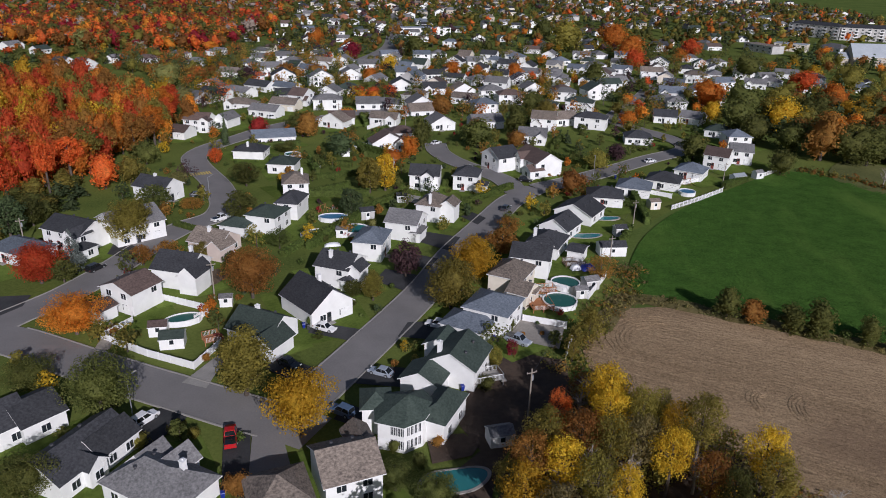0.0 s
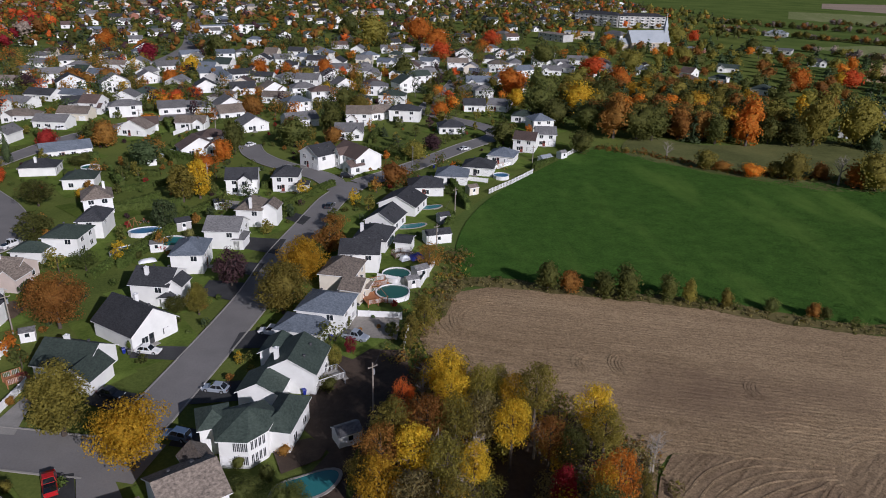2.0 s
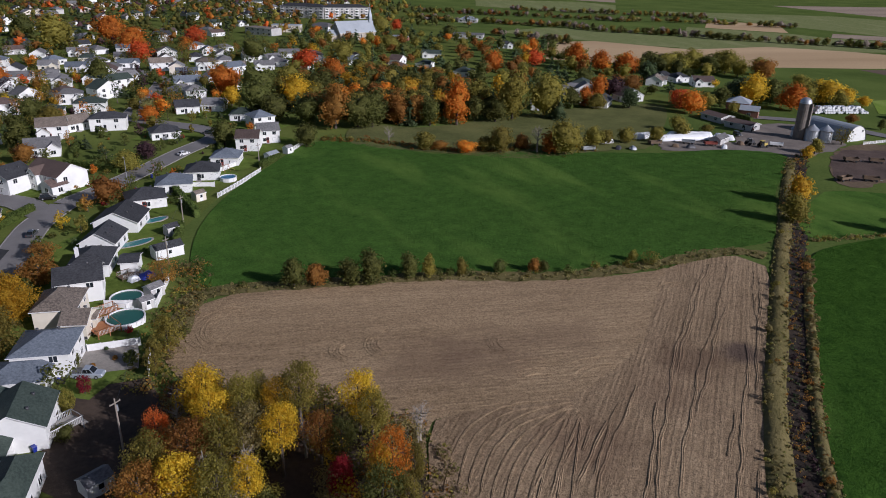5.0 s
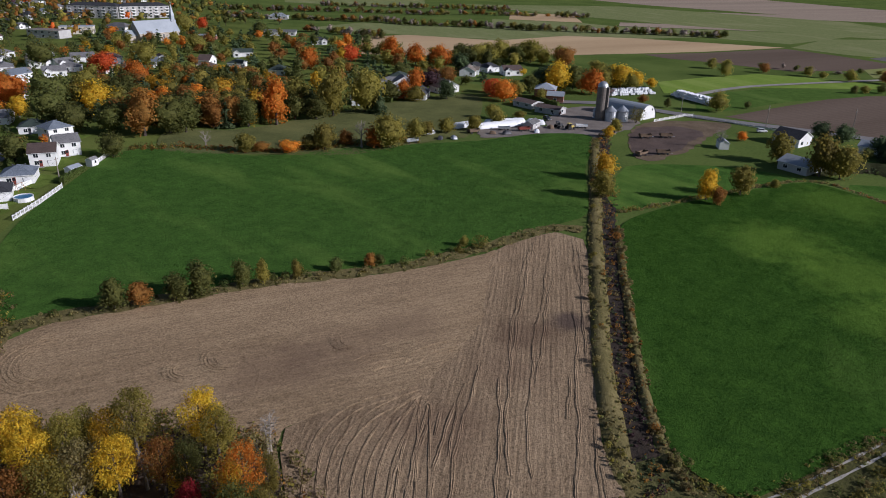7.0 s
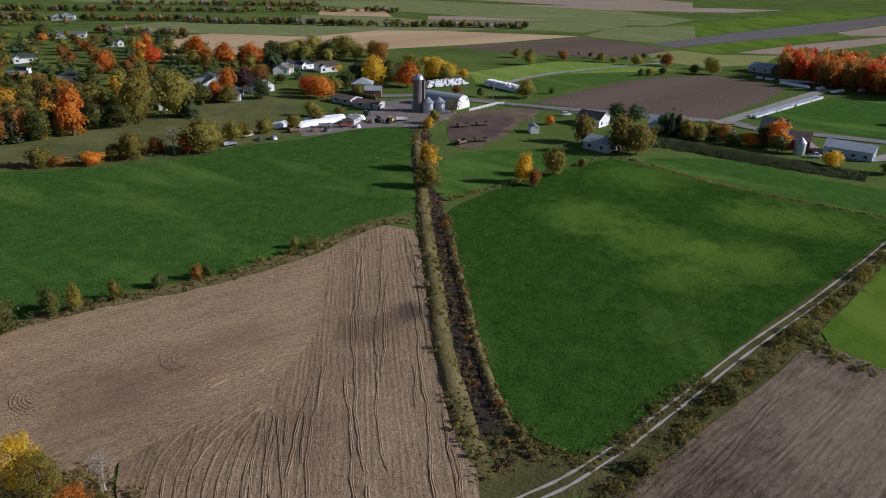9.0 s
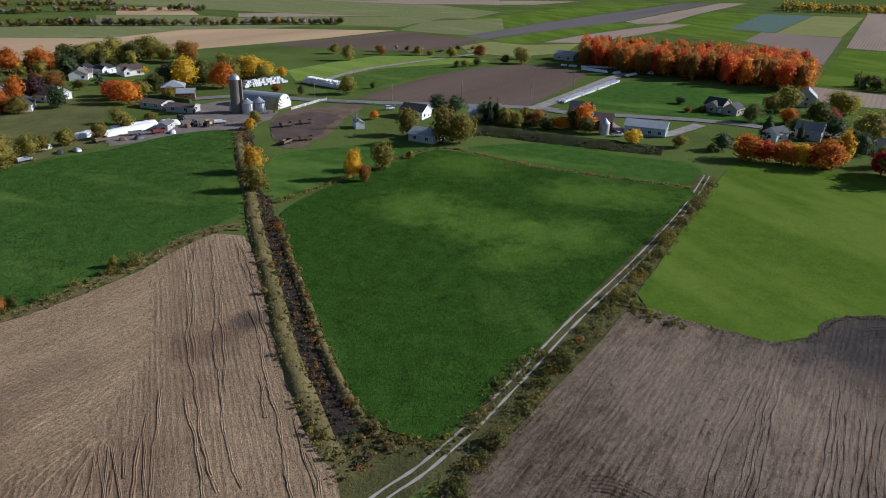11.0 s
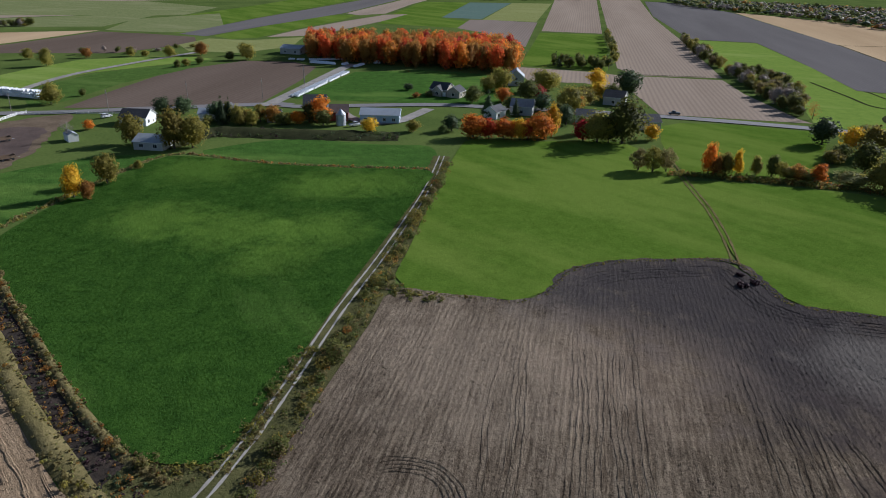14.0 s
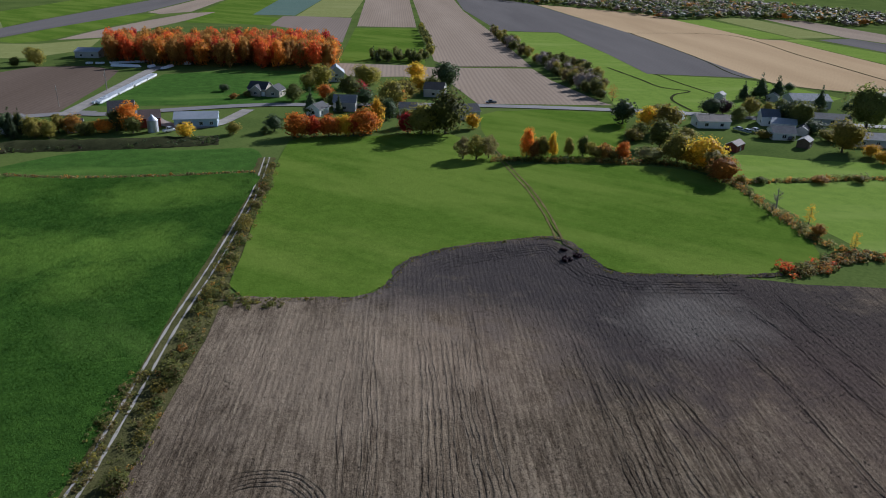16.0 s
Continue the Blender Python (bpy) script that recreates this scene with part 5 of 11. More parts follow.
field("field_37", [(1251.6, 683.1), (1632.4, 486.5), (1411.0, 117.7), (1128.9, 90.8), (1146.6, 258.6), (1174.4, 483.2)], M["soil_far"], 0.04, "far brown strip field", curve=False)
field("field_41", [(817.7, 971.7), (962.6, 866.2), (957.4, 784.8), (789.1, 643.9), (768.7, 688.5), (708.0, 839.7)], M["crop_far"], 0.05, "far green strip", curve=False)
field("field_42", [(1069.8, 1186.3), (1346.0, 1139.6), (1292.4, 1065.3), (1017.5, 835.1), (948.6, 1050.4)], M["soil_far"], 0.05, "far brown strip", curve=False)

field("field_7", [(282.6, -162.8), (287.7, -174.9), (282.5, -197.2), (265.0, -226.1), (247.4, -219.9), (209.5, -185.1), (198.5, -168.0), (201.5, -152.3), (210.1, -134.8), (228.1, -137.5), (256.3, -148.5)], M["crop_bright"], 0.05, "green pasture behind a thin hedgerow", curve=False)
field("field_8", [(159.1, -190.5), (156.1, -196.2), (150.0, -207.9), (140.3, -243.8), (121.1, -287.4), (78.9, -229.2), (94.2, -173.2), (106.3, -175.5), (118.9, -178.5), (137.5, -184.8)], M["crop_lime"], 0.05, "pale green meadow beside a scrubby fence line", curve=False)
field("field_9", [(176.7, -206.4), (185.0, -219.8), (180.4, -226.9), (169.1, -238.0), (153.6, -264.3), (122.7, -329.4), (113.8, -309.0), (142.1, -246.6), (152.7, -211.4), (161.5, -191.5)], M["crop_lime"], 0.05, "light green paddock behind farm sheds", curve=False)
field("field_14", [(468.1, -157.6), (682.8, -247.8), (664.9, -305.4), (495.0, -236.9), (439.0, -208.1)], M["crop_bright"], 0.06, "bright green rectangular field", curve=False)
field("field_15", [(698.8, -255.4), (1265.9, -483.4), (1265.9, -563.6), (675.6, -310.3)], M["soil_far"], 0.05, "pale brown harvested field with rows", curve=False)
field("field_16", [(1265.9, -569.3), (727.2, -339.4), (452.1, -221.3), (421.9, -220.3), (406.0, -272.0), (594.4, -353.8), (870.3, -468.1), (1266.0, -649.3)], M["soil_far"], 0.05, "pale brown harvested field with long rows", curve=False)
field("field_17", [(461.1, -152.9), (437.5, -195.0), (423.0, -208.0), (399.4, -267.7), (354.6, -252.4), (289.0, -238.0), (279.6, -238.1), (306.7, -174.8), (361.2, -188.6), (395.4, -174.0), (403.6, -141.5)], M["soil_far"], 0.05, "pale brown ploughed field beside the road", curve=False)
field("field_18", [(1229.3, -639.9), (1193.2, -687.9), (972.6, -649.7), (581.8, -502.6), (319.9, -386.2), (357.3, -329.3), (447.4, -369.4), (598.3, -429.4), (626.5, -377.8), (898.7, -482.5)], M["soil_dark"], 0.06, "dark grey bare field", curve=False)
field("field_19", [(621.1, -376.6), (593.6, -426.1), (447.4, -369.4), (352.1, -330.4), (321.7, -373.5), (290.9, -380.8), (251.1, -374.5), (239.2, -329.6), (253.2, -266.3), (271.4, -240.2), (280.6, -239.6), (363.1, -288.6), (423.9, -286.6), (494.3, -317.5)], M["crop_lime"], 0.04, "light green pasture crossed by a winding stream", curve=False)
field("field_20", [(984.7, -657.7), (797.8, -708.3), (695.6, -675.6), (589.0, -633.5), (496.3, -595.0), (482.5, -610.7), (332.9, -539.2), (226.0, -500.4), (186.9, -420.9), (249.2, -410.9), (291.5, -379.1), (319.9, -386.2), (581.8, -502.6)], M["stubble"], 0.05, "tan stubble field", curve=False)
field("field_21", [(695.6, -675.6), (694.7, -727.5), (490.8, -637.9), (500.5, -598.3)], M["crop_lime"], 0.08, "thin light green field", curve=False)
field("field_22", [(486.6, -614.1), (485.1, -640.5), (379.4, -610.4), (306.4, -586.9), (266.3, -514.7), (335.0, -542.3)], M["crop_lime"], 0.08, "thin light green field", curve=False)
field("field_23", [(700.1, -745.0), (706.3, -811.7), (485.9, -701.2), (490.3, -639.8)], M["crop_yellow"], 0.05, "grey-green far field", curve=False)
field("field_31", [(476.8, -653.6), (475.3, -701.2), (349.2, -664.1), (310.2, -593.8)], M["soil_dark"], 0.05, "dark grey far field", curve=False)
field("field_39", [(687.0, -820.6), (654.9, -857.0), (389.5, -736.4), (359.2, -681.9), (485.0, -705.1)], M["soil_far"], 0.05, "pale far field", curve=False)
field("field_24", [(727.1, -174.8), (828.8, -214.7), (825.9, -232.7), (794.5, -284.5), (569.5, -195.1), (684.1, -188.9)], M["soil_mid"], 0.05, "brown ploughed strip behind the maple wood", curve=False)
field("field_25", [(826.5, -229.0), (1140.4, -363.0), (1137.6, -429.4), (801.9, -285.8)], M["crop_yellow"], 0.05, "greenish brown strip of field", curve=False)
field("field_26", [(856.8, -186.0), (1143.4, -292.5), (1140.4, -362.1), (834.2, -229.8)], M["crop_teal"], 0.05, "blue-green cabbage field", curve=False)
field("field_27", [(772.1, -100.1), (889.3, -131.3), (1146.6, -218.8), (1143.4, -294.2), (849.1, -184.3), (807.7, -205.3), (726.9, -175.9)], M["crop_bright"], 0.05, "green strip of field", curve=False)
field("field_28", [(741.4, 152.3), (1020.3, 32.9), (1303.5, -71.8), (1363.0, -194.8), (830.3, 26.5), (670.0, 86.4)], M["crop_bright"], 0.05, "long green strip of field", curve=False)
field("field_29", [(665.2, 85.8), (823.0, 26.2), (1350.1, -205.1), (1400.0, -271.2), (904.6, -75.1), (726.2, 23.0), (647.3, 62.4)], M["soil_dark"], 0.06, "dark grey strip of field", curve=False)
field("field_30", [(648.8, 56.5), (720.5, 22.8), (858.0, -33.6), (885.0, -90.4), (809.5, -64.6), (714.9, -15.9), (635.6, 19.9), (625.7, 40.9)], M["crop_bright"], 0.05, "green strip beside the maple wood", curve=False)
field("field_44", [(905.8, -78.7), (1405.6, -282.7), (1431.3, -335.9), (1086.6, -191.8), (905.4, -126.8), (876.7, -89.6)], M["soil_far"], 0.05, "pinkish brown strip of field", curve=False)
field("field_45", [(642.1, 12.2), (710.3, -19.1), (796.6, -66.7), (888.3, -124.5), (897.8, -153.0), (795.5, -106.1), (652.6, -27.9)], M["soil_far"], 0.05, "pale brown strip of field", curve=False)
field("field_46", [(587.4, 77.3), (630.0, 58.3), (616.5, 26.4), (641.1, -18.6), (573.8, -7.2), (537.6, 30.4), (549.5, 65.9)], M["crop_yellow"], 0.05, "yellow-green meadow strip", curve=False)
field("field_33", [(423.5, 163.2), (465.1, 148.1), (506.1, 128.2), (525.8, 68.0), (506.5, 44.9), (453.3, 106.9), (442.2, 114.6), (398.3, 131.5), (388.3, 145.0)], M["crop_lime"], 0.06, "light green pasture beyond the bale stacks", curve=False)
field("field_47", [(392.9, 129.8), (451.0, 106.4), (503.7, 44.6), (458.0, 59.4), (412.8, 85.9), (362.7, 102.2), (354.3, 114.5)], M["crop_grass"], 0.055, "green pasture beside a gravel lane", curve=False)
field("field_38", [(696.2, 151.6), (807.3, 146.4), (887.3, 67.8), (680.0, 48.1), (677.4, 103.4)], M["crop_far"], 0.06, "green meadow", curve=False)
field("field_48", [(829.8, 532.1), (868.5, 460.7), (771.6, 395.5), (736.3, 473.8)], M["stubble"], 0.05, "far tan stubble strip", curve=False)
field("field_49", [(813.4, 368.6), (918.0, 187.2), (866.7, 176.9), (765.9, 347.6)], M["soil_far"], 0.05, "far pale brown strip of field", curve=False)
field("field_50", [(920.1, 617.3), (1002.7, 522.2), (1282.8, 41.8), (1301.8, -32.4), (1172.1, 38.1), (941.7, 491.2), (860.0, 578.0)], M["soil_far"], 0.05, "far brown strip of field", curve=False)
field("field_51", [(723.7, 488.9), (765.1, 392.3), (759.6, 344.8), (858.7, 175.3), (885.2, 126.1), (726.6, 160.1), (720.9, 237.5), (609.5, 302.8), (492.2, 337.6)], M["crop_far"], 0.045, "far green meadow", curve=False)
field("barnyard_edge", ragged([(286.8, 119.2), (309.3, 120.8), (323.6, 110.1), (333.0, 92.8), (319.1, 88.9), (298.6, 89.9), (272.9, 88.3), (247.9, 92.1), (247.1, 98.1), (261.0, 108.4)], 0.9, 3, 3.0), M["dry_mud"], 0.085, "brown trodden earth round a cattle yard", "yard", curve=False)
field("barnyard", ragged([(284.9, 118.0), (298.0, 117.9), (310.3, 105.9), (303.8, 93.8), (284.2, 92.8), (266.9, 91.5), (252.1, 97.4), (248.4, 100.6), (265.4, 109.6)], 0.9, 4, 3.0), M["mud"], 0.10, "dark trodden cattle yard mud", "yard", curve=False)
field("farmyard", ragged([(281.4, 157.4), (307.7, 163.6), (318.1, 162.0), (324.7, 154.1), (306.3, 140.9), (310.7, 127.5), (296.3, 121.4), (280.2, 121.8), (263.7, 122.6), (259.6, 133.0), (254.7, 143.6), (240.3, 152.5), (233.2, 160.3), (246.3, 168.5), (263.7, 157.1), (268.3, 150.6)], 0.8, 5), M["gravel_brown"], 0.09, "brown-grey gravel farmyard", "yard", curve=False)

# leafy plants standing in the crop fields
def plants(name, pts, gap, size, height, mat, label, seed, z, reach, rows=None):
    """Bent leaf pairs over a field, thinning out with the distance from its near edge."""
    r = np.random.RandomState(seed)
    xs, ys = [q[0] for q in pts], [q[1] for q in pts]
    n = int((max(xs) - min(xs)) * (max(ys) - min(ys)) / gap ** 2)
    x, y = r.uniform(min(xs), max(xs), n), r.uniform(min(ys), max(ys), n)
    if rows:
        turn, pitch = rows
        c, si = math.cos(radians(turn)), math.sin(radians(turn))
        u, v = x * c - y * si, x * si + y * c
        u = np.where(r.rand(n) < 0.6, np.round(u / pitch) * pitch + r.normal(0, 0.1, n), u)
        x, y = u * c + v * si, -u * si + v * c
    far = np.hypot(x, y)
    lush = 0.8 + 0.25 * wave_noise(x, y, 26, seed + 1) + 0.15 * wave_noise(x, y, 7, seed + 2)
    ok = inside(pts, x, y) & (r.rand(n) < lush * np.clip(1.25 - far / reach, 0.1, 1.0))
    x, y, far = x[ok], y[ok], far[ok]
    n = len(x)
    k = size * r.uniform(0.6, 1.35, n) * np.clip(far / 120, 0.9, 2.0)
    a = r.uniform(0, 6.283, n)
    dx, dy, h = np.cos(a) * k, np.sin(a) * k, height * r.uniform(0.5, 1.3, n)
    q = np.zeros((n, 2, 4, 3))
    for side in (0, 1):
        sg = 1.0 if side else -1.0
        q[:, side, 0] = np.stack([x, y, np.full(n, z - 0.05)], 1)
        q[:, side, 1] = np.stack([x + sg * dx * 0.45 - dy * 0.45, y + sg * dy * 0.45 + dx * 0.45, z + h * 0.75], 1)
        q[:, side, 2] = np.stack([x + sg * dx * 0.95, y + sg * dy * 0.95, z + h * r.uniform(0.5, 1.1, n)], 1)
        q[:, side, 3] = np.stack([x + sg * dx * 0.45 + dy * 0.45, y + sg * dy * 0.45 - dx * 0.45, z + h * 0.75], 1)
    thing(name, label, "crop", data=quad_mesh(name, q.reshape(-1, 3), np.arange(n * 8).reshape(-1, 4), mat), kind="stuff")


plants("crop_plants", FIELD_3, 0.40, 0.24, 0.085, M["deep_leaf"], "deep green leafy crop plants", 81, 0.26, 330)
plants("crop_plants", FIELD_1, 0.52, 0.24, 0.12, M["clover_leaf"], "dark green standing clover plants", 82, 0.23, 380)

# the village and its lawns
field("village_ground", [(41.4, 165.8), (44.4, 145.8), (38.3, 132.9), (28.4, 115.2), (22.2, 100.2), (13.4, 73.7), (7.1, 34.8), (-34.5, 34.3), (-112.8, 70.4), (-227.9, 215.4), (-830.9, 690.0), (-726.6, 1233.6), (1.6, 2007.8), (596.9, 1318.3), (617.5, 851.4), (330.8, 385.6), (337.4, 204.3), (260.2, 192.6), (204.2, 233.2), (165.9, 249.9), (128.2, 245.1), (98.0, 221.5), (70.4, 197.8)], M["lawn"], 0.04, "village lawns and gardens of short green grass", "lawn", curve=False)

field("old_pasture", [(155.6, 258.9), (175.0, 239.9), (220.7, 236.4), (259.6, 234.6), (307.1, 215.5), (236.8, 166.7), (223.2, 168.1), (200.9, 173.4), (176.4, 180.0), (156.2, 203.0), (135.8, 232.0)], M["pasture"], 0.225, "dull brownish old pasture below a stream wood", "pasture")

# dark sheet that paints in the shade falling on the back gardens
field("shaded_garden", [(8.4, 110.4), (16.9, 113.1), (24.0, 111.0), (21.2, 96.9), (11.4, 85.2), (8.3, 75.4), (7.0, 67.6), (-2.2, 67.4), (-1.4, 75.4), (7.2, 85.1), (3.1, 93.3), (6.1, 101.3)], M["earth"], 0.2, "dark garden ground, tree shade put into its colour", "garden")

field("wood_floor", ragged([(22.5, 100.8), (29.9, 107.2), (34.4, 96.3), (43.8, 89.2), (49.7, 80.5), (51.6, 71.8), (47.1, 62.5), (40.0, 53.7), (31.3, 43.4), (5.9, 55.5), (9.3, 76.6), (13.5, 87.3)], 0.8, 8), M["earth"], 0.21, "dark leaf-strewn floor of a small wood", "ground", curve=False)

# verges, the ditch and the farm track
def bank(name, pts, half, height, mat, label, z=0.05):
    """A low spoil bank with a rounded top."""
    line = smooth_line(pts, 2.0)
    prof = [(-half, 0), (-half * 0.5, height * 0.8), (0, height), (half * 0.5, height * 0.7), (half, 0)]
    r = random.Random(len(pts))
    v, f = [], []
    for i, q in enumerate(line):
        d = (line[min(i + 1, len(line) - 1)] - line[max(i - 1, 0)]).normalized()
        n = Vector((-d.y, d.x))
        k = r.uniform(0.8, 1.2) * min(1.0, 0.1 + i / 12, 0.1 + (len(line) - 1 - i) / 12)
        v += [(*(q + n * u * r.uniform(0.9, 1.1)), z + h * k) for u, h in prof]
    w = len(prof)
    for i in range(len(line) - 1):
        f += [(i * w + j, (i + 1) * w + j, (i + 1) * w + j + 1, i * w + j + 1) for j in range(w - 1)]
    return thing(name, label, "bank", data=mesh_of(name, v, f, mat, smooth=True), kind="structure")


DITCH_W = [(263.0, 124.3), (212.1, 98.6), (184.9, 84.7), (163.3, 74.0), (131.6, 57.2), (109.2, 45.6), (92.9, 36.0), (78.4, 26.6), (75.6, 24.2)]
DITCH_C = [(271.2, 124.7), (196.6, 86.8), (164.9, 70.9), (133.0, 54.4), (110.6, 42.6), (94.5, 32.7), (82.2, 24.4), (78.2, 21.4)]
DITCH_E = [(172.1, 71.4), (145.6, 57.8), (129.3, 48.9), (112.0, 39.7), (97.1, 30.9), (87.2, 23.4), (82.7, 18.9)]
thing("ditch_bed", "dark drainage ditch bed between fields", "ditch", data=ribbon("ditch_bed", DITCH_C, 4.4, 0.06, M["ditch"], 2.0, 0.4), kind="structure")
bank("ditch_bank_west", DITCH_W, 2.0, 0.8, M["verge"], "weedy spoil bank of a drainage ditch")
bank("ditch_bank_east", DITCH_E, 1.1, 0.6, M["verge"], "dry grass bank of a drainage ditch")
FIELD_EDGE = [(164.9, 78.8), (161.8, 84.9), (151.8, 88.6), (137.7, 91.6), (112.8, 100.1), (90.2, 115.4), (67.5, 127.0), (49.1, 135.7), (41.5, 136.7), (37.2, 131.1), (31.7, 122.6)]
thing("field_verge", "dry grass verge between green and ploughed fields", "verge", data=ribbon("field_verge", FIELD_EDGE, 4.5, 0.25, M["verge"], 2.0, 0.8), kind="structure")
TRACK = [(245.5, -54.8), (216.8, -45.1), (193.5, -36.2), (157.4, -20.8), (130.4, -8.4), (108.5, 0.7), (90.5, 8.4), (79.9, 13.9), (74.4, 17.7), (67.5, 22.0)]
BRUSH_LINE = [(236.8, -54.7), (208.1, -44.7), (182.6, -34.5), (153.4, -22.4), (130.0, -13.1), (109.1, -4.3), (93.9, 1.9), (81.1, 6.9), (74.4, 9.4)]
thing("track_verge", "weedy verge beside a farm track", "verge", data=ribbon("track_verge", BRUSH_LINE, 6.5, 0.07, M["rough"], 2.0, 0.6), kind="structure")
thing("track_margin", "short grass margins of a farm track", "verge", data=ribbon("track_margin", TRACK, 6.0, 0.09, M["rough"], 2.0, 0.4), kind="structure")


def beside(pts, off):
    line = smooth_line(pts, 6.0)
    out = []
    for i, q in enumerate(line):
        d = (line[min(i + 1, len(line) - 1)] - line[max(i - 1, 0)]).normalized()
        out.append(tuple(q + Vector((-d.y, d.x)) * off))
    return out


for side in (-0.85, 0.85):
    thing("farm_track", "pale gravel wheel rut of a farm track", "track", data=ribbon("farm_track", beside(TRACK, side), 0.45, 0.14, M["pale_gravel"], 1.4, 0.09), kind="structure")
TRACK_2 = [(138.6, -105.3), (154.2, -112.5), (175.9, -120.9), (194.9, -126.6), (214.3, -132.5), (228.2, -137.1)]
for side in (-0.8, 0.8):
    thing("field_track", "worn earth wheel rut across green fields", "track", data=ribbon("field_track", beside(TRACK_2, side), 0.55, 0.265, M["verge"], 1.5, 0.1), kind="structure")
thing("stream", "narrow dark winding pasture stream", "stream", data=ribbon("stream", [(388.0, -321.6), (342.6, -309.4), (313.6, -301.1), (297.8, -307.6), (292.3, -291.7), (279.8, -277.9), (254.5, -266.8)], 1.6, 0.15, M["bank_earth"], 3.0), kind="structure")
thing("far_ditch", "straight dark field ditch", "ditch", data=ribbon("far_ditch", [(353.7, -333.2), (316.8, -321.8), (277.8, -312.9)], 1.3, 0.15, M["bank_earth"], 5.0), kind="structure")
for far_edge in ([(581.5, -503.9), (413.7, -427.6), (323.9, -381.0), (260.9, -393.5), (211.4, -416.0)], [(577.1, -498.7), (533.2, -593.1), (390.5, -520.5), (284.8, -465.4)], [(426.5, -213.8), (411.2, -263.7)]):
    thing("field_edge", "dark ditch line between far fields", "ditch", data=ribbon("field_edge", far_edge, 1.4, 0.15, M["bank_earth"], 20.0), kind="structure")

# the bank's dark colour carries the shadow of the farm trees
bank("farm_bank", [(271.7, 48.6), (291.8, 30.6), (287.7, 8.1), (281.5, -18.7), (277.3, -43.7)], 8.0, 2.0, M["bank_earth"], "earth bank below the farm, tree shade put in its colour")

RIM_4 = [(139.5, -18.5), (134.0, -29.5), (130.7, -37.3), (127.5, -46.3), (131.1, -54.3), (140.9, -62.7), (144.2, -76.6), (142.7, -92.3), (140.3, -104.6), (132.0, -105.6), (119.8, -103.9), (114.6, -106.2), (103.2, -129.2), (99.0, -141.5)]
thing("field_rim", "crumbled earth rim between ploughed soil and young grain", "verge", data=ribbon("field_rim", RIM_4, 2.0, 0.205, M["soil_grey"], 1.5, 0.45), kind="structure")

field("field_corner", ragged([(70.0, 25.0), (77.0, 17.0), (87.0, 9.5), (97.0, 6.5), (93.0, 12.5), (87.5, 17.5), (89.0, 25.0), (84.0, 28.0), (78.0, 26.0)], 0.5, 12), M["rough"], 0.045, "rough grass at the end of a ditch", "verge", curve=False)

# roads
ROAD_AT = []
KERBS = []


def road(name, pts, width, label, kerb=True, mat="asphalt", z=0.10):
    z += 0.22
    ROAD_AT.append((smooth_line(pts, 5.0), width))
    thing(name, label, "road", data=ribbon(name, pts, width, z, M[mat], 2.5), kind="structure")
    if kerb:
        KERBS.append((len(ROAD_AT) - 1, beside(pts, width / 2 + 0.12), beside(pts, -width / 2 - 0.12), z + 0.10))


def kerb_runs(own, line):
    """The stretches of a kerb that cross no other street."""
    run = []
    for q in smooth_line(line, 2.0):
        free = all(k == own or min((q - c).length for c in other) > w / 2 + 0.2 for k, (other, w) in enumerate(ROAD_AT))
        if free:
            run.append(tuple(q))
        elif run:
            yield run
            run = []
    if run:
        yield run



MAIN = [(-22.7, 89.6), (-20.5, 96.8), (-15.7, 107.6), (-8.9, 123.0), (-1.7, 140.6), (4.6, 160.1), (13.4, 181.2), (22.2, 201.5), (31.5, 214.5)]
road("road_1", MAIN, 8.0, "grey asphalt village street with pale kerbs")
CROSS = [(-89.1, 117.7), (-77.1, 113.6), (-63.9, 107.6), (-49.4, 101.3), (-38.4, 96.8), (-29.2, 93.0), (-22.9, 90.7), (-17.7, 88.3)]
road("road_2", CROSS, 8.6, "grey asphalt side street", z=0.104)
WEST = [(-86.0, 109.6), (-84.1, 120.2), (-78.0, 132.1), (-73.6, 146.4), (-70.6, 162.3), (-66.3, 174.4), (-60.8, 182.2), (-61.0, 191.6), (-68.5, 209.8), (-81.4, 231.0), (-86.2, 242.8), (-84.7, 255.7), (-77.8, 271.2), (-69.5, 288.6), (-54.0, 307.7), (-35.9, 324.3), (-21.0, 336.5)]
road("road_3", WEST, 8.2, "winding grey asphalt residential street", z=0.108)
BEND = [(31.5, 214.5), (43.8, 223.3), (58.6, 235.7), (78.2, 253.5), (97.1, 270.0), (94.7, 288.3), (84.7, 304.8), (80.0, 322.6), (93.9, 353.1), (112.1, 389.6), (121.9, 414.3)]
road("road_4", BEND, 8.0, "curving grey asphalt street", z=0.112)
UPPER = [(25.5, 208.3), (21.4, 222.8), (13.5, 234.0), (4.9, 245.6), (-0.3, 258.5), (-1.4, 269.6)]
road("road_5", UPPER, 8.0, "grey asphalt residential street", z=0.116)
road("road_6", [(-53.5, 489.0), (-40.0, 570.6), (-43.3, 677.6), (-50.5, 830.2), (-66.3, 1065.4)], 14.0, "wide grey village avenue", False, z=0.12)
road("road_7", [(121.9, 414.3), (118.4, 439.9), (111.2, 470.5)], 8.0, "grey asphalt residential street", False, z=0.12)
road("road_8", [(317.5, 180.6), (338.3, 151.9), (337.4, 123.2), (338.1, 93.7), (342.9, 58.5), (347.8, 2.6), (341.1, -4.8), (339.0, -70.4), (326.6, -106.4), (314.1, -145.6), (287.1, -200.4), (252.7, -255.9), (219.7, -294.7), (174.5, -349.7)], 7.5, "grey asphalt country road", False)
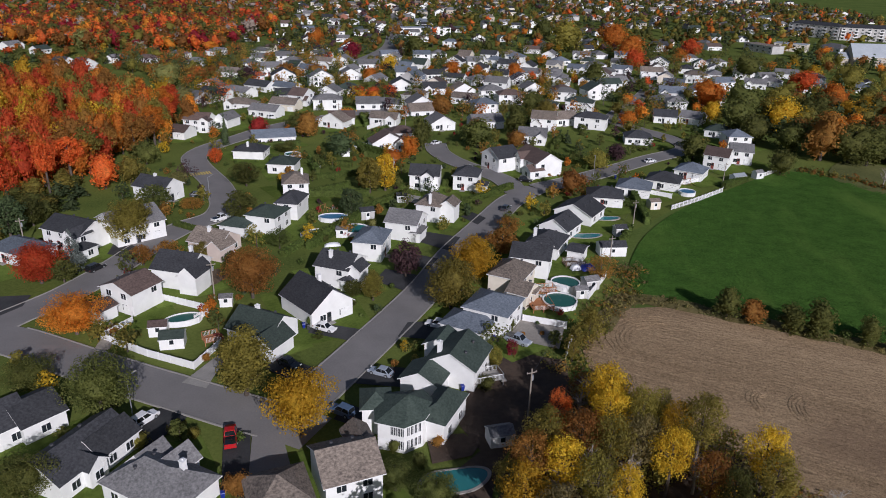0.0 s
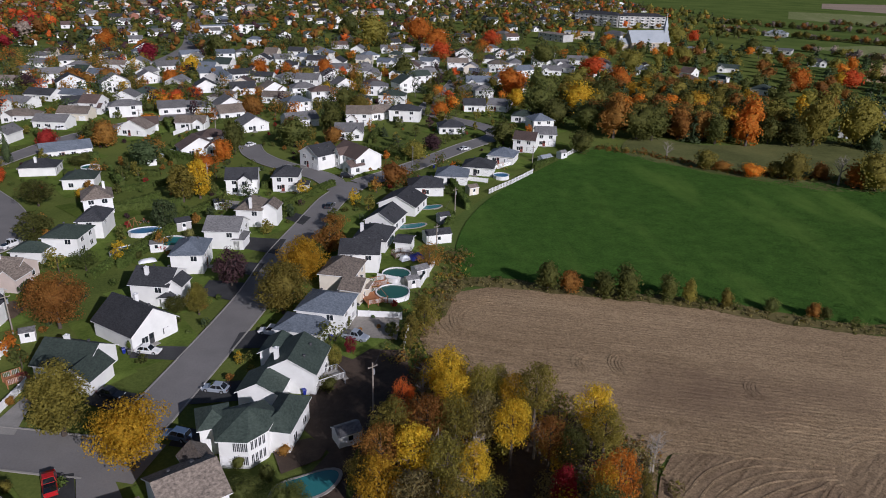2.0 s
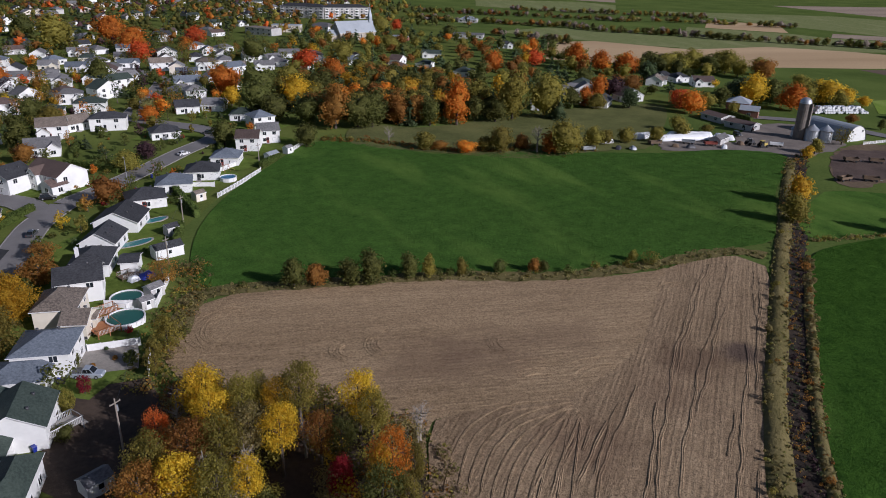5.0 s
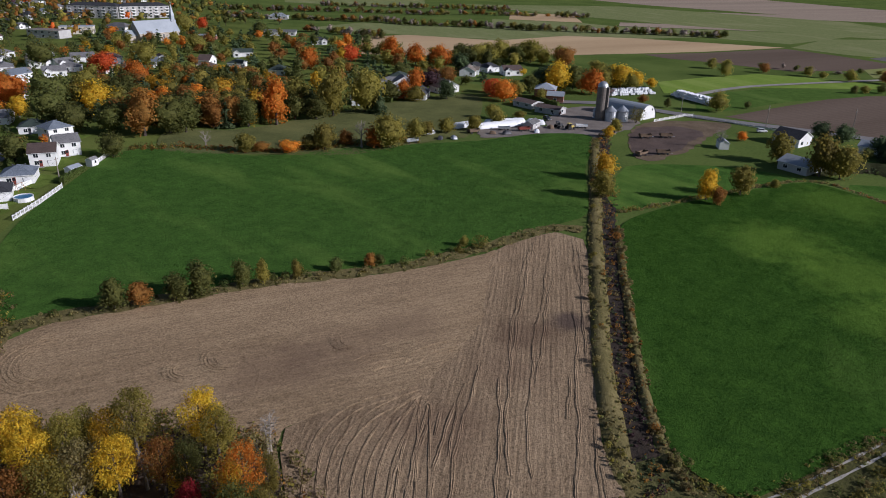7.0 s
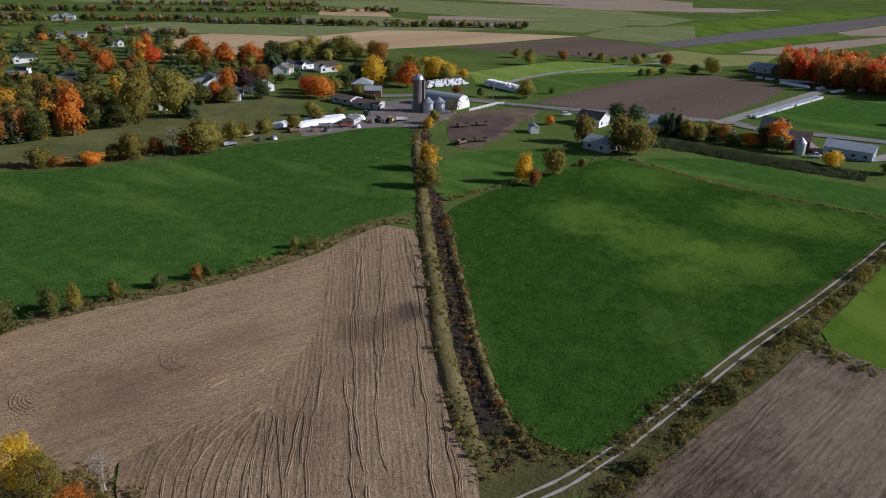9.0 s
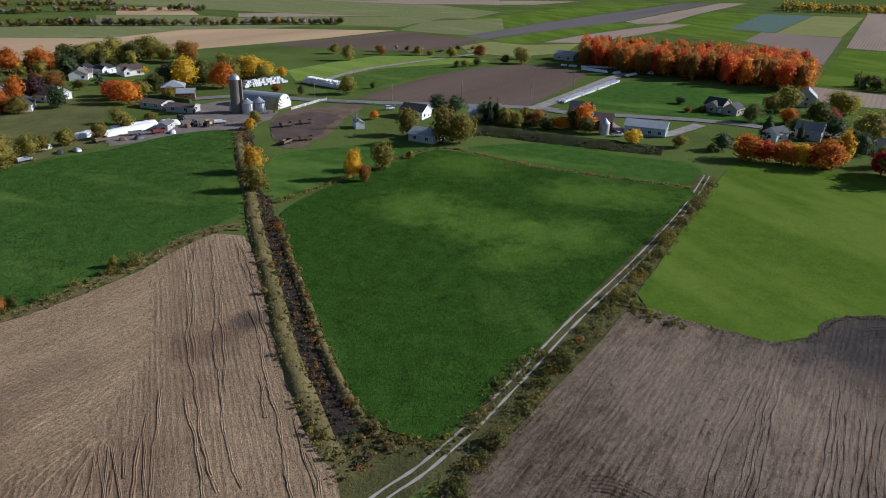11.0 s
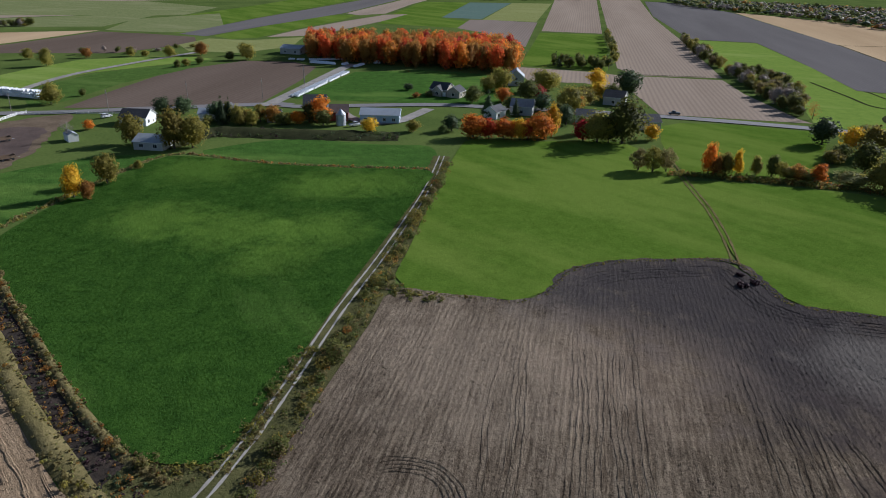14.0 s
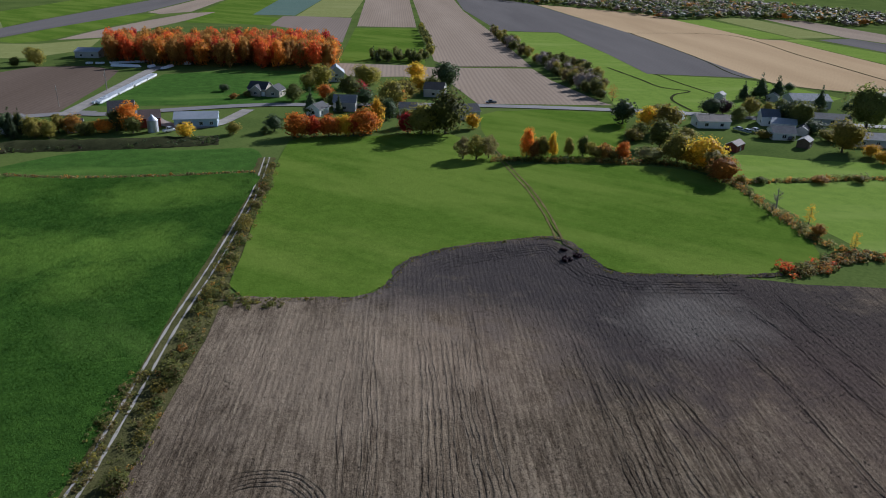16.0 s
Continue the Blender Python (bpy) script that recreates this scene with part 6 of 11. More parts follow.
road("road_9", [(343.1, 9.5), (370.9, -2.0), (412.4, -18.3), (457.3, -35.8), (478.1, -45.3)], 7.0, "pale gravel farm lane", False, "gravel", 0.12)
road("road_10", [(332.0, -24.3), (315.4, -27.1), (302.2, -35.4), (303.4, -46.9), (314.2, -56.0), (329.6, -66.7)], 6.0, "pale gravel yard drive", False, "gravel", 0.12)
road("road_11", [(378.3, 133.1), (435.4, 120.8), (477.1, 99.6), (540.2, 59.7)], 5.0, "pale gravel field lane", False, "gravel", 0.12)

for own, one, two, kz in KERBS:
    for side in (one, two):
        for run in kerb_runs(own, side):
            if len(run) > 3:
                thing("kerb", "pale concrete kerb along a street", "kerb", kind="structure", data=ribbon("kerb", run, 0.28, kz, M["concrete"], 2.5, 0.0, 0.2))

# wandering wheel marks pressed into the worked soil
def berm(shape, line, w, z, r, rise=1.0):
    """A pressed rut between two low crumbs of earth, along a line."""
    prof = [(-1.0, -0.05), (-0.55, 0.025), (0.0, -0.03), (0.5, 0.02), (1.0, -0.05)]
    v = []
    for i, q in enumerate(line):
        a, b = Vector(line[max(i - 1, 0)]), Vector(line[min(i + 1, len(line) - 1)])
        t = (b - a).normalized()
        n = Vector((-t.y, t.x))
        k, h = w * r.uniform(0.6, 1.3), rise * r.uniform(0.2, 1.6)
        v += [(q[0] + n.x * u * k, q[1] + n.y * u * k, z + e * h) for u, e in prof]
    m = len(prof)
    shape.poly(v, [(i * m + j, (i + 1) * m + j, (i + 1) * m + j + 1, i * m + j + 1) for i in range(len(line) - 1) for j in range(m - 1)])


def wheel_marks(name, pts, bearing, gap, mat, seed, z, label, width=0.3, wander=2.0):
    """Bundles of long wavering wheel tracks."""
    r = random.Random(seed)
    c, s = math.cos(radians(bearing)), math.sin(radians(bearing))
    us = [q[0] * c - q[1] * s for q in pts]
    vs = [q[0] * s + q[1] * c for q in pts]
    shape = Shape()
    u = min(us)
    while u < max(us):
        u += gap * r.uniform(0.5, 2.0)
        a, ph = r.uniform(0.3, 1.0) * wander, r.uniform(0, 6)
        for k in range(r.choice((1, 2, 2, 3, 5))):
            lo = min(vs) + r.uniform(0, 0.6) * (max(vs) - min(vs)) * (r.random() < 0.7)
            hi = max(vs) - r.uniform(0, 0.5) * (max(vs) - min(vs)) * (r.random() < 0.6)
            line, v, ph2 = [], lo, r.uniform(0, 6)
            off = u + k * r.uniform(1.1, 1.7)
            while v < hi:
                uu = off + a * math.sin(v * 0.045 + ph) + 0.25 * math.sin(v * 0.21 + ph2) + 0.12 * math.sin(v * 0.6 + ph2) + r.uniform(-0.06, 0.06)
                line.append((uu * c + v * s, -uu * s + v * c))
                v += 1.5
            if len(line) < 3:
                continue
            keep = inside(pts, np.array([q[0] for q in line]), np.array([q[1] for q in line]))
            run = []
            for q, ok in zip(line, keep):
                if ok and r.random() > 0.02:
                    run.append(q)
                else:
                    if len(run) > 4:
                        berm(shape, run, width * r.uniform(0.7, 1.2), z, r)
                    run = []
            if len(run) > 4:
                berm(shape, run, width, z, r)
        u += 3.0
    return thing(name, label, "tracks", data=shape.mesh(name, mat), kind="stuff")


def clods(name, pts, count, sizes, mat, seed, z, label, bearing=None, gap=0.9):
    """Loose lumps of earth, many of them lying in rows."""
    r = np.random.RandomState(seed)
    xs, ys = [q[0] for q in pts], [q[1] for q in pts]
    x, y = r.uniform(min(xs), max(xs), count * 4), r.uniform(min(ys), max(ys), count * 4)
    if bearing is not None:
        c, s = math.cos(radians(bearing)), math.sin(radians(bearing))
        u, v = x * c - y * s, x * s + y * c
        u = np.where(r.rand(len(u)) < 0.7, np.round(u / gap) * gap + r.normal(0, 0.12, len(u)), u)
        x, y = u * c + v * s, -u * s + v * c
    near = np.exp(-((x + 0.0) ** 2 + y ** 2) / 2e4)
    ok = inside(pts, x, y) & (r.rand(len(x)) < 0.25 + near) & (wave_noise(x, y, 22, 7) + r.normal(0, 0.5, len(x)) > -0.2)
    x, y = x[ok][:count], y[ok][:count]
    n = len(x)
    size = r.uniform(*sizes, n) * r.uniform(0.6, 1.3, n)
    ring = np.array([(math.cos(a), math.sin(a)) for a in (0.2, 1.9, 3.3, 4.9)])
    v = np.zeros((n, 5, 3))
    for k in range(4):
        v[:, k, 0] = x + ring[k, 0] * size * r.uniform(0.6, 1.1, n)
        v[:, k, 1] = y + ring[k, 1] * size * r.uniform(0.6, 1.1, n)
        v[:, k, 2] = z - 0.05
    v[:, 4, 0], v[:, 4, 1], v[:, 4, 2] = x + r.normal(0, 0.05, n), y + r.normal(0, 0.05, n), z + size * r.uniform(0.25, 0.6, n)
    base = (np.arange(n) * 5)[:, None]
    faces = np.concatenate([base + np.array([[k, (k + 1) % 4, 4]]) for k in range(4)])
    thing(name, label, "clods", data=mesh_of(name, v.reshape(-1, 3).tolist(), faces.tolist(), mat), kind="stuff")


wheel_marks("wheel_marks", [(154.1, 74.7), (154.1, 80.5), (146.3, 85.2), (139.7, 82.7), (124.4, 75.4), (107.9, 66.0), (92.6, 60.9), (80.7, 58.4), (67.1, 56.1), (53.5, 53.7), (34.1, 36.5), (33.5, 20.5), (69.8, 23.7), (83.8, 33.8), (100.9, 43.9), (120.6, 54.6), (147.7, 69.5)], 60, 2.6, M["soil_tan"], 1, 0.255, "wandering dark wheel marks in tan soil", 0.34)
rut_r = random.Random(23)
for x0, y0, x1, y1 in [(114.9, -54.0, 67.1, -33.4), (105.9, -51.7, 66.2, -35.4), (104.8, -54.2, 65.3, -37.4), (103.8, -56.4, 64.2, -39.8), (105.1, -58.9, 63.2, -41.7), (110.8, -63.2, 62.1, -44.2), (96.4, -78.2, 54.7, -60.0), (86.5, -74.7, 54.4, -60.7), (83.7, -76.4, 53.2, -63.2), (81.2, -77.5, 52.1, -65.5), (79.4, -79.2, 51.1, -67.8), (76.0, -80.1, 49.9, -70.3), (73.1, -82.4, 47.9, -74.6), (81.3, -106.3, 41.2, -91.9), (88.6, -119.2, 52.2, -108.7), (92.4, -130.6, 57.4, -116.7), (114.6, -43.2, 71.1, -24.9), (112.0, -43.4, 70.5, -26.2), (118.5, -23.6, 81.4, -6.1), (106.0, -10.3, 82.8, 0.1), (121.6, -16.9, 82.3, -1.0), (112.0, -38.2, 81.3, -25.7)]:
    ph, n, rut = rut_r.uniform(0, 6), int(math.hypot(x1 - x0, y1 - y0) / 1.2), Shape()
    for off in (-0.45, 0.45):
        line = []
        for k in range(n + 8):
            t = k / n
            e = off + 0.45 * math.sin(t * 5 + ph) + 0.1 * math.sin(k * 0.7 + ph) + rut_r.uniform(-0.07, 0.07)
            ux, uy = (x1 - x0) / (n * 1.2), (y1 - y0) / (n * 1.2)
            line.append((x0 + (x1 - x0) * t - uy * e, y0 + (y1 - y0) * t + ux * e))
        berm(rut, line, 0.19, 0.255, rut_r, 0.45)
    thing("wheel_mark", "long straight pair of wheel ruts in ploughed soil", "track", data=rut.mesh("wheel_mark", M["soil_grey"]), kind="structure")


def arc_marks(p, radii, a0, a1, label, mat="soil_head", w=0.17, z=0.245):
    """Curved furrows left where the plough turned."""
    s, r = Shape(), random.Random(int(p[0]))
    for q in radii:
        b0, b1 = a0 + r.uniform(0, 25), a1 - r.uniform(0, 25)
        n = max(4, int(abs(b1 - b0) * q / 60))
        ph = r.uniform(0, 6)
        berm(s, [(p[0] + math.cos(radians(b0 + (b1 - b0) * i / n)) * (q + 0.1 * math.sin(i * 0.8 + ph)),
                  p[1] + math.sin(radians(b0 + (b1 - b0) * i / n)) * (q + 0.1 * math.sin(i * 0.7 + ph))) for i in range(n + 1)], w, z, r, 0.55)
    thing("turning_marks", label, "tracks", data=s.mesh("turning_marks", M[mat]), kind="stuff")


arc_marks((73.3, -11.5), (6.4, 7.2, 8.0, 8.8, 9.5), -125, 150, "curved dark plough marks at a field end", "soil_grey", 0.24, 0.265)
arc_marks((43.9, 118.5), (6.0, 6.9, 7.8, 8.7, 9.6, 10.5), 60, 230, "curved dark plough marks at a field corner")
arc_marks((57.1, 98.8), (2.6, 3.2, 3.8, 4.4), 100, 230, "curved dark plough marks at a field corner")
arc_marks((64.3, 96.5), (3.0, 3.6, 4.2, 4.8, 5.4), 100, 230, "curved dark plough marks in a field")
arc_marks((129.2, 79.2), (2.5, 3.4, 4.4), 20, 160, "curved dark plough marks in a field")

arc_marks((76.4, 68.0), (6.0, 7.0, 8.0, 9.0, 10.0, 11.0), 20, 110, "curved plough marks where tracks turn")
arc_marks((87.3, 60.6), (8.0, 9.2, 10.4, 11.6), 40, 120, "curved plough marks where tracks turn")
arc_marks((82.6, 84.0), (2.4, 3.0, 3.6, 4.2), 100, 230, "curved plough marks in a field")
clods("soil_clods", [(131.7, -24.5), (123.5, -44.8), (133.7, -59.6), (139.8, -74.3), (134.9, -99.3), (115.9, -100.4), (93.1, -137.1), (81.2, -153.3), (46.8, -136.6), (35.1, -75.1), (49.5, -35.1), (71.5, 1.9), (84.7, 0.6), (119.8, -16.5)], 20000, (0.09, 0.25), M["soil_grey"], 5, 0.17, "loose clods of grey-brown earth", 114, 1.1)
clods("soil_clods", [(152.4, 73.8), (143.7, 83.6), (131.7, 86.4), (109.5, 97.1), (88.0, 112.3), (65.1, 122.4), (46.4, 128.5), (35.0, 123.7), (31.0, 111.0), (38.7, 91.6), (50.6, 70.1), (47.0, 61.6), (39.8, 52.2), (57.0, 29.0), (83.8, 33.8), (108.1, 47.7)], 11000, (0.07, 0.18), M["soil_tan"], 6, 0.17, "loose clods of tan earth")

# tracks that swing round from the headland into the furrows
fan, fan_r = Shape(), random.Random(19)
for line in [[(77.9, 63.8), (73.5, 66.5), (67.6, 68.6), (60.6, 67.8), (54.8, 64.5), (48.6, 58.9)], [(77.5, 63.1), (72.7, 64.5), (66.6, 65.1), (59.9, 63.4), (54.6, 60.0), (50.7, 56.4)], [(77.0, 62.4), (71.9, 62.3), (65.9, 61.4), (60.1, 59.1), (55.5, 56.1), (52.8, 53.8)], [(76.0, 61.5), (70.9, 60.0), (65.3, 57.9), (59.6, 54.9), (54.8, 51.4)], [(75.6, 61.0), (70.5, 58.1), (64.5, 54.8), (59.5, 51.3), (56.6, 49.2)], [(75.3, 60.4), (70.1, 56.4), (63.9, 51.5), (58.3, 47.1)]]:
    for off in (-0.9, 0.9):
        berm(fan, [tuple(q) for q in smooth_line(beside(line, off), 1.2)], 0.20, 0.242, fan_r)
thing("wheel_marks", "wheel marks swinging round in a ploughed field", "tracks", data=fan.mesh("wheel_marks", M["soil_tan"]), kind="stuff")

edge_ruts, edge_r = Shape(), random.Random(9)
FIELD_4_RIM = [(125.4, -47.4), (128.8, -54.7), (138.1, -63.0), (141.2, -75.5), (140.2, -90.8), (137.7, -101.5), (129.6, -102.4), (117.6, -101.8), (112.7, -104.4), (101.3, -128.2)]
for off in (-1.4, -2.7, -4.1, -5.4, -7.0):
    berm(edge_ruts, [tuple(q) for q in smooth_line(beside(FIELD_4_RIM, off), 1.5)], 0.22, 0.25, edge_r, 0.5)
thing("wheel_marks", "curved wheel marks along the rim of a field", "tracks", data=edge_ruts.mesh("wheel_marks", M["soil_grey"]), kind="stuff")


# ---- houses near the flight ----
house((-59.5, 123.7), (-55.9, 131.2), 9.5, 4.9, "x", "gable", 1.9, "r_brown", "white", extra=[(-7.2, 3.0, 0, 5.0, 5.5, 2.8, "x", "gable", 1.2)], front="w")
house((-61.7, 137.8), (-52.1, 135.4), 9.5, 4.4, "x", "gable", 3.0, "r_dark", "white", extra=[(5.0, -1.6, 0, 4.9, 7, 4.4, "y", "gable", 2.2)], front="w", chimney=(0.3, 0.7))
house((-60.2, 156.5), (-51.0, 152.8), 9, 3.4, "x", "gable", 2.6, "r_taupe", "pink", extra=[(4.2, -1.5, 0, 4.8, 6, 3.4, "y", "gable", 2.0)], front="w", chimney=(-0.1, 0.4))
house((-96.1, 158.9), (-83.9, 153.7), 10, 4.9, "x", "gable", 2.4, "r_dark", "white", extra=[(4.5, -1.8, 0, 4.6, 6, 4.9, "y", "gable", 1.8), (7.5, -2.5, 0, 5.0, 5.0, 2.8, "x", "hip", 1.2)], front="s")
house((-86.7, 167.3), (-77.4, 158.0), 13, 4.8, "y", "gable", 3.0, "r_grey", "white", extra=[(-6.5, 5, 0, 7, 7, 3.0, "x", "gable", 1.8)], front="e")
house((-88.8, 194.9), (-77.7, 190.5), 9, 4.4, "x", "gable", 2.6, "r_dark", "white", extra=[(3.5, -1.5, 0, 4.5, 5, 4.4, "y", "gable", 1.8)], front="e", chimney=(-0.1, 0.5))
house((-50.1, 171.2), (-41.3, 168.8), 9.5, 4.9, "x", "hip", 2.0, "r_green", "white", extra=[(-6.0, -4.0, 0, 8.0, 7.0, 2.9, "x", "hip", 1.6)], front="w")
house((-44.6, 181.3), (-37.7, 180.3), 10, 4.8, "x", "hip", 2.2, "r_dark", "white", front="n")
house((-45.9, 198.0), (-37.9, 199.7), 10, 4.8, "x", "hip", 2.4, "r_taupe", "white", front="n", chimney=(0.5, 0.6))
house((-56.6, 223.8), (-46.9, 223.3), 9, 3.4, "x", "hip", 2.0, "r_green", "white", front="n")
house((-72.5, 240.5), (-61.0, 240.0), 9, 3.0, "x", "hip", 2.1, "r_dark", "white", front="w", chimney=(-0.1, 0.3))
house((-69.8, 258.8), (-54.1, 263.9), 9.5, 3.0, "x", "gable", 2.4, "r_blue", "white", front="s")
house((-103.0, 279.7), (-92.2, 278.8), 9, 4.9, "x", "gable", 2.4, "r_brown", "white", extra=[(4, -2, 0, 5, 5, 4.8, "y", "gable", 1.6)], front="s")
house((-93.4, 287.4), (-86.4, 285.0), 10, 3.6, "y", "gable", 2.6, "r_grey", "white", front="s")
house((-107.0, 267.8), (-97.2, 265.1), 9, 3.0, "x", "gable", 2.2, "r_brown", "white", front="s")
house((-84.8, 310.1), (-71.4, 305.7), 9, 3.2, "x", "gable", 2.4, "r_grey", "white", front="s")
house((-79.0, 324.9), (-65.9, 321.3), 9, 3.2, "x", "gable", 2.6, "r_taupe", "cream", front="s")
house((-118.0, 345.5), (-103.4, 338.5), 10, 3.2, "x", "gable", 3.0, "r_dark", "white", front="n")
house((-109.0, 356.1), (-96.0, 348.5), 10, 3.0, "x", "gable", 2.4, "r_grey", "white", front="n")
house((-103.2, 373.6), (-89.8, 367.0), 10, 3.0, "x", "gable", 2.6, "r_dark", "white", front="n")
house((-130.3, 345.4), (-114.9, 334.2), 10, 3.0, "x", "gable", 2.4, "r_grey", "grey", front="n")
house((-129.3, 414.1), (-113.4, 410.3), 10, 3.0, "x", "gable", 2.4, "r_taupe", "white", front="n")
house((-88.7, 372.2), (-75.1, 365.7), 9, 3.0, "x", "gable", 2.2, "r_blue", "white", front="n")
# the green and dark roofs round the street corner
house((-39.2, 115.1), (-29.8, 110.6), 9.5, 3.2, "x", "gable", 2.9, "r_green", "white", extra=[(4.6, -2.2, 0, 6.2, 7, 3.0, "y", "gable", 2.2)], front="e", chimney=(-0.25, 0.55))
house((-32.1, 129.2), (-23.9, 120.3), 10.5, 3.4, "x", "gable", 3.9, "r_dark", "white", front="e", chimney=(-0.2, 0.65))
house((-27.0, 140.5), (-18.7, 137.4), 9.5, 4.9, "x", "gable", 2.4, "r_dark", "white", extra=[(5.4, 2.2, 90, 6, 3.2, 2.9, "x", "hip", 1.0), (4.9, 0.6, 0, 4, 5, 4.9, "y", "gable", 1.5)], front="e", chimney=(-0.3, 0.3))
house((-20.4, 154.3), (-12.7, 153.0), 10.5, 4.9, "x", "hip", 2.1, "r_blue", "white", front="e")
house((-13.8, 168.5), (-5.0, 165.8), 9.5, 4.9, "x", "gable", 2.5, "r_grey", "white", extra=[(5.6, 3, 90, 6, 3.2, 2.9, "x", "hip", 1.0)], front="e")
house((-6.4, 182.7), (0.8, 180.4), 9.5, 4.9, "x", "hip", 2.6, "r_taupe", "white", extra=[(5, 1.5, 0, 5, 6, 4.9, "y", "gable", 1.7)], front="e", chimney=(0.15, 0.1))
house((-9.3, 210.4), (0.5, 209.4), 9.5, 4.8, "x", "gable", 2.6, "r_dark", "white", extra=[(1, -1.6, 0, 4.6, 5, 4.8, "y", "gable", 1.6)], front="s")
house((4.2, 210.9), (12.3, 209.1), 9.5, 4.9, "x", "hip", 2.5, "r_dark", "white", extra=[(5.2, -1.5, 0, 4.4, 5, 2.9, "x", "hip", 1.0)], front="s")
house((14.5, 239.3), (20.3, 230.3), 10, 5.0, "y", "gable", 3.0, "r_dark", "white", extra=[(-5.5, 3, 0, 5.5, 6, 3.0, "x", "gable", 1.5)], front="s")
house((25.7, 238.8), (32.1, 225.0), 11, 5.0, "x", "gable", 3.2, "r_brown", "white", extra=[(-2.2, -1.4, 0, 4.4, 6, 5.0, "y", "gable", 2.2), (5.4, -2.5, 0, 6, 6, 2.9, "y", "gable", 1.8)], front="s")
house((32.3, 186.6), (42.2, 180.3), 11, 3.0, "y", "gable", 2.8, "r_dark", "white", front="w")
house((26.3, 173.6), (33.8, 168.8), 10, 3.0, "y", "gable", 2.7, "r_dark", "white", front="w")
house((21.2, 160.3), (29.3, 156.5), 11, 3.2, "x", "hip", 2.4, "r_dark", "white", extra=[(8.2, 1.0, 0, 4.5, 6.0, 3.0, "x", "gable", 0.8)], front="w", chimney=(-0.6, 0.35))
house((16.5, 147.8), (25.8, 145.4), 9.5, 4.8, "x", "gable", 2.2, "r_dark", "white", front="w")
house((10.8, 138.0), (18.3, 134.4), 9.8, 4.9, "x", "hip", 2.5, "r_taupe", "cream", extra=[(5.8, -0.6, 0, 3.2, 4, 2.9, "x", "hip", 1.0)], front="w")
house((14.4, 132.7), (18.9, 130.0), 7, 3.4, "x", "gable", 1.9, "r_taupe", "cream", front="w", category="garage")
house((4.9, 122.4), (13.8, 118.0), 9.8, 4.9, "x", "hip", 2.2, "r_blue", "white", extra=[(-2.5, -5.2, 0, 9.6, 7.5, 3.2, "x", "hip", 1.9)], front="w")
house((-1.9, 103.3), (7.0, 99.8), 9.5, 4.2, "y", "gable", 2.6, "r_green", "white", extra=[(-4.6, 5.5, 0, 5.5, 6.0, 4.0, "y", "gable", 1.6), (-3.6, -4.8, 0, 7.6, 6.5, 2.9, "y", "gable", 2.0)], front="w", chimney=(-0.55, 0.25))
house((-13.7, 70.9), (-5.9, 74.2), 9.5, 4.9, "x", "gable", 2.6, "r_taupe", "white", extra=[(-9.2, 0.2, 0, 8.5, 8.5, 3.0, "x", "hip", 2.4), (3.0, 7.0, 0, 4.2, 4.5, 4.8, "y", "gable", 1.6)], front="n")
house((-48.0, 72.1), (-43.0, 84.5), 8.6, 3.2, "x", "gable", 2.7, "r_dark", "white", extra=[(3.6, -0.3, 0, 7.6, 6.0, 3.0, "x", "gable", 2.2), (-1.2, -1.2, 0, 3.8, 5, 3.2, "y", "gable", 1.5)], front="n")
house((-32.0, 67.3), (-27.9, 75.2), 13.4, 3.2, "x", "hip", 2.9, "r_grey", "white", extra=[(2.4, 8.8, 0, 5.0, 4.6, 3.2, "x", "gable", 2.1), (3.0, 5.0, 0, 6.0, 4.8, 3.2, "x", "gable", 2.2)], front="e", chimney=(0.3, 0.26))
house((-64.4, 79.2), (-58.8, 86.4), 9.0, 3.4, "x", "gable", 2.8, "r_dark", "white", extra=[(5.6, -1.2, 0, 7.0, 9.0, 3.2, "x", "gable", 2.2)], front="n")
house((-104.6, 150.2), (-92.1, 145.0), 9, 3.2, "x", "hip", 2.2, "r_blue", "white", front="s")

# the house with the windowed bay
bay_m, _ = base_frame((-8.5, 85.1), (-1.1, 85.9))
bay_house = thing("house", "two-storey white house with green roof and a windowed corner bay", "house", "houses of the suburb", bay_m)
block(bay_house, pose(-3.4, 3.2, 0), 5.0, 6.0, 4.8, "x", "hip", 1.6, "r_green", "white", True, plain="sn")
block(bay_house, pose(4.4, 0.6, 0, 0, 0, -30), 5.2, 9.5, 4.1, "y", "hip", 1.9, "r_green", "white", True, plain="sn")
BAY = [(-3.7, 0.0), (0.5, -1.8), (3.7, 0.0), (5.9, 4.0), (4.2, 8.0), (-3.7, 7.4)]
APEX = (1.5, 3.4, 7.3)
bay_roof, bay_wall = Shape(), Shape()
nb = len(BAY)
bay_roof.poly([(*q, 4.74) for q in BAY] + [(*q, 4.9) for q in BAY] + [APEX], [(k, (k + 1) % nb, nb + (k + 1) % nb, nb + k) for k in range(nb)] + [tuple(range(nb - 1, -1, -1))], 1)
bay_roof.poly([(*q, 4.9) for q in BAY] + [APEX], [(k, (k + 1) % nb, nb) for k in range(nb)], 0)
INSET = [(APEX[0] + (x - APEX[0]) * 0.91, APEX[1] + (y - APEX[1]) * 0.91) for x, y in BAY]
bay_wall.poly([(*q, 0) for q in INSET] + [(*q, 4.75) for q in INSET], [(k, (k + 1) % nb, nb + (k + 1) % nb, nb + k) for k in range(nb)])
part("wall", bay_wall.mesh("wall", M["white"]), bay_house)
part("roof", bay_roof.mesh("roof", [M["r_green"], M["trim"]]), bay_house)
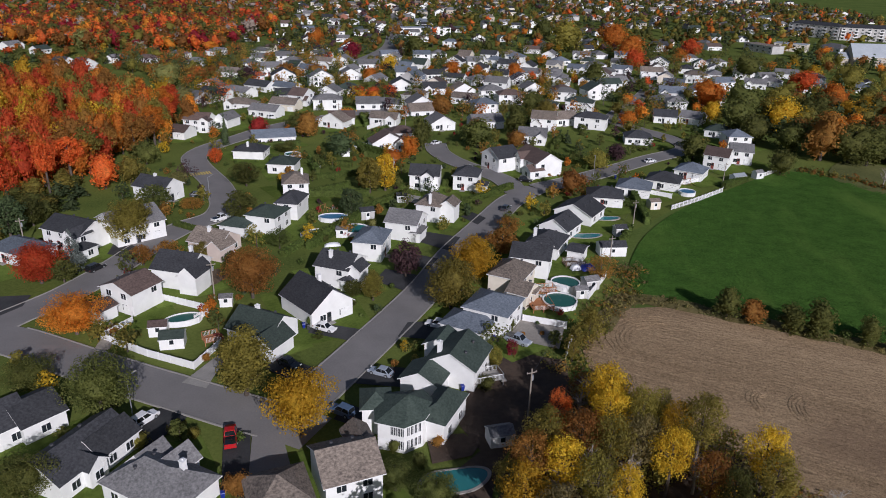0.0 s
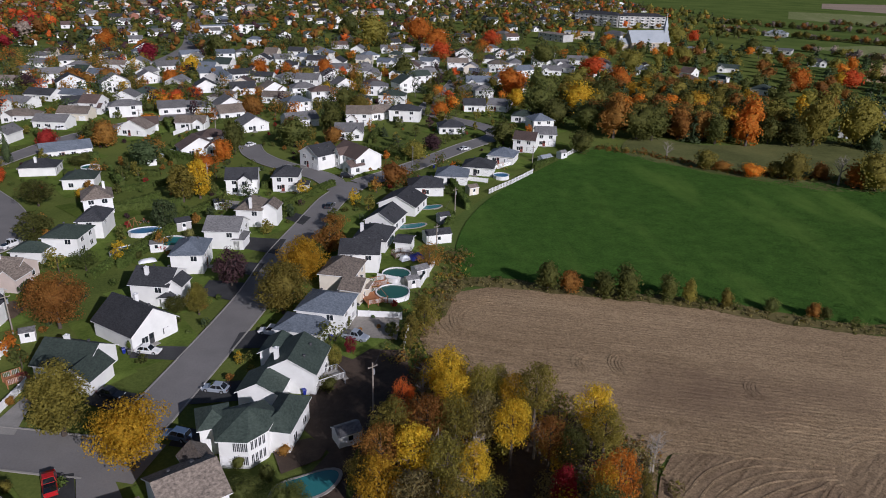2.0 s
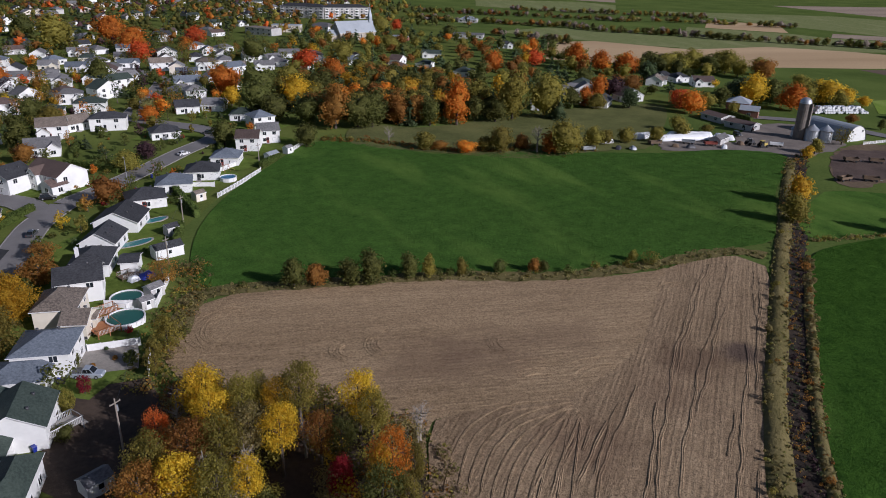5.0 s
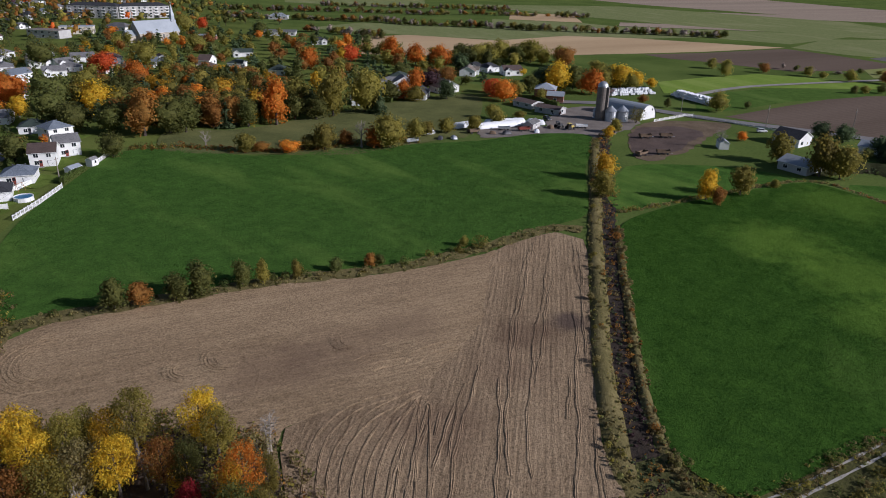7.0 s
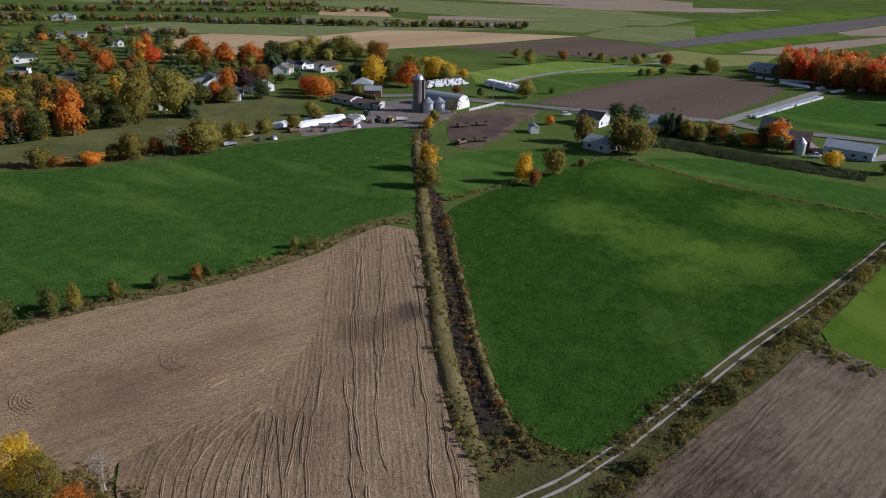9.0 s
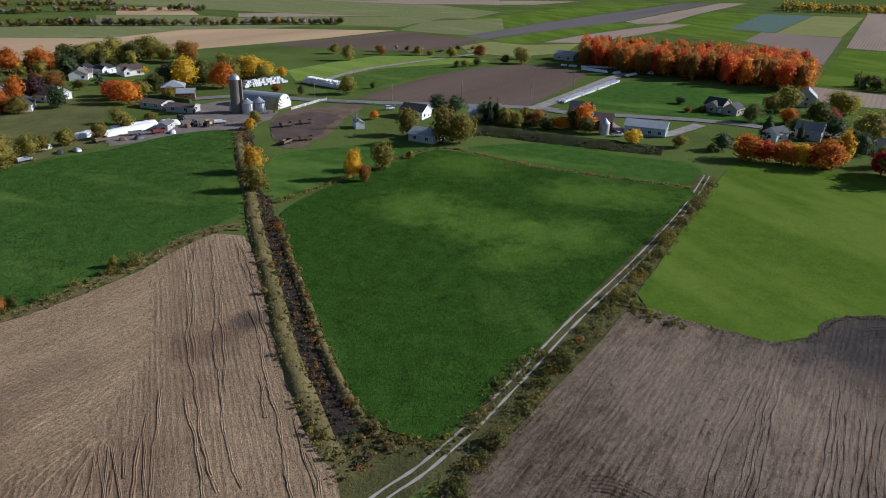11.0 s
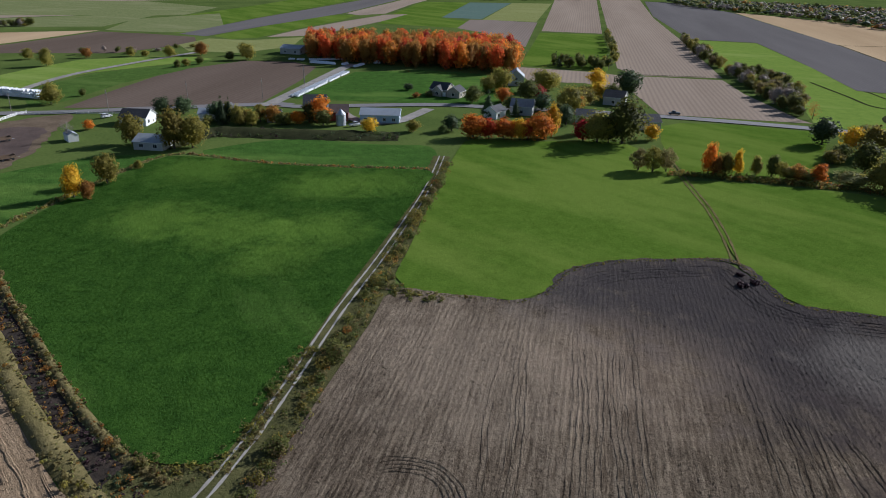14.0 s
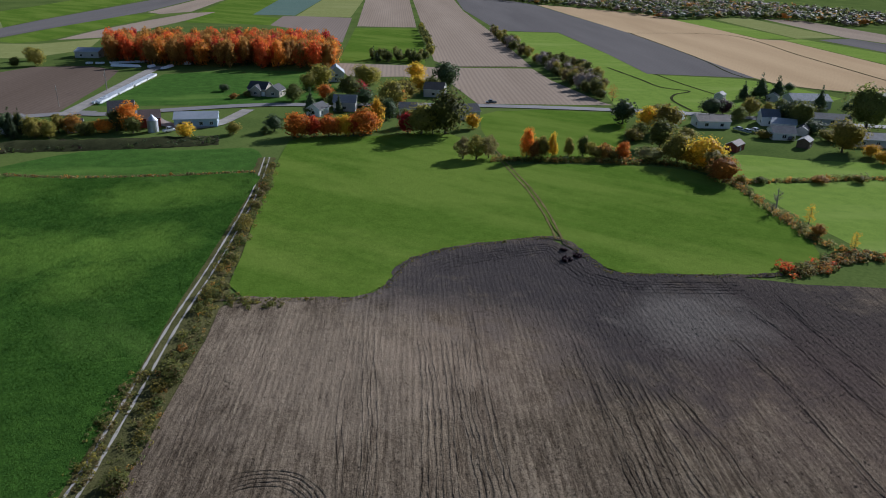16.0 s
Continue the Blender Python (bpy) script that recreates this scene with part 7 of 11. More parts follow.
for k, spots in ((0, (0.16, 0.29, 0.42, 0.55)), (1, (0.2, 0.4, 0.6, 0.8)), (2, (0.3, 0.7))):
    p, q = Vector(INSET[k]), Vector(INSET[k + 1])
    for u in spots:
        c = p.lerp(q, u)
        for fl in (0.7, 3.0):
            if k == 0 and fl < 1:
                c = p.lerp(q, min(u + 0.38, 0.95))
            window(bay_house, c.x, c.y, fl, math.degrees(math.atan2(q.y - p.y, q.x - p.x)), 0.42, 1.5, True)
p, q = Vector(INSET[0]), Vector(INSET[1])
c = p.lerp(q, 0.26)
part("garage_door", GARAGE, bay_house, m=pose(c.x, c.y, 0.02, 0, 0, math.degrees(math.atan2(q.y - p.y, q.x - p.x))) @ Matrix.Diagonal((0.7, 1, 1, 1)))

# houses of the crescent by the green field
for a, b, d, eave, roof, rm in [
        (*[(44.1, 198.4), (55.0, 196.6)], 10, 3.0, "hip", "r_dark"), (*[(54.9, 209.1), (65.1, 205.4)], 10, 3.0, "hip", "r_blue"),
        (*[(66.3, 217.8), (76.3, 213.1)], 10, 3.0, "hip", "r_dark"), (*[(79.4, 230.6), (87.8, 225.2)], 10, 3.0, "hip", "r_blue"),
        (*[(93.8, 243.8), (101.4, 239.2)], 10, 4.9, "gable", "r_brown"), (*[(105.5, 249.6), (113.7, 247.1)], 10, 4.9, "gable", "r_grey"),
        (*[(113.6, 271.9), (123.5, 271.9)], 10, 4.9, "hip", "r_blue"), (*[(73.5, 274.8), (84.7, 273.1)], 10, 3.0, "hip", "r_dark"),
        (*[(96.5, 316.6), (107.0, 314.2)], 10, 3.2, "gable", "r_dark"), (*[(110.8, 344.4), (120.8, 342.7)], 10, 4.9, "hip", "r_grey"),
        (*[(108.1, 317.9), (116.3, 311.7)], 10, 3.0, "gable", "r_grey"), (*[(111.0, 292.4), (119.7, 287.2)], 10, 3.0, "hip", "r_green")]:
    house(a, b, d, eave, "x", roof, None, rm, "white", True, front="s")

# ---- the village behind, street after street ----
ROOFS = ["r_dark", "r_grey", "r_blue", "r_grey", "r_taupe", "r_grey", "r_brown", "r_green"]


def village_house(p, turn, tall=False, rm=None, wm="white", w=None):
    r = random.Random(int(p[0] * 13 + p[1] * 7))
    w = w or r.uniform(11, 14.5)
    roof = r.choice(["gable", "gable", "hip"])
    ridge = r.choice(["x", "x", "y"])
    d = r.uniform(8.5, 11)
    c, s = math.cos(radians(turn)), math.sin(radians(turn))
    a, b = (p[0] - c * w / 2, p[1] - s * w / 2), (p[0] + c * w / 2, p[1] + s * w / 2)
    ex = [(r.choice((-1, 1)) * w * 0.28, -1.6, 0, 5.0, 6.0, 3.0, "y", "gable", 1.9)] if r.random() < 0.5 else []
    house(a, b, d, 4.9 if tall else 3.1, ridge, roof, None, rm or r.choice(ROOFS), wm, False, ex, front=r.choice(["", "s"]))


SPOTS = []
for p in [(-62.5, 339.6), (-57.2, 357.8), (-44.0, 372.1), (-41.5, 297.9), (-33.3, 329.7), (-24.7, 330.7), (-45.4, 291.2), (-51.2, 412.5), (-35.0, 509.4), (-24.9, 549.1), (-64.9, 466.1), (-44.7, 457.2), (-24.5, 462.9), (-8.2, 465.6), (-19.9, 427.4), (-3.0, 421.7), (8.4, 478.5), (23.5, 481.0), (34.6, 477.8), (-2.5, 374.4), (12.8, 370.0), (27.1, 362.5), (23.5, 406.0), (6.8, 411.2), (35.7, 351.7), (50.5, 381.4), (22.1, 326.0), (1.9, 291.9), (-13.7, 272.9), (-18.2, 256.9), (55.7, 306.1), (64.6, 300.5), (44.0, 296.3), (36.4, 272.3), (66.0, 336.1), (56.2, 337.6), (74.8, 446.3), (74.3, 413.2), (85.8, 414.9), (85.0, 531.3)]:
    village_house(p, rnd.choice([-20, -12, 8, 18, 70]), rnd.random() < 0.2)
    SPOTS.append(p)
for p in [(95.6, 392.5), (83.1, 369.6), (132.7, 406.5), (130.0, 441.6), (147.2, 486.2), (116.6, 461.8), (104.8, 479.3), (161.0, 450.6), (167.1, 420.6), (204.0, 444.1), (227.8, 435.1), (246.7, 412.9), (178.6, 589.0), (228.4, 606.2), (179.5, 496.7), (192.6, 451.0), (-296.3, 508.3), (-208.2, 428.0), (-205.5, 457.1), (-188.9, 460.0), (-153.7, 451.1), (-176.6, 483.5), (-266.2, 489.7), (-152.8, 505.3), (-84.4, 439.1), (-81.6, 478.7), (-93.4, 451.6), (-119.2, 447.3), (-129.1, 509.8), (-99.4, 421.5)]:
    village_house(p, rnd.choice([-20, -12, 8, 18, 70]), rnd.random() < 0.3)
    SPOTS.append(p)
for p in [(22.2, 513.6), (-1.0, 516.9), (32.6, 504.4), (-3.8, 387.5), (-7.6, 358.5), (-8.0, 332.2), (68.7, 425.0), (67.1, 378.5), (102.5, 528.4), (74.2, 473.4), (116.4, 357.9), (154.5, 432.8), (139.4, 361.0), (69.6, 556.2), (-19.8, 562.3), (6.6, 578.5), (11.7, 493.5), (-34.5, 490.9), (-10.8, 403.7), (7.1, 436.7), (11.7, 349.2), (-31.4, 400.7), (102.3, 430.0), (138.3, 425.1), (153.9, 509.9), (130.2, 520.0), (103.5, 451.6), (106.2, 501.7), (172.6, 440.3), (214.2, 407.4), (-103.9, 399.6), (-74.1, 345.6), (-222.5, 433.4), (-120.7, 535.2)]:
    village_house(p, rnd.choice([-20, -12, 8, 18, 70]), rnd.random() < 0.25, wm=rnd.choice(["white", "white", "white", "cream", "grey"]))
    SPOTS.append(p)
for p in [(252.3, 375.2), (215.5, 291.0), (309.0, 413.6), (315.0, 269.6), (363.1, 255.1)]:
    village_house(p, rnd.choice([-50, -38, -20, 30]), False)
    SPOTS.append(p)
for p in [(271.7, 241.7), (283.0, 228.2), (303.0, 230.3), (275.3, 336.7), (398.0, 432.9), (294.2, 263.1), (376.2, 263.5), (381.0, 254.6), (378.9, 238.1), (223.4, 273.2), (249.9, 415.6), (389.9, 305.5), (295.4, 254.9), (244.9, 238.4), (274.1, 397.6), (280.9, 375.4), (196.6, 426.6), (224.0, 431.6)]:
    village_house(p, rnd.choice([-50, -38, -20, 30]), False)
    SPOTS.append(p)

# far streets: rows of houses on turned lots
FAR_TOWN = [(-361.0, 600.1), (-775.5, 1318.4), (-370.1, 1743.5), (331.5, 2031.4), (687.8, 1761.0), (581.5, 975.2), (440.7, 795.5), (252.1, 651.3), (132.0, 527.7), (78.3, 559.0), (-8.2, 526.4), (-90.2, 526.5), (-98.8, 486.5), (-185.1, 598.0), (-375.5, 847.8)]
fc, fs = math.cos(radians(12)), math.sin(radians(12))
FAR_SPOTS = []
for i in range(-40, 60):
    for j in range(-20, 60):
        u, v = i * 23.0 + rnd.uniform(-4, 4), j * 38.0 + (9 if j % 2 else 0) + rnd.uniform(-4, 4)
        p = (u * fc - v * fs, u * fs + v * fc)
        if not inside(FAR_TOWN, np.array([p[0]]), np.array([p[1]]))[0] or rnd.random() < 0.42:
            continue
        if min(abs(p[0] - s[0]) + abs(p[1] - s[1]) for s in SPOTS) < 22:
            continue
        FAR_SPOTS.append(p)
FAR_SPOTS.sort(key=lambda q: q[0] ** 2 + q[1] ** 2)
for p in FAR_SPOTS[:70]:
    village_house(p, 12 + rnd.choice([0, 0, 0, 90]) + rnd.uniform(-8, 8), rnd.random() < 0.15)
far_walls, far_roofs, far_panes = {}, {}, Shape()
for p in FAR_SPOTS[70:]:
    w, d, e = rnd.uniform(11, 15), rnd.uniform(9, 11), rnd.choice([3.2, 3.2, 4.9])
    wall, top = wall_roof(w, d, e, d * 0.27, rnd.choice(["x", "y"]), rnd.choice(["gable", "hip"]), 0.4)
    m = pose(p[0], p[1], 0, 0, 0, 12 + rnd.choice([0, 0, 90]) + rnd.uniform(-9, 9))
    far_walls.setdefault(rnd.choice(["white", "white", "grey", "cream", "brick", "stone", "pink"]), Shape()).poly([m @ Vector(q) for q in wall.v], wall.f)
    far_roofs.setdefault(rnd.choice(ROOFS), Shape()).poly([m @ Vector(q) for q in top.v], top.f)
    for k in range(3):
        x = (k - 1) * w * 0.27
        far_panes.poly([m @ Vector((x + q, 0.36, z)) for q, z in ((-0.7, 1.0), (0.7, 1.0), (0.7, 2.2), (-0.7, 2.2))], [(0, 1, 2, 3)])
far_town = thing("far_houses", "far village houses with white and brick walls", "houses", kind="stuff")
for wm, shape in far_walls.items():
    tagged(part("wall", shape.mesh("wall", M[wm]), far_town), kind="stuff")
tagged(part("window", far_panes.mesh("window", M["pane"]), far_town), kind="stuff")
for rm, shape in far_roofs.items():
    tagged(part("roof", shape.mesh("roof", M[rm]), far_town, WORDS[rm] + " roofs"), kind="stuff")
HOUSE_AT.append(tuple(bay_m.translation.xy))


# ---- trees near the flight ----
tree((-67.7, 117.1), 8.6, 11.7, "orange", "wide", "close", "trees of the near gardens")
tree((-85.6, 138.6), 9.6, 12.3, "red", "wide", "close", "trees of the near gardens")
tree((-75.8, 162.7), 11.9, 12.9, "olive", "round", "close", "trees of the near gardens")
tree((-38.6, 133.8), 12.1, 12.0, "rust", "wide", "close", "trees of the near gardens")
tree((-30.7, 98.0), 13.5, 9.8, "olive", "egg", "close", "trees of the near gardens")
tree((-19.9, 88.0), 12.1, 10.7, "gold", "wide", "close", "trees of the near gardens")
tree((-51.6, 91.8), 10.9, 11.6, "green", "wide", "close", "trees of the near gardens")
tree((-66.4, 98.4), 6.1, 8.9, "green", "wide", "close", "trees of the near gardens")
tree((-53.2, 72.5), 8.0, 8.4, "green", "wide", "close", "trees of the near gardens")
tree((3.2, 130.5), 12.3, 10.7, "olive", "round", "close", "trees of the near gardens")
tree((8.6, 144.6), 11.3, 10.1, "gold", "round", "close", "trees of the near gardens")
tree((-13.2, 133.9), 7.2, 4.8, "olive", "egg", "close", "trees of the near gardens")
tree((-4.9, 76.4), 5.3, 5.6, "green", "wide", "close", "trees of the near gardens")
tree((0.6, 72.8), 6.3, 6.3, "green", "wide", "close", "trees of the near gardens")

tree((-81.7, 145.4), 10.3, 6.0, "spruce", "cone", "near", "trees of the near gardens")
tree((-77.8, 183.3), 9.0, 9.4, "green", "round", "near", "trees of the near gardens")
tree((15.9, 160.0), 7.5, 7.5, "rust", "round", "near", "trees of the near gardens")
tree((-6.9, 145.6), 9.5, 7.1, "purple", "round", "near", "trees of the near gardens")
tree((-17.4, 135.6), 3.7, 4.6, "green", "round", "near", "trees of the near gardens")
tree((19.1, 174.7), 4.7, 7.2, "rust", "wide", "near", "trees of the near gardens")
tree((-20.8, 206.6), 11.5, 8.7, "olive", "egg", "near", "trees of the near gardens")
tree((-16.3, 209.1), 12.6, 7.7, "gold", "egg", "near", "trees of the near gardens")
tree((-23.9, 185.1), 8.5, 7.6, "dark", "round", "near", "trees of the near gardens")
tree((-53.6, 181.3), 8.6, 9.0, "green", "round", "near", "trees of the near gardens")
tree((-59.7, 210.5), 8.2, 10.6, "green", "wide", "near", "trees of the near gardens")
tree((-79.7, 207.2), 5.3, 5.6, "pale", "round", "near", "trees of the near gardens")
tree((-69.1, 187.7), 3.7, 6.8, "rust", "wide", "near", "trees of the near gardens")
tree((-76.3, 234.9), 5.6, 5.3, "red", "round", "near", "trees of the near gardens")
tree((29.2, 116.9), 8.7, 5.7, "olive", "egg", "near", "trees of the near gardens", thin=0.6)
tree((25.2, 111.1), 7.7, 3.6, "olive", "egg", "near", "trees of the near gardens", thin=0.6)
tree((37.6, 146.1), 6.5, 8.2, "rust", "wide", "near", "trees of the near gardens", thin=0.5)
tree((10.8, 107.7), 5.0, 3.0, "olive", "round", "near", "trees of the near gardens")
tree((14.2, 112.2), 3.9, 2.7, "crimson", "round", "near", "trees of the near gardens", thin=0.6)
tree((-61.9, 149.6), 6.4, 6.4, "rust", "wide", "near", "trees of the near gardens")
tree((-55.8, 153.2), 4.7, 5.6, "olive", "wide", "near", "trees of the near gardens")
tree((-67.7, 149.3), 5.4, 5.7, "rust", "wide", "near", "trees of the near gardens")
tree((-81.1, 139.4), 6.1, 6.4, "green", "round", "near", "trees of the near gardens")
tree((-106.9, 164.6), 10.5, 9.9, "dark", "round", "near", "trees of the near gardens")
tree((-105.6, 172.7), 7.8, 8.5, "green", "round", "near", "trees of the near gardens")
tree((-38.8, 161.2), 5.3, 6.3, "hedge", "wide", "near", "trees of the near gardens")

tree((-15.6, 233.0), 7.6, 8.9, "orange", "round", "mid", "trees of the suburb")
tree((-10.6, 248.0), 9.2, 7.4, "orange", "round", "mid", "trees of the suburb")
tree((-52.2, 276.6), 10.7, 10.6, "rust", "round", "mid", "trees of the suburb")
tree((-80.0, 259.5), 12.8, 4.0, "dark", "cone", "mid", "trees of the suburb")
tree((-72.2, 280.3), 7.3, 7.6, "crimson", "round", "mid", "trees of the suburb")
tree((-35.3, 248.9), 9.6, 10.8, "dark", "round", "mid", "trees of the suburb")
tree((14.9, 265.0), 12.5, 13.5, "green", "round", "mid", "trees of the suburb")
tree((15.1, 285.2), 7.4, 7.8, "rust", "wide", "mid", "trees of the suburb")
tree((31.1, 286.8), 13.6, 9.9, "green", "egg", "mid", "trees of the suburb")
tree((30.3, 266.4), 7.6, 8.0, "rust", "wide", "mid", "trees of the suburb")
tree((55.4, 238.9), 7.8, 8.9, "olive", "round", "mid", "trees of the suburb")
tree((65.0, 250.8), 7.0, 7.3, "purple", "round", "mid", "trees of the suburb")
tree((41.2, 207.8), 9.4, 9.9, "rust", "wide", "mid", "trees of the suburb")
tree((94.7, 255.7), 10.7, 10.3, "green", "round", "mid", "trees of the suburb")
tree((83.3, 309.1), 7.6, 8.0, "orange", "round", "mid", "trees of the suburb")
tree((131.8, 349.2), 16.8, 17.6, "orange", "wide", "mid", "trees of the suburb")
tree((125.2, 324.0), 9.7, 8.5, "gold", "egg", "mid", "trees of the suburb")
tree((139.4, 588.5), 23.6, 24.8, "orange", "wide", "mid", "trees of the suburb")
tree((137.2, 528.6), 19.9, 22.9, "orange", "wide", "mid", "trees of the suburb")
tree((130.6, 488.6), 14.2, 16.3, "red", "round", "mid", "trees of the suburb")
tree((193.5, 564.1), 14.3, 15.1, "red", "round", "mid", "trees of the suburb")
tree((175.8, 535.5), 9.8, 10.0, "orange", "egg", "mid", "trees of the suburb")
tree((-33.8, 357.7), 7.1, 7.4, "red", "wide", "mid", "trees of the suburb")
tree((-26.2, 371.2), 5.9, 9.1, "red", "wide", "mid", "trees of the suburb")
tree((-71.2, 411.5), 10.0, 10.6, "rust", "wide", "mid", "trees of the suburb")
tree((-60.7, 501.8), 12.5, 12.2, "crimson", "round", "mid", "trees of the suburb")
tree((-95.6, 559.2), 15.5, 16.2, "orange", "wide", "mid", "trees of the suburb")
tree((-39.7, 404.5), 9.9, 10.3, "orange", "wide", "mid", "trees of the suburb")
tree((-89.3, 412.8), 10.1, 10.6, "rust", "round", "mid", "trees of the suburb")
tree((-105.0, 391.3), 10.9, 11.4, "purple", "round", "mid", "trees of the suburb")
tree((-143.1, 377.0), 14.1, 14.8, "pale", "wide", "mid", "trees of the suburb")
tree((-134.4, 396.3), 9.3, 12.9, "rust", "wide", "mid", "trees of the suburb")
tree((-253.1, 517.0), 15.6, 16.3, "pale", "round", "mid", "trees of the suburb")
tree((-55.9, 278.1), 10.0, 8.4, "green", "round", "mid", "trees of the suburb")
tree((90.0, 419.4), 14.6, 13.9, "green", "round", "mid", "trees of the suburb")
tree((97.1, 573.0), 26.4, 26.2, "olive", "egg", "mid", "trees of the suburb")
tree((92.6, 661.0), 19.7, 20.7, "green", "round", "mid", "trees of the suburb")
tree((0.6, 322.3), 10.2, 10.7, "rust", "round", "mid", "trees of the suburb")
tree((-56.1, 251.8), 4.3, 8.5, "green", "wide", "mid", "trees of the suburb")
tree((-6.6, 257.9), 13.5, 8.5, "green", "round", "mid", "trees of the suburb")
tree((42.7, 327.1), 12.3, 10.8, "green", "round", "mid", "trees of the suburb")
tree((48.6, 321.6), 9.1, 10.1, "olive", "round", "mid", "trees of the suburb")
tree((32.9, 411.1), 9.0, 10.5, "olive", "wide", "mid", "trees of the suburb")
tree((44.7, 433.0), 10.5, 11.1, "orange", "wide", "mid", "trees of the suburb")
tree((-31.9, 454.5), 10.5, 11.1, "gold", "round", "mid", "trees of the suburb")
tree((7.2, 438.0), 10.2, 10.7, "orange", "round", "mid", "trees of the suburb")
tree((22.8, 440.4), 7.6, 8.0, "orange", "round", "mid", "trees of the suburb")
tree((-18.4, 524.5), 15.8, 18.6, "green", "round", "mid", "trees of the suburb")
tree((-30.3, 554.8), 13.1, 13.8, "dark", "round", "mid", "trees of the suburb")
tree((140.0, 325.7), 18.9, 19.9, "green", "wide", "mid", "trees of the suburb")
tree((162.5, 340.7), 15.2, 16.7, "olive", "wide", "mid", "trees of the suburb")
tree((207.9, 407.6), 13.2, 13.9, "red", "round", "mid", "trees of the suburb")
tree((195.4, 351.2), 15.7, 16.5, "orange", "wide", "mid", "trees of the suburb")
tree((127.6, 281.9), 13.0, 13.6, "green", "wide", "mid", "trees of the suburb")
tree((143.3, 257.6), 19.2, 14.5, "rust", "egg", "mid", "trees of the suburb")
tree((152.3, 254.4), 14.9, 17.0, "green", "wide", "mid", "trees of the suburb")
tree((136.9, 269.3), 13.8, 14.5, "green", "wide", "mid", "trees of the suburb")
tree((165.9, 263.6), 14.3, 15.3, "green", "wide", "mid", "trees of the suburb")
tree((119.3, 237.2), 9.1, 9.5, "green", "wide", "mid", "trees of the suburb")

# ---- belts and hedgerows seen past the green fields ----
tree((265.1, 238.7), 10.7, 11.6, "green", "round", "mid", "trees along the field edges")
tree((271.9, 227.8), 8.4, 9.8, "olive", "round", "mid", "trees along the field edges")
tree((287.8, 220.4), 10.9, 10.6, "dark", "round", "mid", "trees along the field edges")
tree((253.8, 241.7), 10.0, 10.5, "rust", "round", "mid", "trees along the field edges")
tree((272.4, 235.7), 10.8, 7.6, "orange", "egg", "mid", "trees along the field edges")
tree((60.0, 128.6), 7.8, 5.2, "green", "egg", "mid", "trees along the field edges")
tree((64.6, 127.0), 5.8, 5.0, "rust", "egg", "mid", "trees along the field edges")
tree((70.9, 123.7), 6.8, 5.5, "green", "egg", "mid", "trees along the field edges")
tree((75.2, 121.9), 8.7, 5.8, "green", "egg", "mid", "trees along the field edges")
tree((83.8, 119.2), 6.7, 4.6, "green", "egg", "mid", "trees along the field edges")
tree((87.5, 116.7), 6.2, 3.1, "olive", "egg", "mid", "trees along the field edges")
tree((94.3, 113.3), 4.9, 2.8, "olive", "egg", "mid", "trees along the field edges")
tree((102.9, 109.5), 3.6, 3.4, "green", "round", "mid", "trees along the field edges")
tree((109.6, 105.2), 3.8, 2.9, "rust", "egg", "mid", "trees along the field edges")
tree((111.8, 104.2), 3.2, 2.7, "green", "round", "mid", "trees along the field edges")
tree((134.2, 96.1), 3.3, 2.6, "olive", "round", "mid", "trees along the field edges")
tree((194.8, 87.4), 9.5, 8.2, "olive", "round", "mid", "trees along the field edges")
tree((212.8, 95.8), 10.1, 8.1, "gold", "round", "mid", "trees along the field edges")
tree((154.3, 209.5), 7.5, 7.9, "olive", "round", "mid", "trees along the field edges")
tree((159.4, 206.3), 3.9, 7.3, "rust", "wide", "mid", "trees along the field edges")
tree((163.9, 196.9), 5.5, 8.5, "orange", "wide", "mid", "trees along the field edges")
tree((173.3, 196.4), 6.0, 7.4, "olive", "round", "mid", "trees along the field edges")
tree((176.0, 191.1), 10.9, 10.3, "olive", "wide", "mid", "trees along the field edges")
tree((186.0, 190.2), 6.6, 6.6, "rust", "round", "mid", "trees along the field edges")
tree((195.0, 175.7), 14.2, 15.1, "olive", "wide", "mid", "trees along the field edges")
tree((191.3, 179.6), 9.1, 8.7, "orange", "round", "mid", "trees along the field edges")
tree((212.6, 177.9), 8.7, 7.8, "olive", "round", "mid", "trees along the field edges")
tree((220.2, 178.2), 6.1, 7.0, "olive", "egg", "mid", "trees along the field edges")
tree((228.9, 174.8), 6.9, 7.3, "olive", "round", "mid", "trees along the field edges")
tree((240.4, 168.6), 7.3, 7.6, "olive", "wide", "mid", "trees along the field edges")
tree((256.1, 167.7), 7.3, 7.6, "olive", "round", "mid", "trees along the field edges")
tree((204.4, 181.2), 6.8, 6.8, "gold", "round", "mid", "trees along the field edges")
tree((190.4, 235.6), 21.6, 12.4, "orange", "egg", "mid", "trees along the field edges")
tree((212.9, 248.8), 16.5, 12.3, "olive", "egg", "mid", "trees along the field edges")
tree((219.4, 231.7), 22.7, 17.2, "olive", "wide", "mid", "trees along the field edges")
tree((234.5, 226.9), 22.0, 18.1, "olive", "wide", "mid", "trees along the field edges")
tree((209.4, 231.9), 11.6, 11.2, "green", "round", "mid", "trees along the field edges")
tree((237.6, 220.2), 11.4, 9.5, "dark", "cone", "mid", "trees along the field edges")
tree((236.3, 225.1), 10.4, 8.0, "dark", "cone", "mid", "trees along the field edges")
tree((178.7, 247.6), 12.8, 11.0, "rust", "egg", "mid", "trees along the field edges")
tree((171.8, 254.8), 14.6, 11.1, "rust", "round", "mid", "trees along the field edges")
tree((159.9, 267.1), 13.1, 13.8, "olive", "wide", "mid", "trees along the field edges")
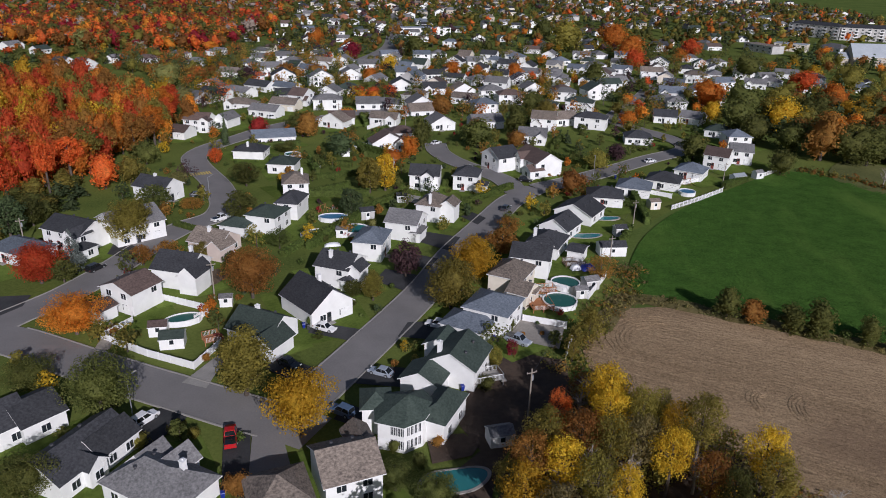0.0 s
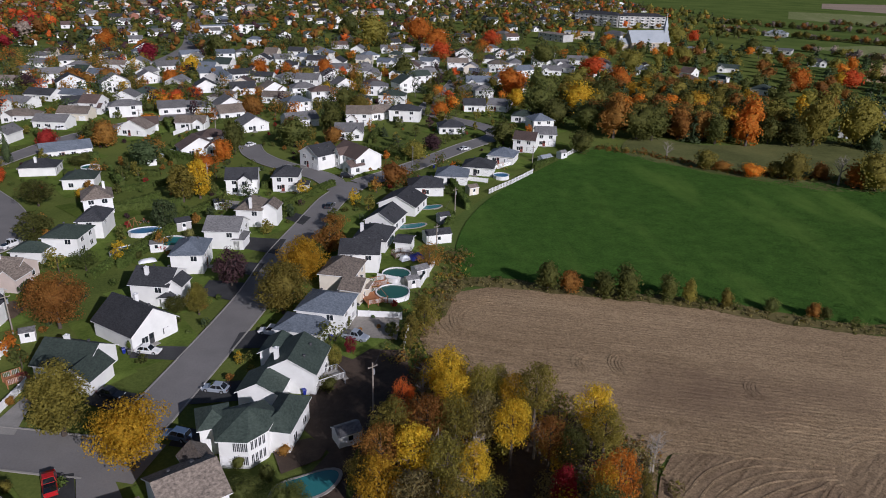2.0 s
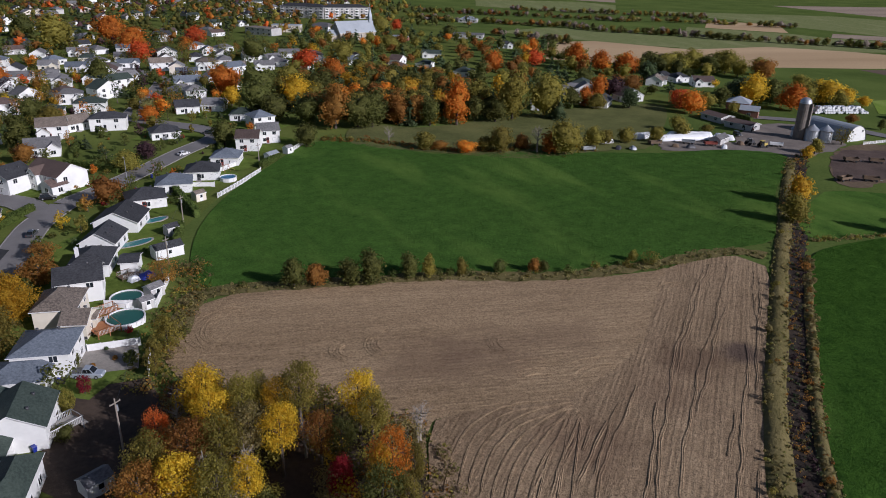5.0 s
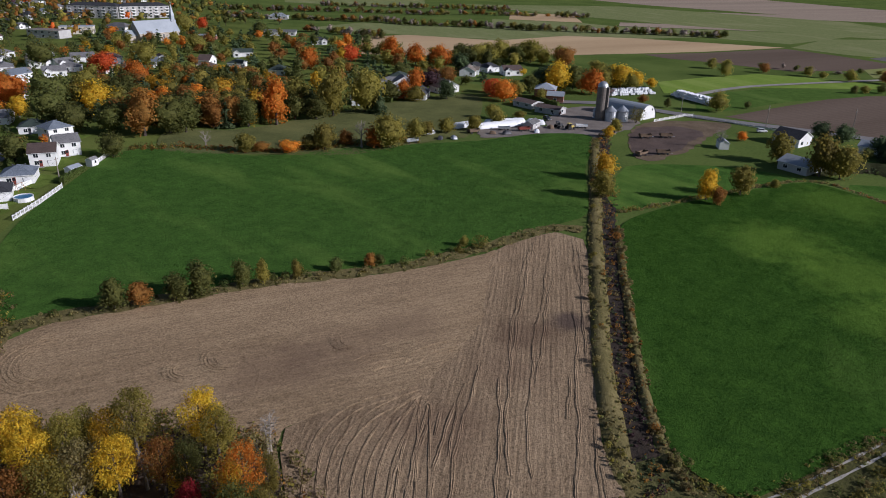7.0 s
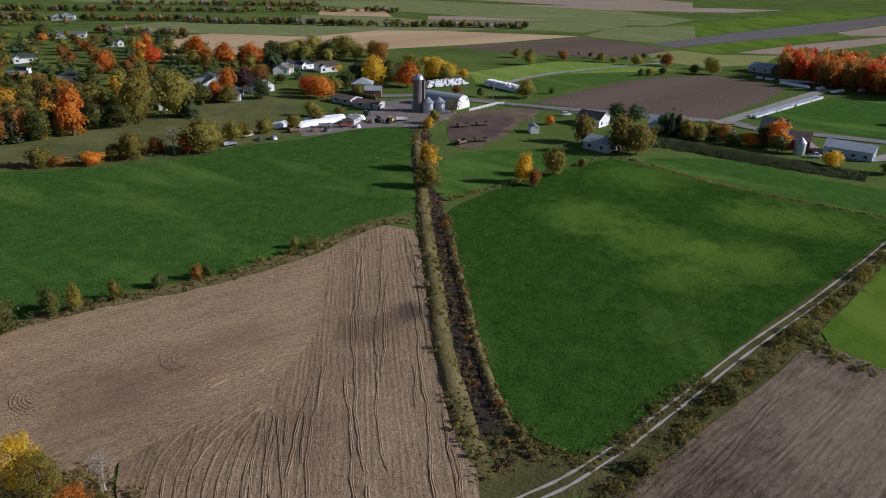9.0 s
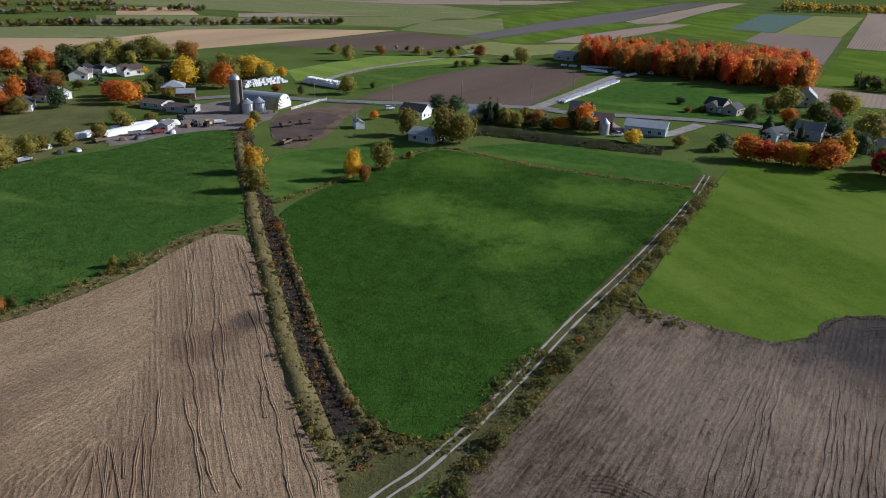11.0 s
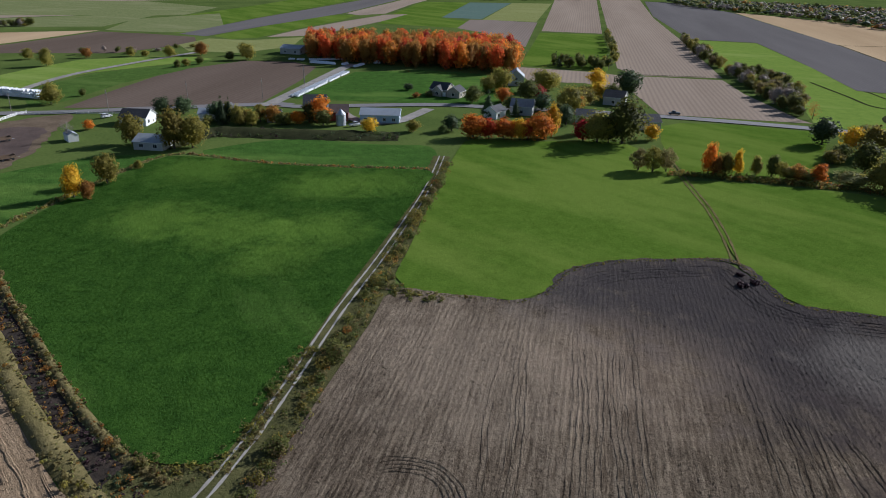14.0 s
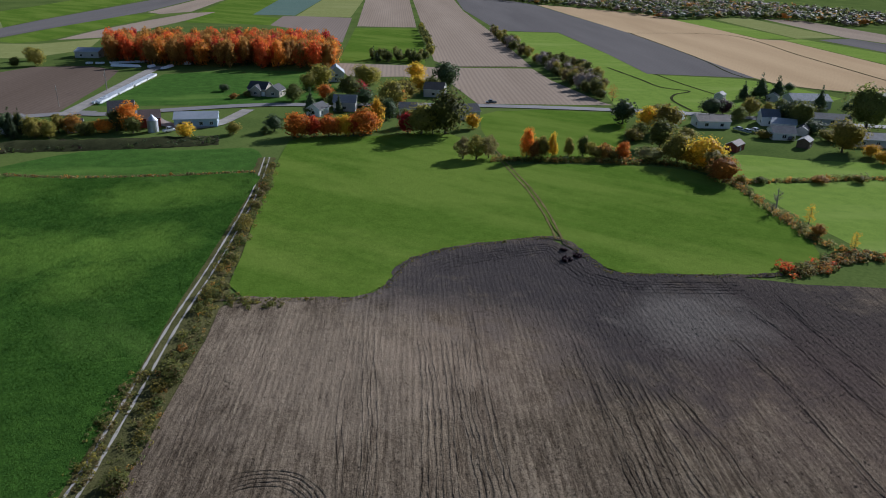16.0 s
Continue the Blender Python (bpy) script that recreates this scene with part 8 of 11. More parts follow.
tree((163.6, 290.3), 12.3, 12.5, "orange", "egg", "mid", "trees along the field edges")
tree((157.2, 251.0), 12.5, 12.1, "green", "round", "mid", "trees along the field edges")
tree((180.3, 241.5), 12.9, 9.9, "green", "round", "mid", "trees along the field edges")
tree((127.4, 296.2), 17.5, 17.3, "green", "wide", "mid", "trees along the field edges")
tree((148.7, 305.4), 15.8, 16.6, "gold", "wide", "mid", "trees along the field edges")
tree((289.9, 242.8), 14.2, 9.2, "orange", "round", "mid", "trees along the field edges")
tree((363.4, 326.1), 18.4, 13.4, "orange", "egg", "mid", "trees along the field edges")
tree((369.6, 309.8), 15.0, 13.3, "orange", "round", "mid", "trees along the field edges")
tree((367.7, 287.7), 16.3, 14.3, "orange", "round", "mid", "trees along the field edges")
tree((306.5, 344.1), 14.5, 12.7, "orange", "round", "mid", "trees along the field edges")
tree((347.0, 348.1), 12.4, 13.1, "red", "round", "mid", "trees along the field edges")
tree((372.0, 274.0), 11.9, 12.5, "dark", "round", "mid", "trees along the field edges")
tree((323.0, 247.5), 11.3, 11.9, "rust", "wide", "mid", "trees along the field edges")
tree((319.4, 213.9), 8.5, 10.6, "red", "wide", "mid", "trees along the field edges")
tree((315.2, 202.1), 9.0, 9.4, "orange", "round", "mid", "trees along the field edges")
tree((320.1, 201.7), 7.4, 8.4, "olive", "wide", "mid", "trees along the field edges")
tree((434.9, 232.8), 14.8, 15.9, "rust", "wide", "mid", "trees along the field edges")
tree((443.1, 269.2), 15.7, 16.5, "olive", "wide", "mid", "trees along the field edges")
tree((374.3, 342.2), 13.4, 10.7, "olive", "round", "mid", "trees along the field edges")
tree((319.1, 278.3), 11.0, 11.7, "green", "round", "mid", "trees along the field edges")
tree((304.8, 306.1), 8.5, 9.5, "rust", "wide", "mid", "trees along the field edges")
tree((301.9, 242.9), 11.9, 12.5, "purple", "round", "mid", "trees along the field edges")
tree((347.3, 198.7), 12.4, 11.0, "dark", "round", "mid", "trees along the field edges")
tree((306.4, 462.2), 13.2, 15.2, "olive", "wide", "mid", "trees along the field edges")
tree((364.5, 564.0), 18.3, 19.2, "olive", "wide", "mid", "trees along the field edges")
tree((397.1, 588.3), 10.9, 11.4, "red", "egg", "mid", "trees along the field edges")
tree((236.3, 414.9), 16.9, 17.8, "olive", "wide", "mid", "trees along the field edges")
tree((207.7, 411.4), 12.5, 13.2, "red", "round", "mid", "trees along the field edges")
tree((193.7, 454.0), 16.6, 19.0, "green", "wide", "mid", "trees along the field edges")
tree((216.8, 402.9), 9.7, 9.6, "spruce", "cone", "mid", "trees along the field edges")
tree((398.7, 507.9), 13.0, 13.6, "green", "wide", "mid", "trees along the field edges")

tree((373.1, 198.7), 11.8, 12.3, "olive", "round", "mid", "trees round the farms")
tree((374.9, 188.6), 11.2, 12.2, "green", "round", "mid", "trees round the farms")
tree((377.0, 176.8), 12.5, 12.2, "olive", "round", "mid", "trees round the farms")
tree((395.4, 179.4), 12.5, 13.2, "gold", "round", "mid", "trees round the farms")
tree((386.6, 164.7), 10.3, 11.6, "olive", "round", "mid", "trees round the farms")
tree((371.2, 209.3), 11.2, 11.7, "dark", "round", "mid", "trees round the farms")
tree((427.8, 267.7), 13.8, 14.5, "green", "round", "mid", "trees round the farms")
tree((433.8, 250.2), 12.1, 12.7, "olive", "wide", "mid", "trees round the farms")
tree((425.7, 278.2), 16.2, 17.1, "olive", "wide", "mid", "trees round the farms")
tree((438.6, 262.4), 15.9, 18.0, "olive", "wide", "mid", "trees round the farms")
tree((454.5, 247.9), 12.5, 13.2, "olive", "round", "mid", "trees round the farms")
tree((349.2, 191.6), 17.9, 16.1, "gold", "round", "mid", "trees round the farms")
tree((362.8, 188.2), 14.0, 11.9, "green", "egg", "mid", "trees round the farms")
tree((355.6, 173.0), 14.6, 14.8, "orange", "round", "mid", "trees round the farms")
tree((385.6, 170.2), 14.9, 15.6, "gold", "wide", "mid", "trees round the farms")
tree((384.3, 176.9), 12.7, 12.3, "green", "round", "mid", "trees round the farms")
tree((394.2, 164.6), 10.5, 10.4, "gold", "round", "mid", "trees round the farms")
tree((416.2, 200.8), 10.9, 12.7, "olive", "wide", "mid", "trees round the farms")
tree((401.3, 158.0), 6.0, 7.0, "gold", "round", "mid", "trees round the farms")
tree((350.4, 203.1), 12.3, 9.9, "dark", "round", "mid", "trees round the farms")
tree((333.0, 198.6), 11.0, 9.4, "green", "egg", "mid", "trees round the farms")
tree((384.9, 236.0), 4.6, 6.6, "gold", "round", "mid", "trees round the farms")
tree((311.2, 206.6), 9.6, 10.9, "red", "wide", "mid", "trees round the farms")
tree((304.1, 195.6), 12.4, 13.1, "orange", "wide", "mid", "trees round the farms")
tree((317.9, 197.1), 9.3, 9.1, "olive", "round", "mid", "trees round the farms")
tree((315.2, 181.1), 7.7, 5.9, "olive", "round", "mid", "trees round the farms")
tree((265.8, 176.2), 7.7, 8.2, "olive", "wide", "mid", "trees round the farms")
tree((273.8, 167.7), 4.2, 6.3, "olive", "wide", "mid", "trees round the farms")
tree((351.3, 141.9), 4.8, 6.2, "rust", "round", "mid", "trees round the farms")
tree((349.1, 127.7), 5.3, 3.6, "green", "egg", "mid", "trees round the farms")
tree((357.3, 105.9), 10.8, 10.9, "olive", "round", "mid", "trees round the farms")
tree((302.7, 77.6), 4.5, 4.6, "orange", "round", "mid", "trees round the farms")
tree((279.0, 123.2), 6.5, 6.5, "olive", "egg", "mid", "trees round the farms")
tree((304.0, 124.4), 7.7, 7.5, "olive", "round", "mid", "trees round the farms", thin=0.4)
tree((269.5, 121.1), 5.4, 5.3, "gold", "egg", "mid", "trees round the farms")
tree((213.7, 61.9), 10.6, 5.9, "gold", "egg", "mid", "trees round the farms")
tree((211.7, 57.7), 6.3, 4.4, "rust", "round", "mid", "trees round the farms")
tree((226.6, 55.4), 10.3, 8.1, "olive", "round", "mid", "trees round the farms")
tree((242.3, 49.0), 3.3, 3.3, "olive", "round", "mid", "trees round the farms")
tree((277.2, 56.8), 12.1, 9.8, "olive", "round", "mid", "trees round the farms")
tree((268.1, 40.9), 16.3, 11.1, "olive", "round", "mid", "trees round the farms")
tree((268.9, 34.6), 13.3, 12.0, "olive", "wide", "mid", "trees round the farms")
tree((329.7, 53.2), 8.3, 8.7, "dark", "round", "mid", "trees round the farms")
tree((329.7, 44.6), 8.2, 9.2, "dark", "round", "mid", "trees round the farms")
tree((305.6, 26.1), 10.2, 4.5, "dark", "cone", "mid", "trees round the farms")
tree((311.7, 23.8), 11.1, 4.1, "dark", "cone", "mid", "trees round the farms")
tree((304.3, 19.3), 7.2, 5.5, "olive", "round", "mid", "trees round the farms")
tree((301.6, 14.4), 7.4, 5.9, "olive", "egg", "mid", "trees round the farms")
tree((308.1, 32.3), 4.5, 5.1, "green", "round", "mid", "trees round the farms")
tree((477.6, 139.8), 11.7, 8.8, "olive", "round", "mid", "trees round the farms")
tree((508.4, 158.9), 7.8, 8.2, "olive", "round", "mid", "trees round the farms")
tree((515.9, 126.1), 7.1, 7.4, "rust", "wide", "mid", "trees round the farms")
tree((521.8, 99.9), 7.2, 7.5, "olive", "round", "mid", "trees round the farms")
tree((520.7, 90.7), 4.4, 6.0, "olive", "round", "mid", "trees round the farms")
tree((518.1, 74.4), 8.4, 8.8, "olive", "round", "mid", "trees round the farms")
tree((525.6, 54.8), 9.9, 10.3, "rust", "round", "mid", "trees round the farms")
tree((525.8, 26.0), 9.0, 9.4, "olive", "round", "mid", "trees round the farms")
tree((500.1, 34.5), 6.8, 7.2, "green", "wide", "mid", "trees round the farms")
tree((502.6, 22.9), 11.1, 11.6, "olive", "wide", "mid", "trees round the farms")
tree((469.6, 63.8), 5.1, 4.6, "green", "egg", "mid", "trees round the farms")
tree((475.7, 59.4), 4.8, 6.2, "olive", "round", "mid", "trees round the farms")
tree((482.6, 51.9), 5.6, 6.3, "green", "round", "mid", "trees round the farms")
tree((377.0, 96.9), 3.9, 3.8, "green", "round", "mid", "trees round the farms")

tree((312.4, 27.1), 11.4, 7.7, "dark", "cone", "mid", "trees round the farms")
tree((315.5, 29.9), 8.4, 7.3, "dark", "round", "mid", "trees round the farms")
tree((313.4, 24.5), 8.8, 5.1, "green", "egg", "mid", "trees round the farms")
tree((309.8, 20.1), 8.0, 8.3, "olive", "round", "mid", "trees round the farms")
tree((307.9, 15.1), 6.2, 7.1, "rust", "round", "mid", "trees round the farms")
tree((310.3, 11.0), 8.0, 6.1, "olive", "egg", "mid", "trees round the farms")
tree((308.4, 5.9), 8.1, 8.8, "rust", "round", "mid", "trees round the farms")
tree((304.2, 0.2), 5.4, 6.5, "olive", "round", "mid", "trees round the farms")
tree((305.4, -4.5), 5.9, 7.8, "orange", "round", "mid", "trees round the farms")
tree((306.6, -9.5), 9.1, 7.5, "green", "egg", "mid", "trees round the farms")
tree((306.9, -14.3), 12.1, 10.1, "orange", "egg", "mid", "trees round the farms")
tree((300.4, -15.1), 7.2, 8.1, "green", "round", "mid", "trees round the farms")
tree((283.8, -32.6), 6.9, 7.3, "gold", "round", "mid", "trees round the farms")
tree((284.7, -51.0), 5.3, 6.7, "olive", "round", "mid", "trees round the farms")
tree((280.3, -62.6), 3.7, 3.8, "hedge", "egg", "mid", "trees round the farms")
tree((284.8, -67.4), 7.4, 7.8, "dark", "round", "mid", "trees round the farms")
tree((271.2, -73.2), 10.2, 12.0, "orange", "round", "mid", "trees round the farms")
tree((268.9, -79.2), 8.9, 7.6, "red", "round", "mid", "trees round the farms")
tree((268.6, -85.2), 9.1, 9.7, "orange", "round", "mid", "trees round the farms")
tree((267.1, -91.8), 9.0, 8.8, "gold", "round", "mid", "trees round the farms")
tree((264.6, -98.4), 12.1, 13.2, "orange", "round", "mid", "trees round the farms")
tree((270.0, -106.4), 14.7, 6.7, "gold", "egg", "mid", "trees round the farms")
tree((310.4, -90.3), 12.4, 9.5, "dark", "cone", "mid", "trees round the farms")
tree((369.7, -107.3), 10.0, 10.5, "olive", "round", "mid", "trees round the farms")
tree((374.3, -115.3), 13.4, 14.1, "olive", "round", "mid", "trees round the farms")
tree((342.7, -108.0), 8.2, 9.4, "orange", "wide", "mid", "trees round the farms")
tree((370.3, -138.2), 13.3, 15.5, "olive", "wide", "mid", "trees round the farms")
tree((348.6, -128.5), 8.2, 8.6, "crimson", "round", "mid", "trees round the farms")
tree((320.3, -119.9), 9.7, 10.6, "dark", "round", "mid", "trees round the farms")
tree((309.6, -103.4), 8.8, 5.3, "dark", "cone", "mid", "trees round the farms")
tree((342.3, -91.4), 9.3, 9.8, "green", "round", "mid", "trees round the farms")
tree((308.5, -129.1), 15.1, 16.6, "olive", "wide", "mid", "trees round the farms")
tree((326.8, -144.2), 11.3, 11.6, "olive", "round", "mid", "trees round the farms")
tree((312.6, -133.5), 9.7, 9.1, "orange", "round", "mid", "trees round the farms")
tree((290.3, -120.7), 9.6, 8.0, "dark", "round", "mid", "trees round the farms")
tree((381.8, -175.7), 11.3, 11.9, "gold", "round", "mid", "trees round the farms")
tree((347.8, -161.1), 9.6, 8.7, "gold", "round", "mid", "trees round the farms")
tree((258.0, -121.2), 13.5, 13.8, "olive", "round", "mid", "trees round the farms")
tree((261.8, -116.8), 9.4, 8.2, "crimson", "round", "mid", "trees round the farms")
tree((254.5, -130.4), 20.3, 17.8, "green", "round", "mid", "trees round the farms")
tree((353.9, -181.3), 14.9, 15.6, "dark", "round", "mid", "trees round the farms")
tree((259.5, -145.9), 7.1, 7.4, "gold", "round", "mid", "trees round the farms")
tree((218.2, -119.2), 8.5, 6.5, "dry", "egg", "near", "trees round the farms", thin=0.95)
tree((215.3, -123.1), 9.5, 7.0, "olive", "egg", "near", "trees round the farms", thin=0.95)
tree((215.0, -128.1), 9.0, 6.5, "dry", "round", "near", "trees round the farms", thin=0.95)
tree((211.4, -146.8), 7.5, 5.0, "olive", "egg", "near", "trees round the farms", thin=0.85)
tree((207.6, -158.6), 6.5, 3.5, "dry", "egg", "near", "trees round the farms", thin=0.85)
tree((202.8, -164.5), 6.0, 5.0, "olive", "round", "near", "trees round the farms", thin=0.85)
tree((199.9, -168.4), 6.0, 4.5, "rust", "round", "near", "trees round the farms", thin=0.85)
tree((210.6, -141.7), 11.8, 5.4, "orange", "egg", "mid", "trees round the farms")
tree((208.3, -143.4), 7.6, 5.0, "rust", "round", "mid", "trees round the farms")
tree((207.2, -146.1), 9.1, 5.0, "olive", "egg", "mid", "trees round the farms")
tree((207.1, -150.6), 10.0, 4.2, "gold", "egg", "mid", "trees round the farms")
tree((205.6, -156.6), 7.9, 3.8, "olive", "egg", "mid", "trees round the farms")
tree((204.9, -162.7), 8.2, 5.2, "green", "egg", "mid", "trees round the farms")
tree((200.4, -165.5), 5.0, 7.1, "olive", "wide", "mid", "trees round the farms")
tree((198.6, -167.8), 6.2, 6.7, "rust", "round", "mid", "trees round the farms")
tree((194.8, -173.1), 7.2, 5.6, "orange", "egg", "mid", "trees round the farms")
tree((196.1, -170.0), 4.3, 6.7, "olive", "wide", "mid", "trees round the farms")
tree((243.5, -213.8), 11.7, 12.4, "dark", "round", "mid", "trees round the farms")
tree((228.9, -215.2), 11.3, 9.8, "gold", "egg", "mid", "trees round the farms")
tree((222.7, -219.8), 13.1, 13.8, "olive", "round", "mid", "trees round the farms")
tree((205.3, -200.9), 11.6, 12.2, "green", "round", "mid", "trees round the farms")
tree((219.6, -202.5), 7.2, 7.5, "green", "round", "mid", "trees round the farms")
tree((184.8, -190.1), 11.9, 12.5, "olive", "round", "mid", "trees round the farms")
tree((179.2, -192.2), 9.0, 9.4, "gold", "wide", "mid", "trees round the farms")
tree((173.9, -193.7), 12.7, 14.6, "gold", "wide", "mid", "trees round the farms")
tree((166.6, -189.5), 10.0, 10.8, "olive", "wide", "mid", "trees round the farms")
tree((159.4, -186.5), 9.7, 11.6, "rust", "wide", "mid", "trees round the farms")
tree((190.9, -183.1), 4.7, 12.9, "pale", "wide", "mid", "trees round the farms")
tree((244.3, -267.7), 9.4, 11.8, "dark", "wide", "mid", "trees round the farms")
tree((243.0, -275.0), 8.3, 8.7, "purple", "wide", "mid", "trees round the farms")
tree((235.3, -284.8), 9.4, 9.9, "olive", "round", "mid", "trees round the farms")
tree((232.2, -293.2), 7.4, 7.8, "olive", "round", "mid", "trees round the farms")
tree((267.8, -316.9), 10.3, 8.7, "dark", "cone", "mid", "trees round the farms")
tree((264.8, -325.5), 14.7, 12.2, "dark", "cone", "mid", "trees round the farms")
tree((261.6, -334.8), 13.0, 12.4, "dark", "cone", "mid", "trees round the farms")
tree((231.7, -329.6), 13.0, 8.5, "dark", "cone", "mid", "trees round the farms")
tree((214.1, -285.9), 12.2, 12.8, "dark", "round", "mid", "trees round the farms")
tree((207.3, -284.8), 13.7, 14.3, "green", "wide", "mid", "trees round the farms")
tree((196.0, -314.6), 20.5, 21.5, "green", "wide", "mid", "trees round the farms")
tree((218.1, -335.4), 9.4, 10.4, "dark", "round", "mid", "trees round the farms")
tree((171.4, -263.6), 14.1, 14.8, "olive", "wide", "mid", "trees round the farms")
tree((186.3, -275.6), 5.3, 10.9, "olive", "wide", "mid", "trees round the farms")
tree((161.8, -267.5), 5.6, 7.9, "gold", "round", "mid", "trees round the farms")
tree((154.1, -263.1), 5.2, 7.0, "gold", "round", "mid", "trees round the farms")
tree((200.2, -253.1), 3.7, 6.9, "olive", "round", "mid", "trees round the farms")
tree((278.2, -365.1), 5.2, 6.3, "dark", "round", "mid", "trees round the farms")
tree((364.8, -81.5), 2.3, 4.3, "dark", "round", "mid", "trees round the farms")
tree((380.5, -65.3), 4.1, 6.0, "dark", "round", "mid", "trees round the farms")
tree((361.2, -73.1), 3.4, 5.1, "green", "round", "mid", "trees round the farms")
tree((372.3, -99.8), 3.6, 5.3, "green", "round", "mid", "trees round the farms")
tree((359.1, -65.7), 2.8, 5.1, "rust", "wide", "mid", "trees round the farms")
tree((119.5, -177.0), 7.1, 3.2, "gold", "egg", "mid", "trees round the farms", thin=0.25)
tree((112.5, -171.4), 4.0, 4.5, "rust", "round", "mid", "trees round the farms")
tree((101.8, -171.4), 5.8, 2.7, "gold", "egg", "mid", "trees round the farms", thin=0.25)
tree((156.7, -191.5), 3.0, 3.9, "olive", "round", "mid", "trees round the farms")
tree((154.1, -197.8), 2.6, 4.0, "green", "round", "mid", "trees round the farms")
tree((146.7, -217.7), 2.8, 6.1, "rust", "round", "mid", "trees round the farms")
tree((141.3, -230.8), 2.8, 5.4, "olive", "round", "mid", "trees round the farms")
tree((288.3, -244.8), 9.3, 6.1, "rust", "wide", "mid", "trees round the farms", thin=0.3)
tree((272.9, -76.7), 8.0, 7.9, "orange", "round", "mid", "trees round the farms")
tree((268.3, -88.6), 7.8, 7.0, "orange", "round", "mid", "trees round the farms")
tree((266.0, -94.8), 8.3, 7.0, "red", "round", "mid", "trees round the farms")
tree((265.4, -101.8), 9.7, 6.1, "orange", "egg", "mid", "trees round the farms")
tree((347.4, -122.4), 11.5, 12.0, "green", "round", "mid", "trees round the farms")
tree((322.7, -105.1), 8.0, 7.2, "green", "round", "mid", "trees round the farms")
tree((375.4, -145.9), 9.9, 10.3, "olive", "round", "mid", "trees round the farms")
tree((297.2, -119.4), 9.0, 8.9, "green", "round", "mid", "trees round the farms")
tree((272.3, -121.0), 8.5, 8.3, "green", "round", "mid", "trees round the farms")
tree((256.4, -125.4), 11.2, 8.0, "olive", "round", "mid", "trees round the farms")
tree((340.8, -166.2), 9.8, 10.5, "green", "round", "mid", "trees round the farms")
tree((216.7, -196.9), 5.6, 7.2, "olive", "round", "mid", "trees round the farms")
tree((252.5, -241.4), 5.7, 8.5, "green", "round", "mid", "trees round the farms")
tree((208.5, -218.1), 5.7, 9.9, "olive", "round", "mid", "trees round the farms")
tree((228.9, -269.8), 7.4, 7.8, "green", "round", "mid", "trees round the farms")
tree((199.1, -281.8), 6.0, 11.3, "dark", "round", "mid", "trees round the farms")
tree((235.7, -306.5), 7.5, 7.9, "green", "round", "mid", "trees round the farms")
tree((303.0, 2.2), 5.8, 7.0, "green", "round", "mid", "trees round the farms")
tree((308.5, 16.8), 5.8, 7.1, "green", "round", "mid", "trees round the farms")

bare_tree((187.7, 183.5), 13, 8, 3)
bare_tree((283.9, 80.6), 9, 8, 21)
bare_tree((131.8, -178.4), 9, 5, 4)
bare_tree((131.2, -176.0), 4, 3, 5)
bare_tree((148.4, 225.1), 7, 7, 6)
bare_tree((50.6, 69.5), 8, 3, 8)
bare_tree((24.8, 95.3), 9, 6, 9)
bare_tree((20.5, 73.0), 11, 8, 10)
bare_tree((16.9, 71.3), 9, 5, 11)
bare_tree((22.9, 69.6), 9, 6, 12)
bare_tree((28.6, 80.2), 8, 5, 13)
bare_tree((51.3, 69.8), 9, 5, 14)
bare_tree((36.0, 76.8), 7, 6, 15)
bare_tree((20.9, 74.6), 12, 8, 16)
bare_tree((23.1, 92.7), 10, 4, 17)
bare_tree((16.5, 72.6), 11, 5, 18)
bare_tree((26.7, 75.7), 11, 5, 19)

# ---- the small wood between gardens and ploughed field ----
tree((18.9, 88.8), 9.4, 4.3, "red", "wide", "close", "trees of the small wood", thin=0.8)
tree((34.7, 64.1), 9.9, 3.9, "crimson", "egg", "close", "trees of the small wood", thin=0.9)
tree((26.0, 89.3), 13.6, 7.1, "gold", "high", "close", "trees of the small wood", thin=0.5)
tree((29.9, 84.1), 13.1, 5.2, "olive", "high", "close", "trees of the small wood", thin=0.5)
tree((25.2, 83.5), 12.7, 6.7, "gold", "high", "close", "trees of the small wood", thin=0.5)
tree((33.2, 85.9), 11.7, 4.5, "olive", "high", "close", "trees of the small wood", thin=0.5)
tree((34.7, 82.1), 12.2, 5.2, "gold", "high", "close", "trees of the small wood", thin=0.5)
tree((37.1, 80.3), 14.8, 6.4, "olive", "high", "close", "trees of the small wood", thin=0.5)
tree((44.0, 74.9), 13.3, 6.0, "gold", "high", "close", "trees of the small wood", thin=0.5)
tree((44.3, 71.9), 11.7, 5.6, "olive", "high", "close", "trees of the small wood", thin=0.5)
tree((28.4, 77.8), 12.4, 6.5, "dry", "high", "close", "trees of the small wood", thin=0.5)
tree((31.6, 75.0), 12.8, 6.1, "gold", "high", "close", "trees of the small wood", thin=0.5)
tree((35.9, 71.7), 11.8, 4.9, "rust", "high", "close", "trees of the small wood", thin=0.4)
tree((23.9, 77.3), 13.1, 6.8, "olive", "high", "close", "trees of the small wood", thin=0.5)
tree((20.3, 78.9), 12.7, 7.3, "rust", "high", "close", "trees of the small wood", thin=0.5)
tree((15.6, 79.2), 12.5, 6.5, "olive", "high", "close", "trees of the small wood", thin=0.52)
tree((13.0, 75.0), 11.7, 6.1, "rust", "high", "close", "trees of the small wood", thin=0.5)
tree((17.1, 73.2), 12.2, 6.2, "gold", "high", "close", "trees of the small wood", thin=0.6)
tree((20.8, 70.3), 12.1, 6.8, "olive", "high", "close", "trees of the small wood", thin=0.45)
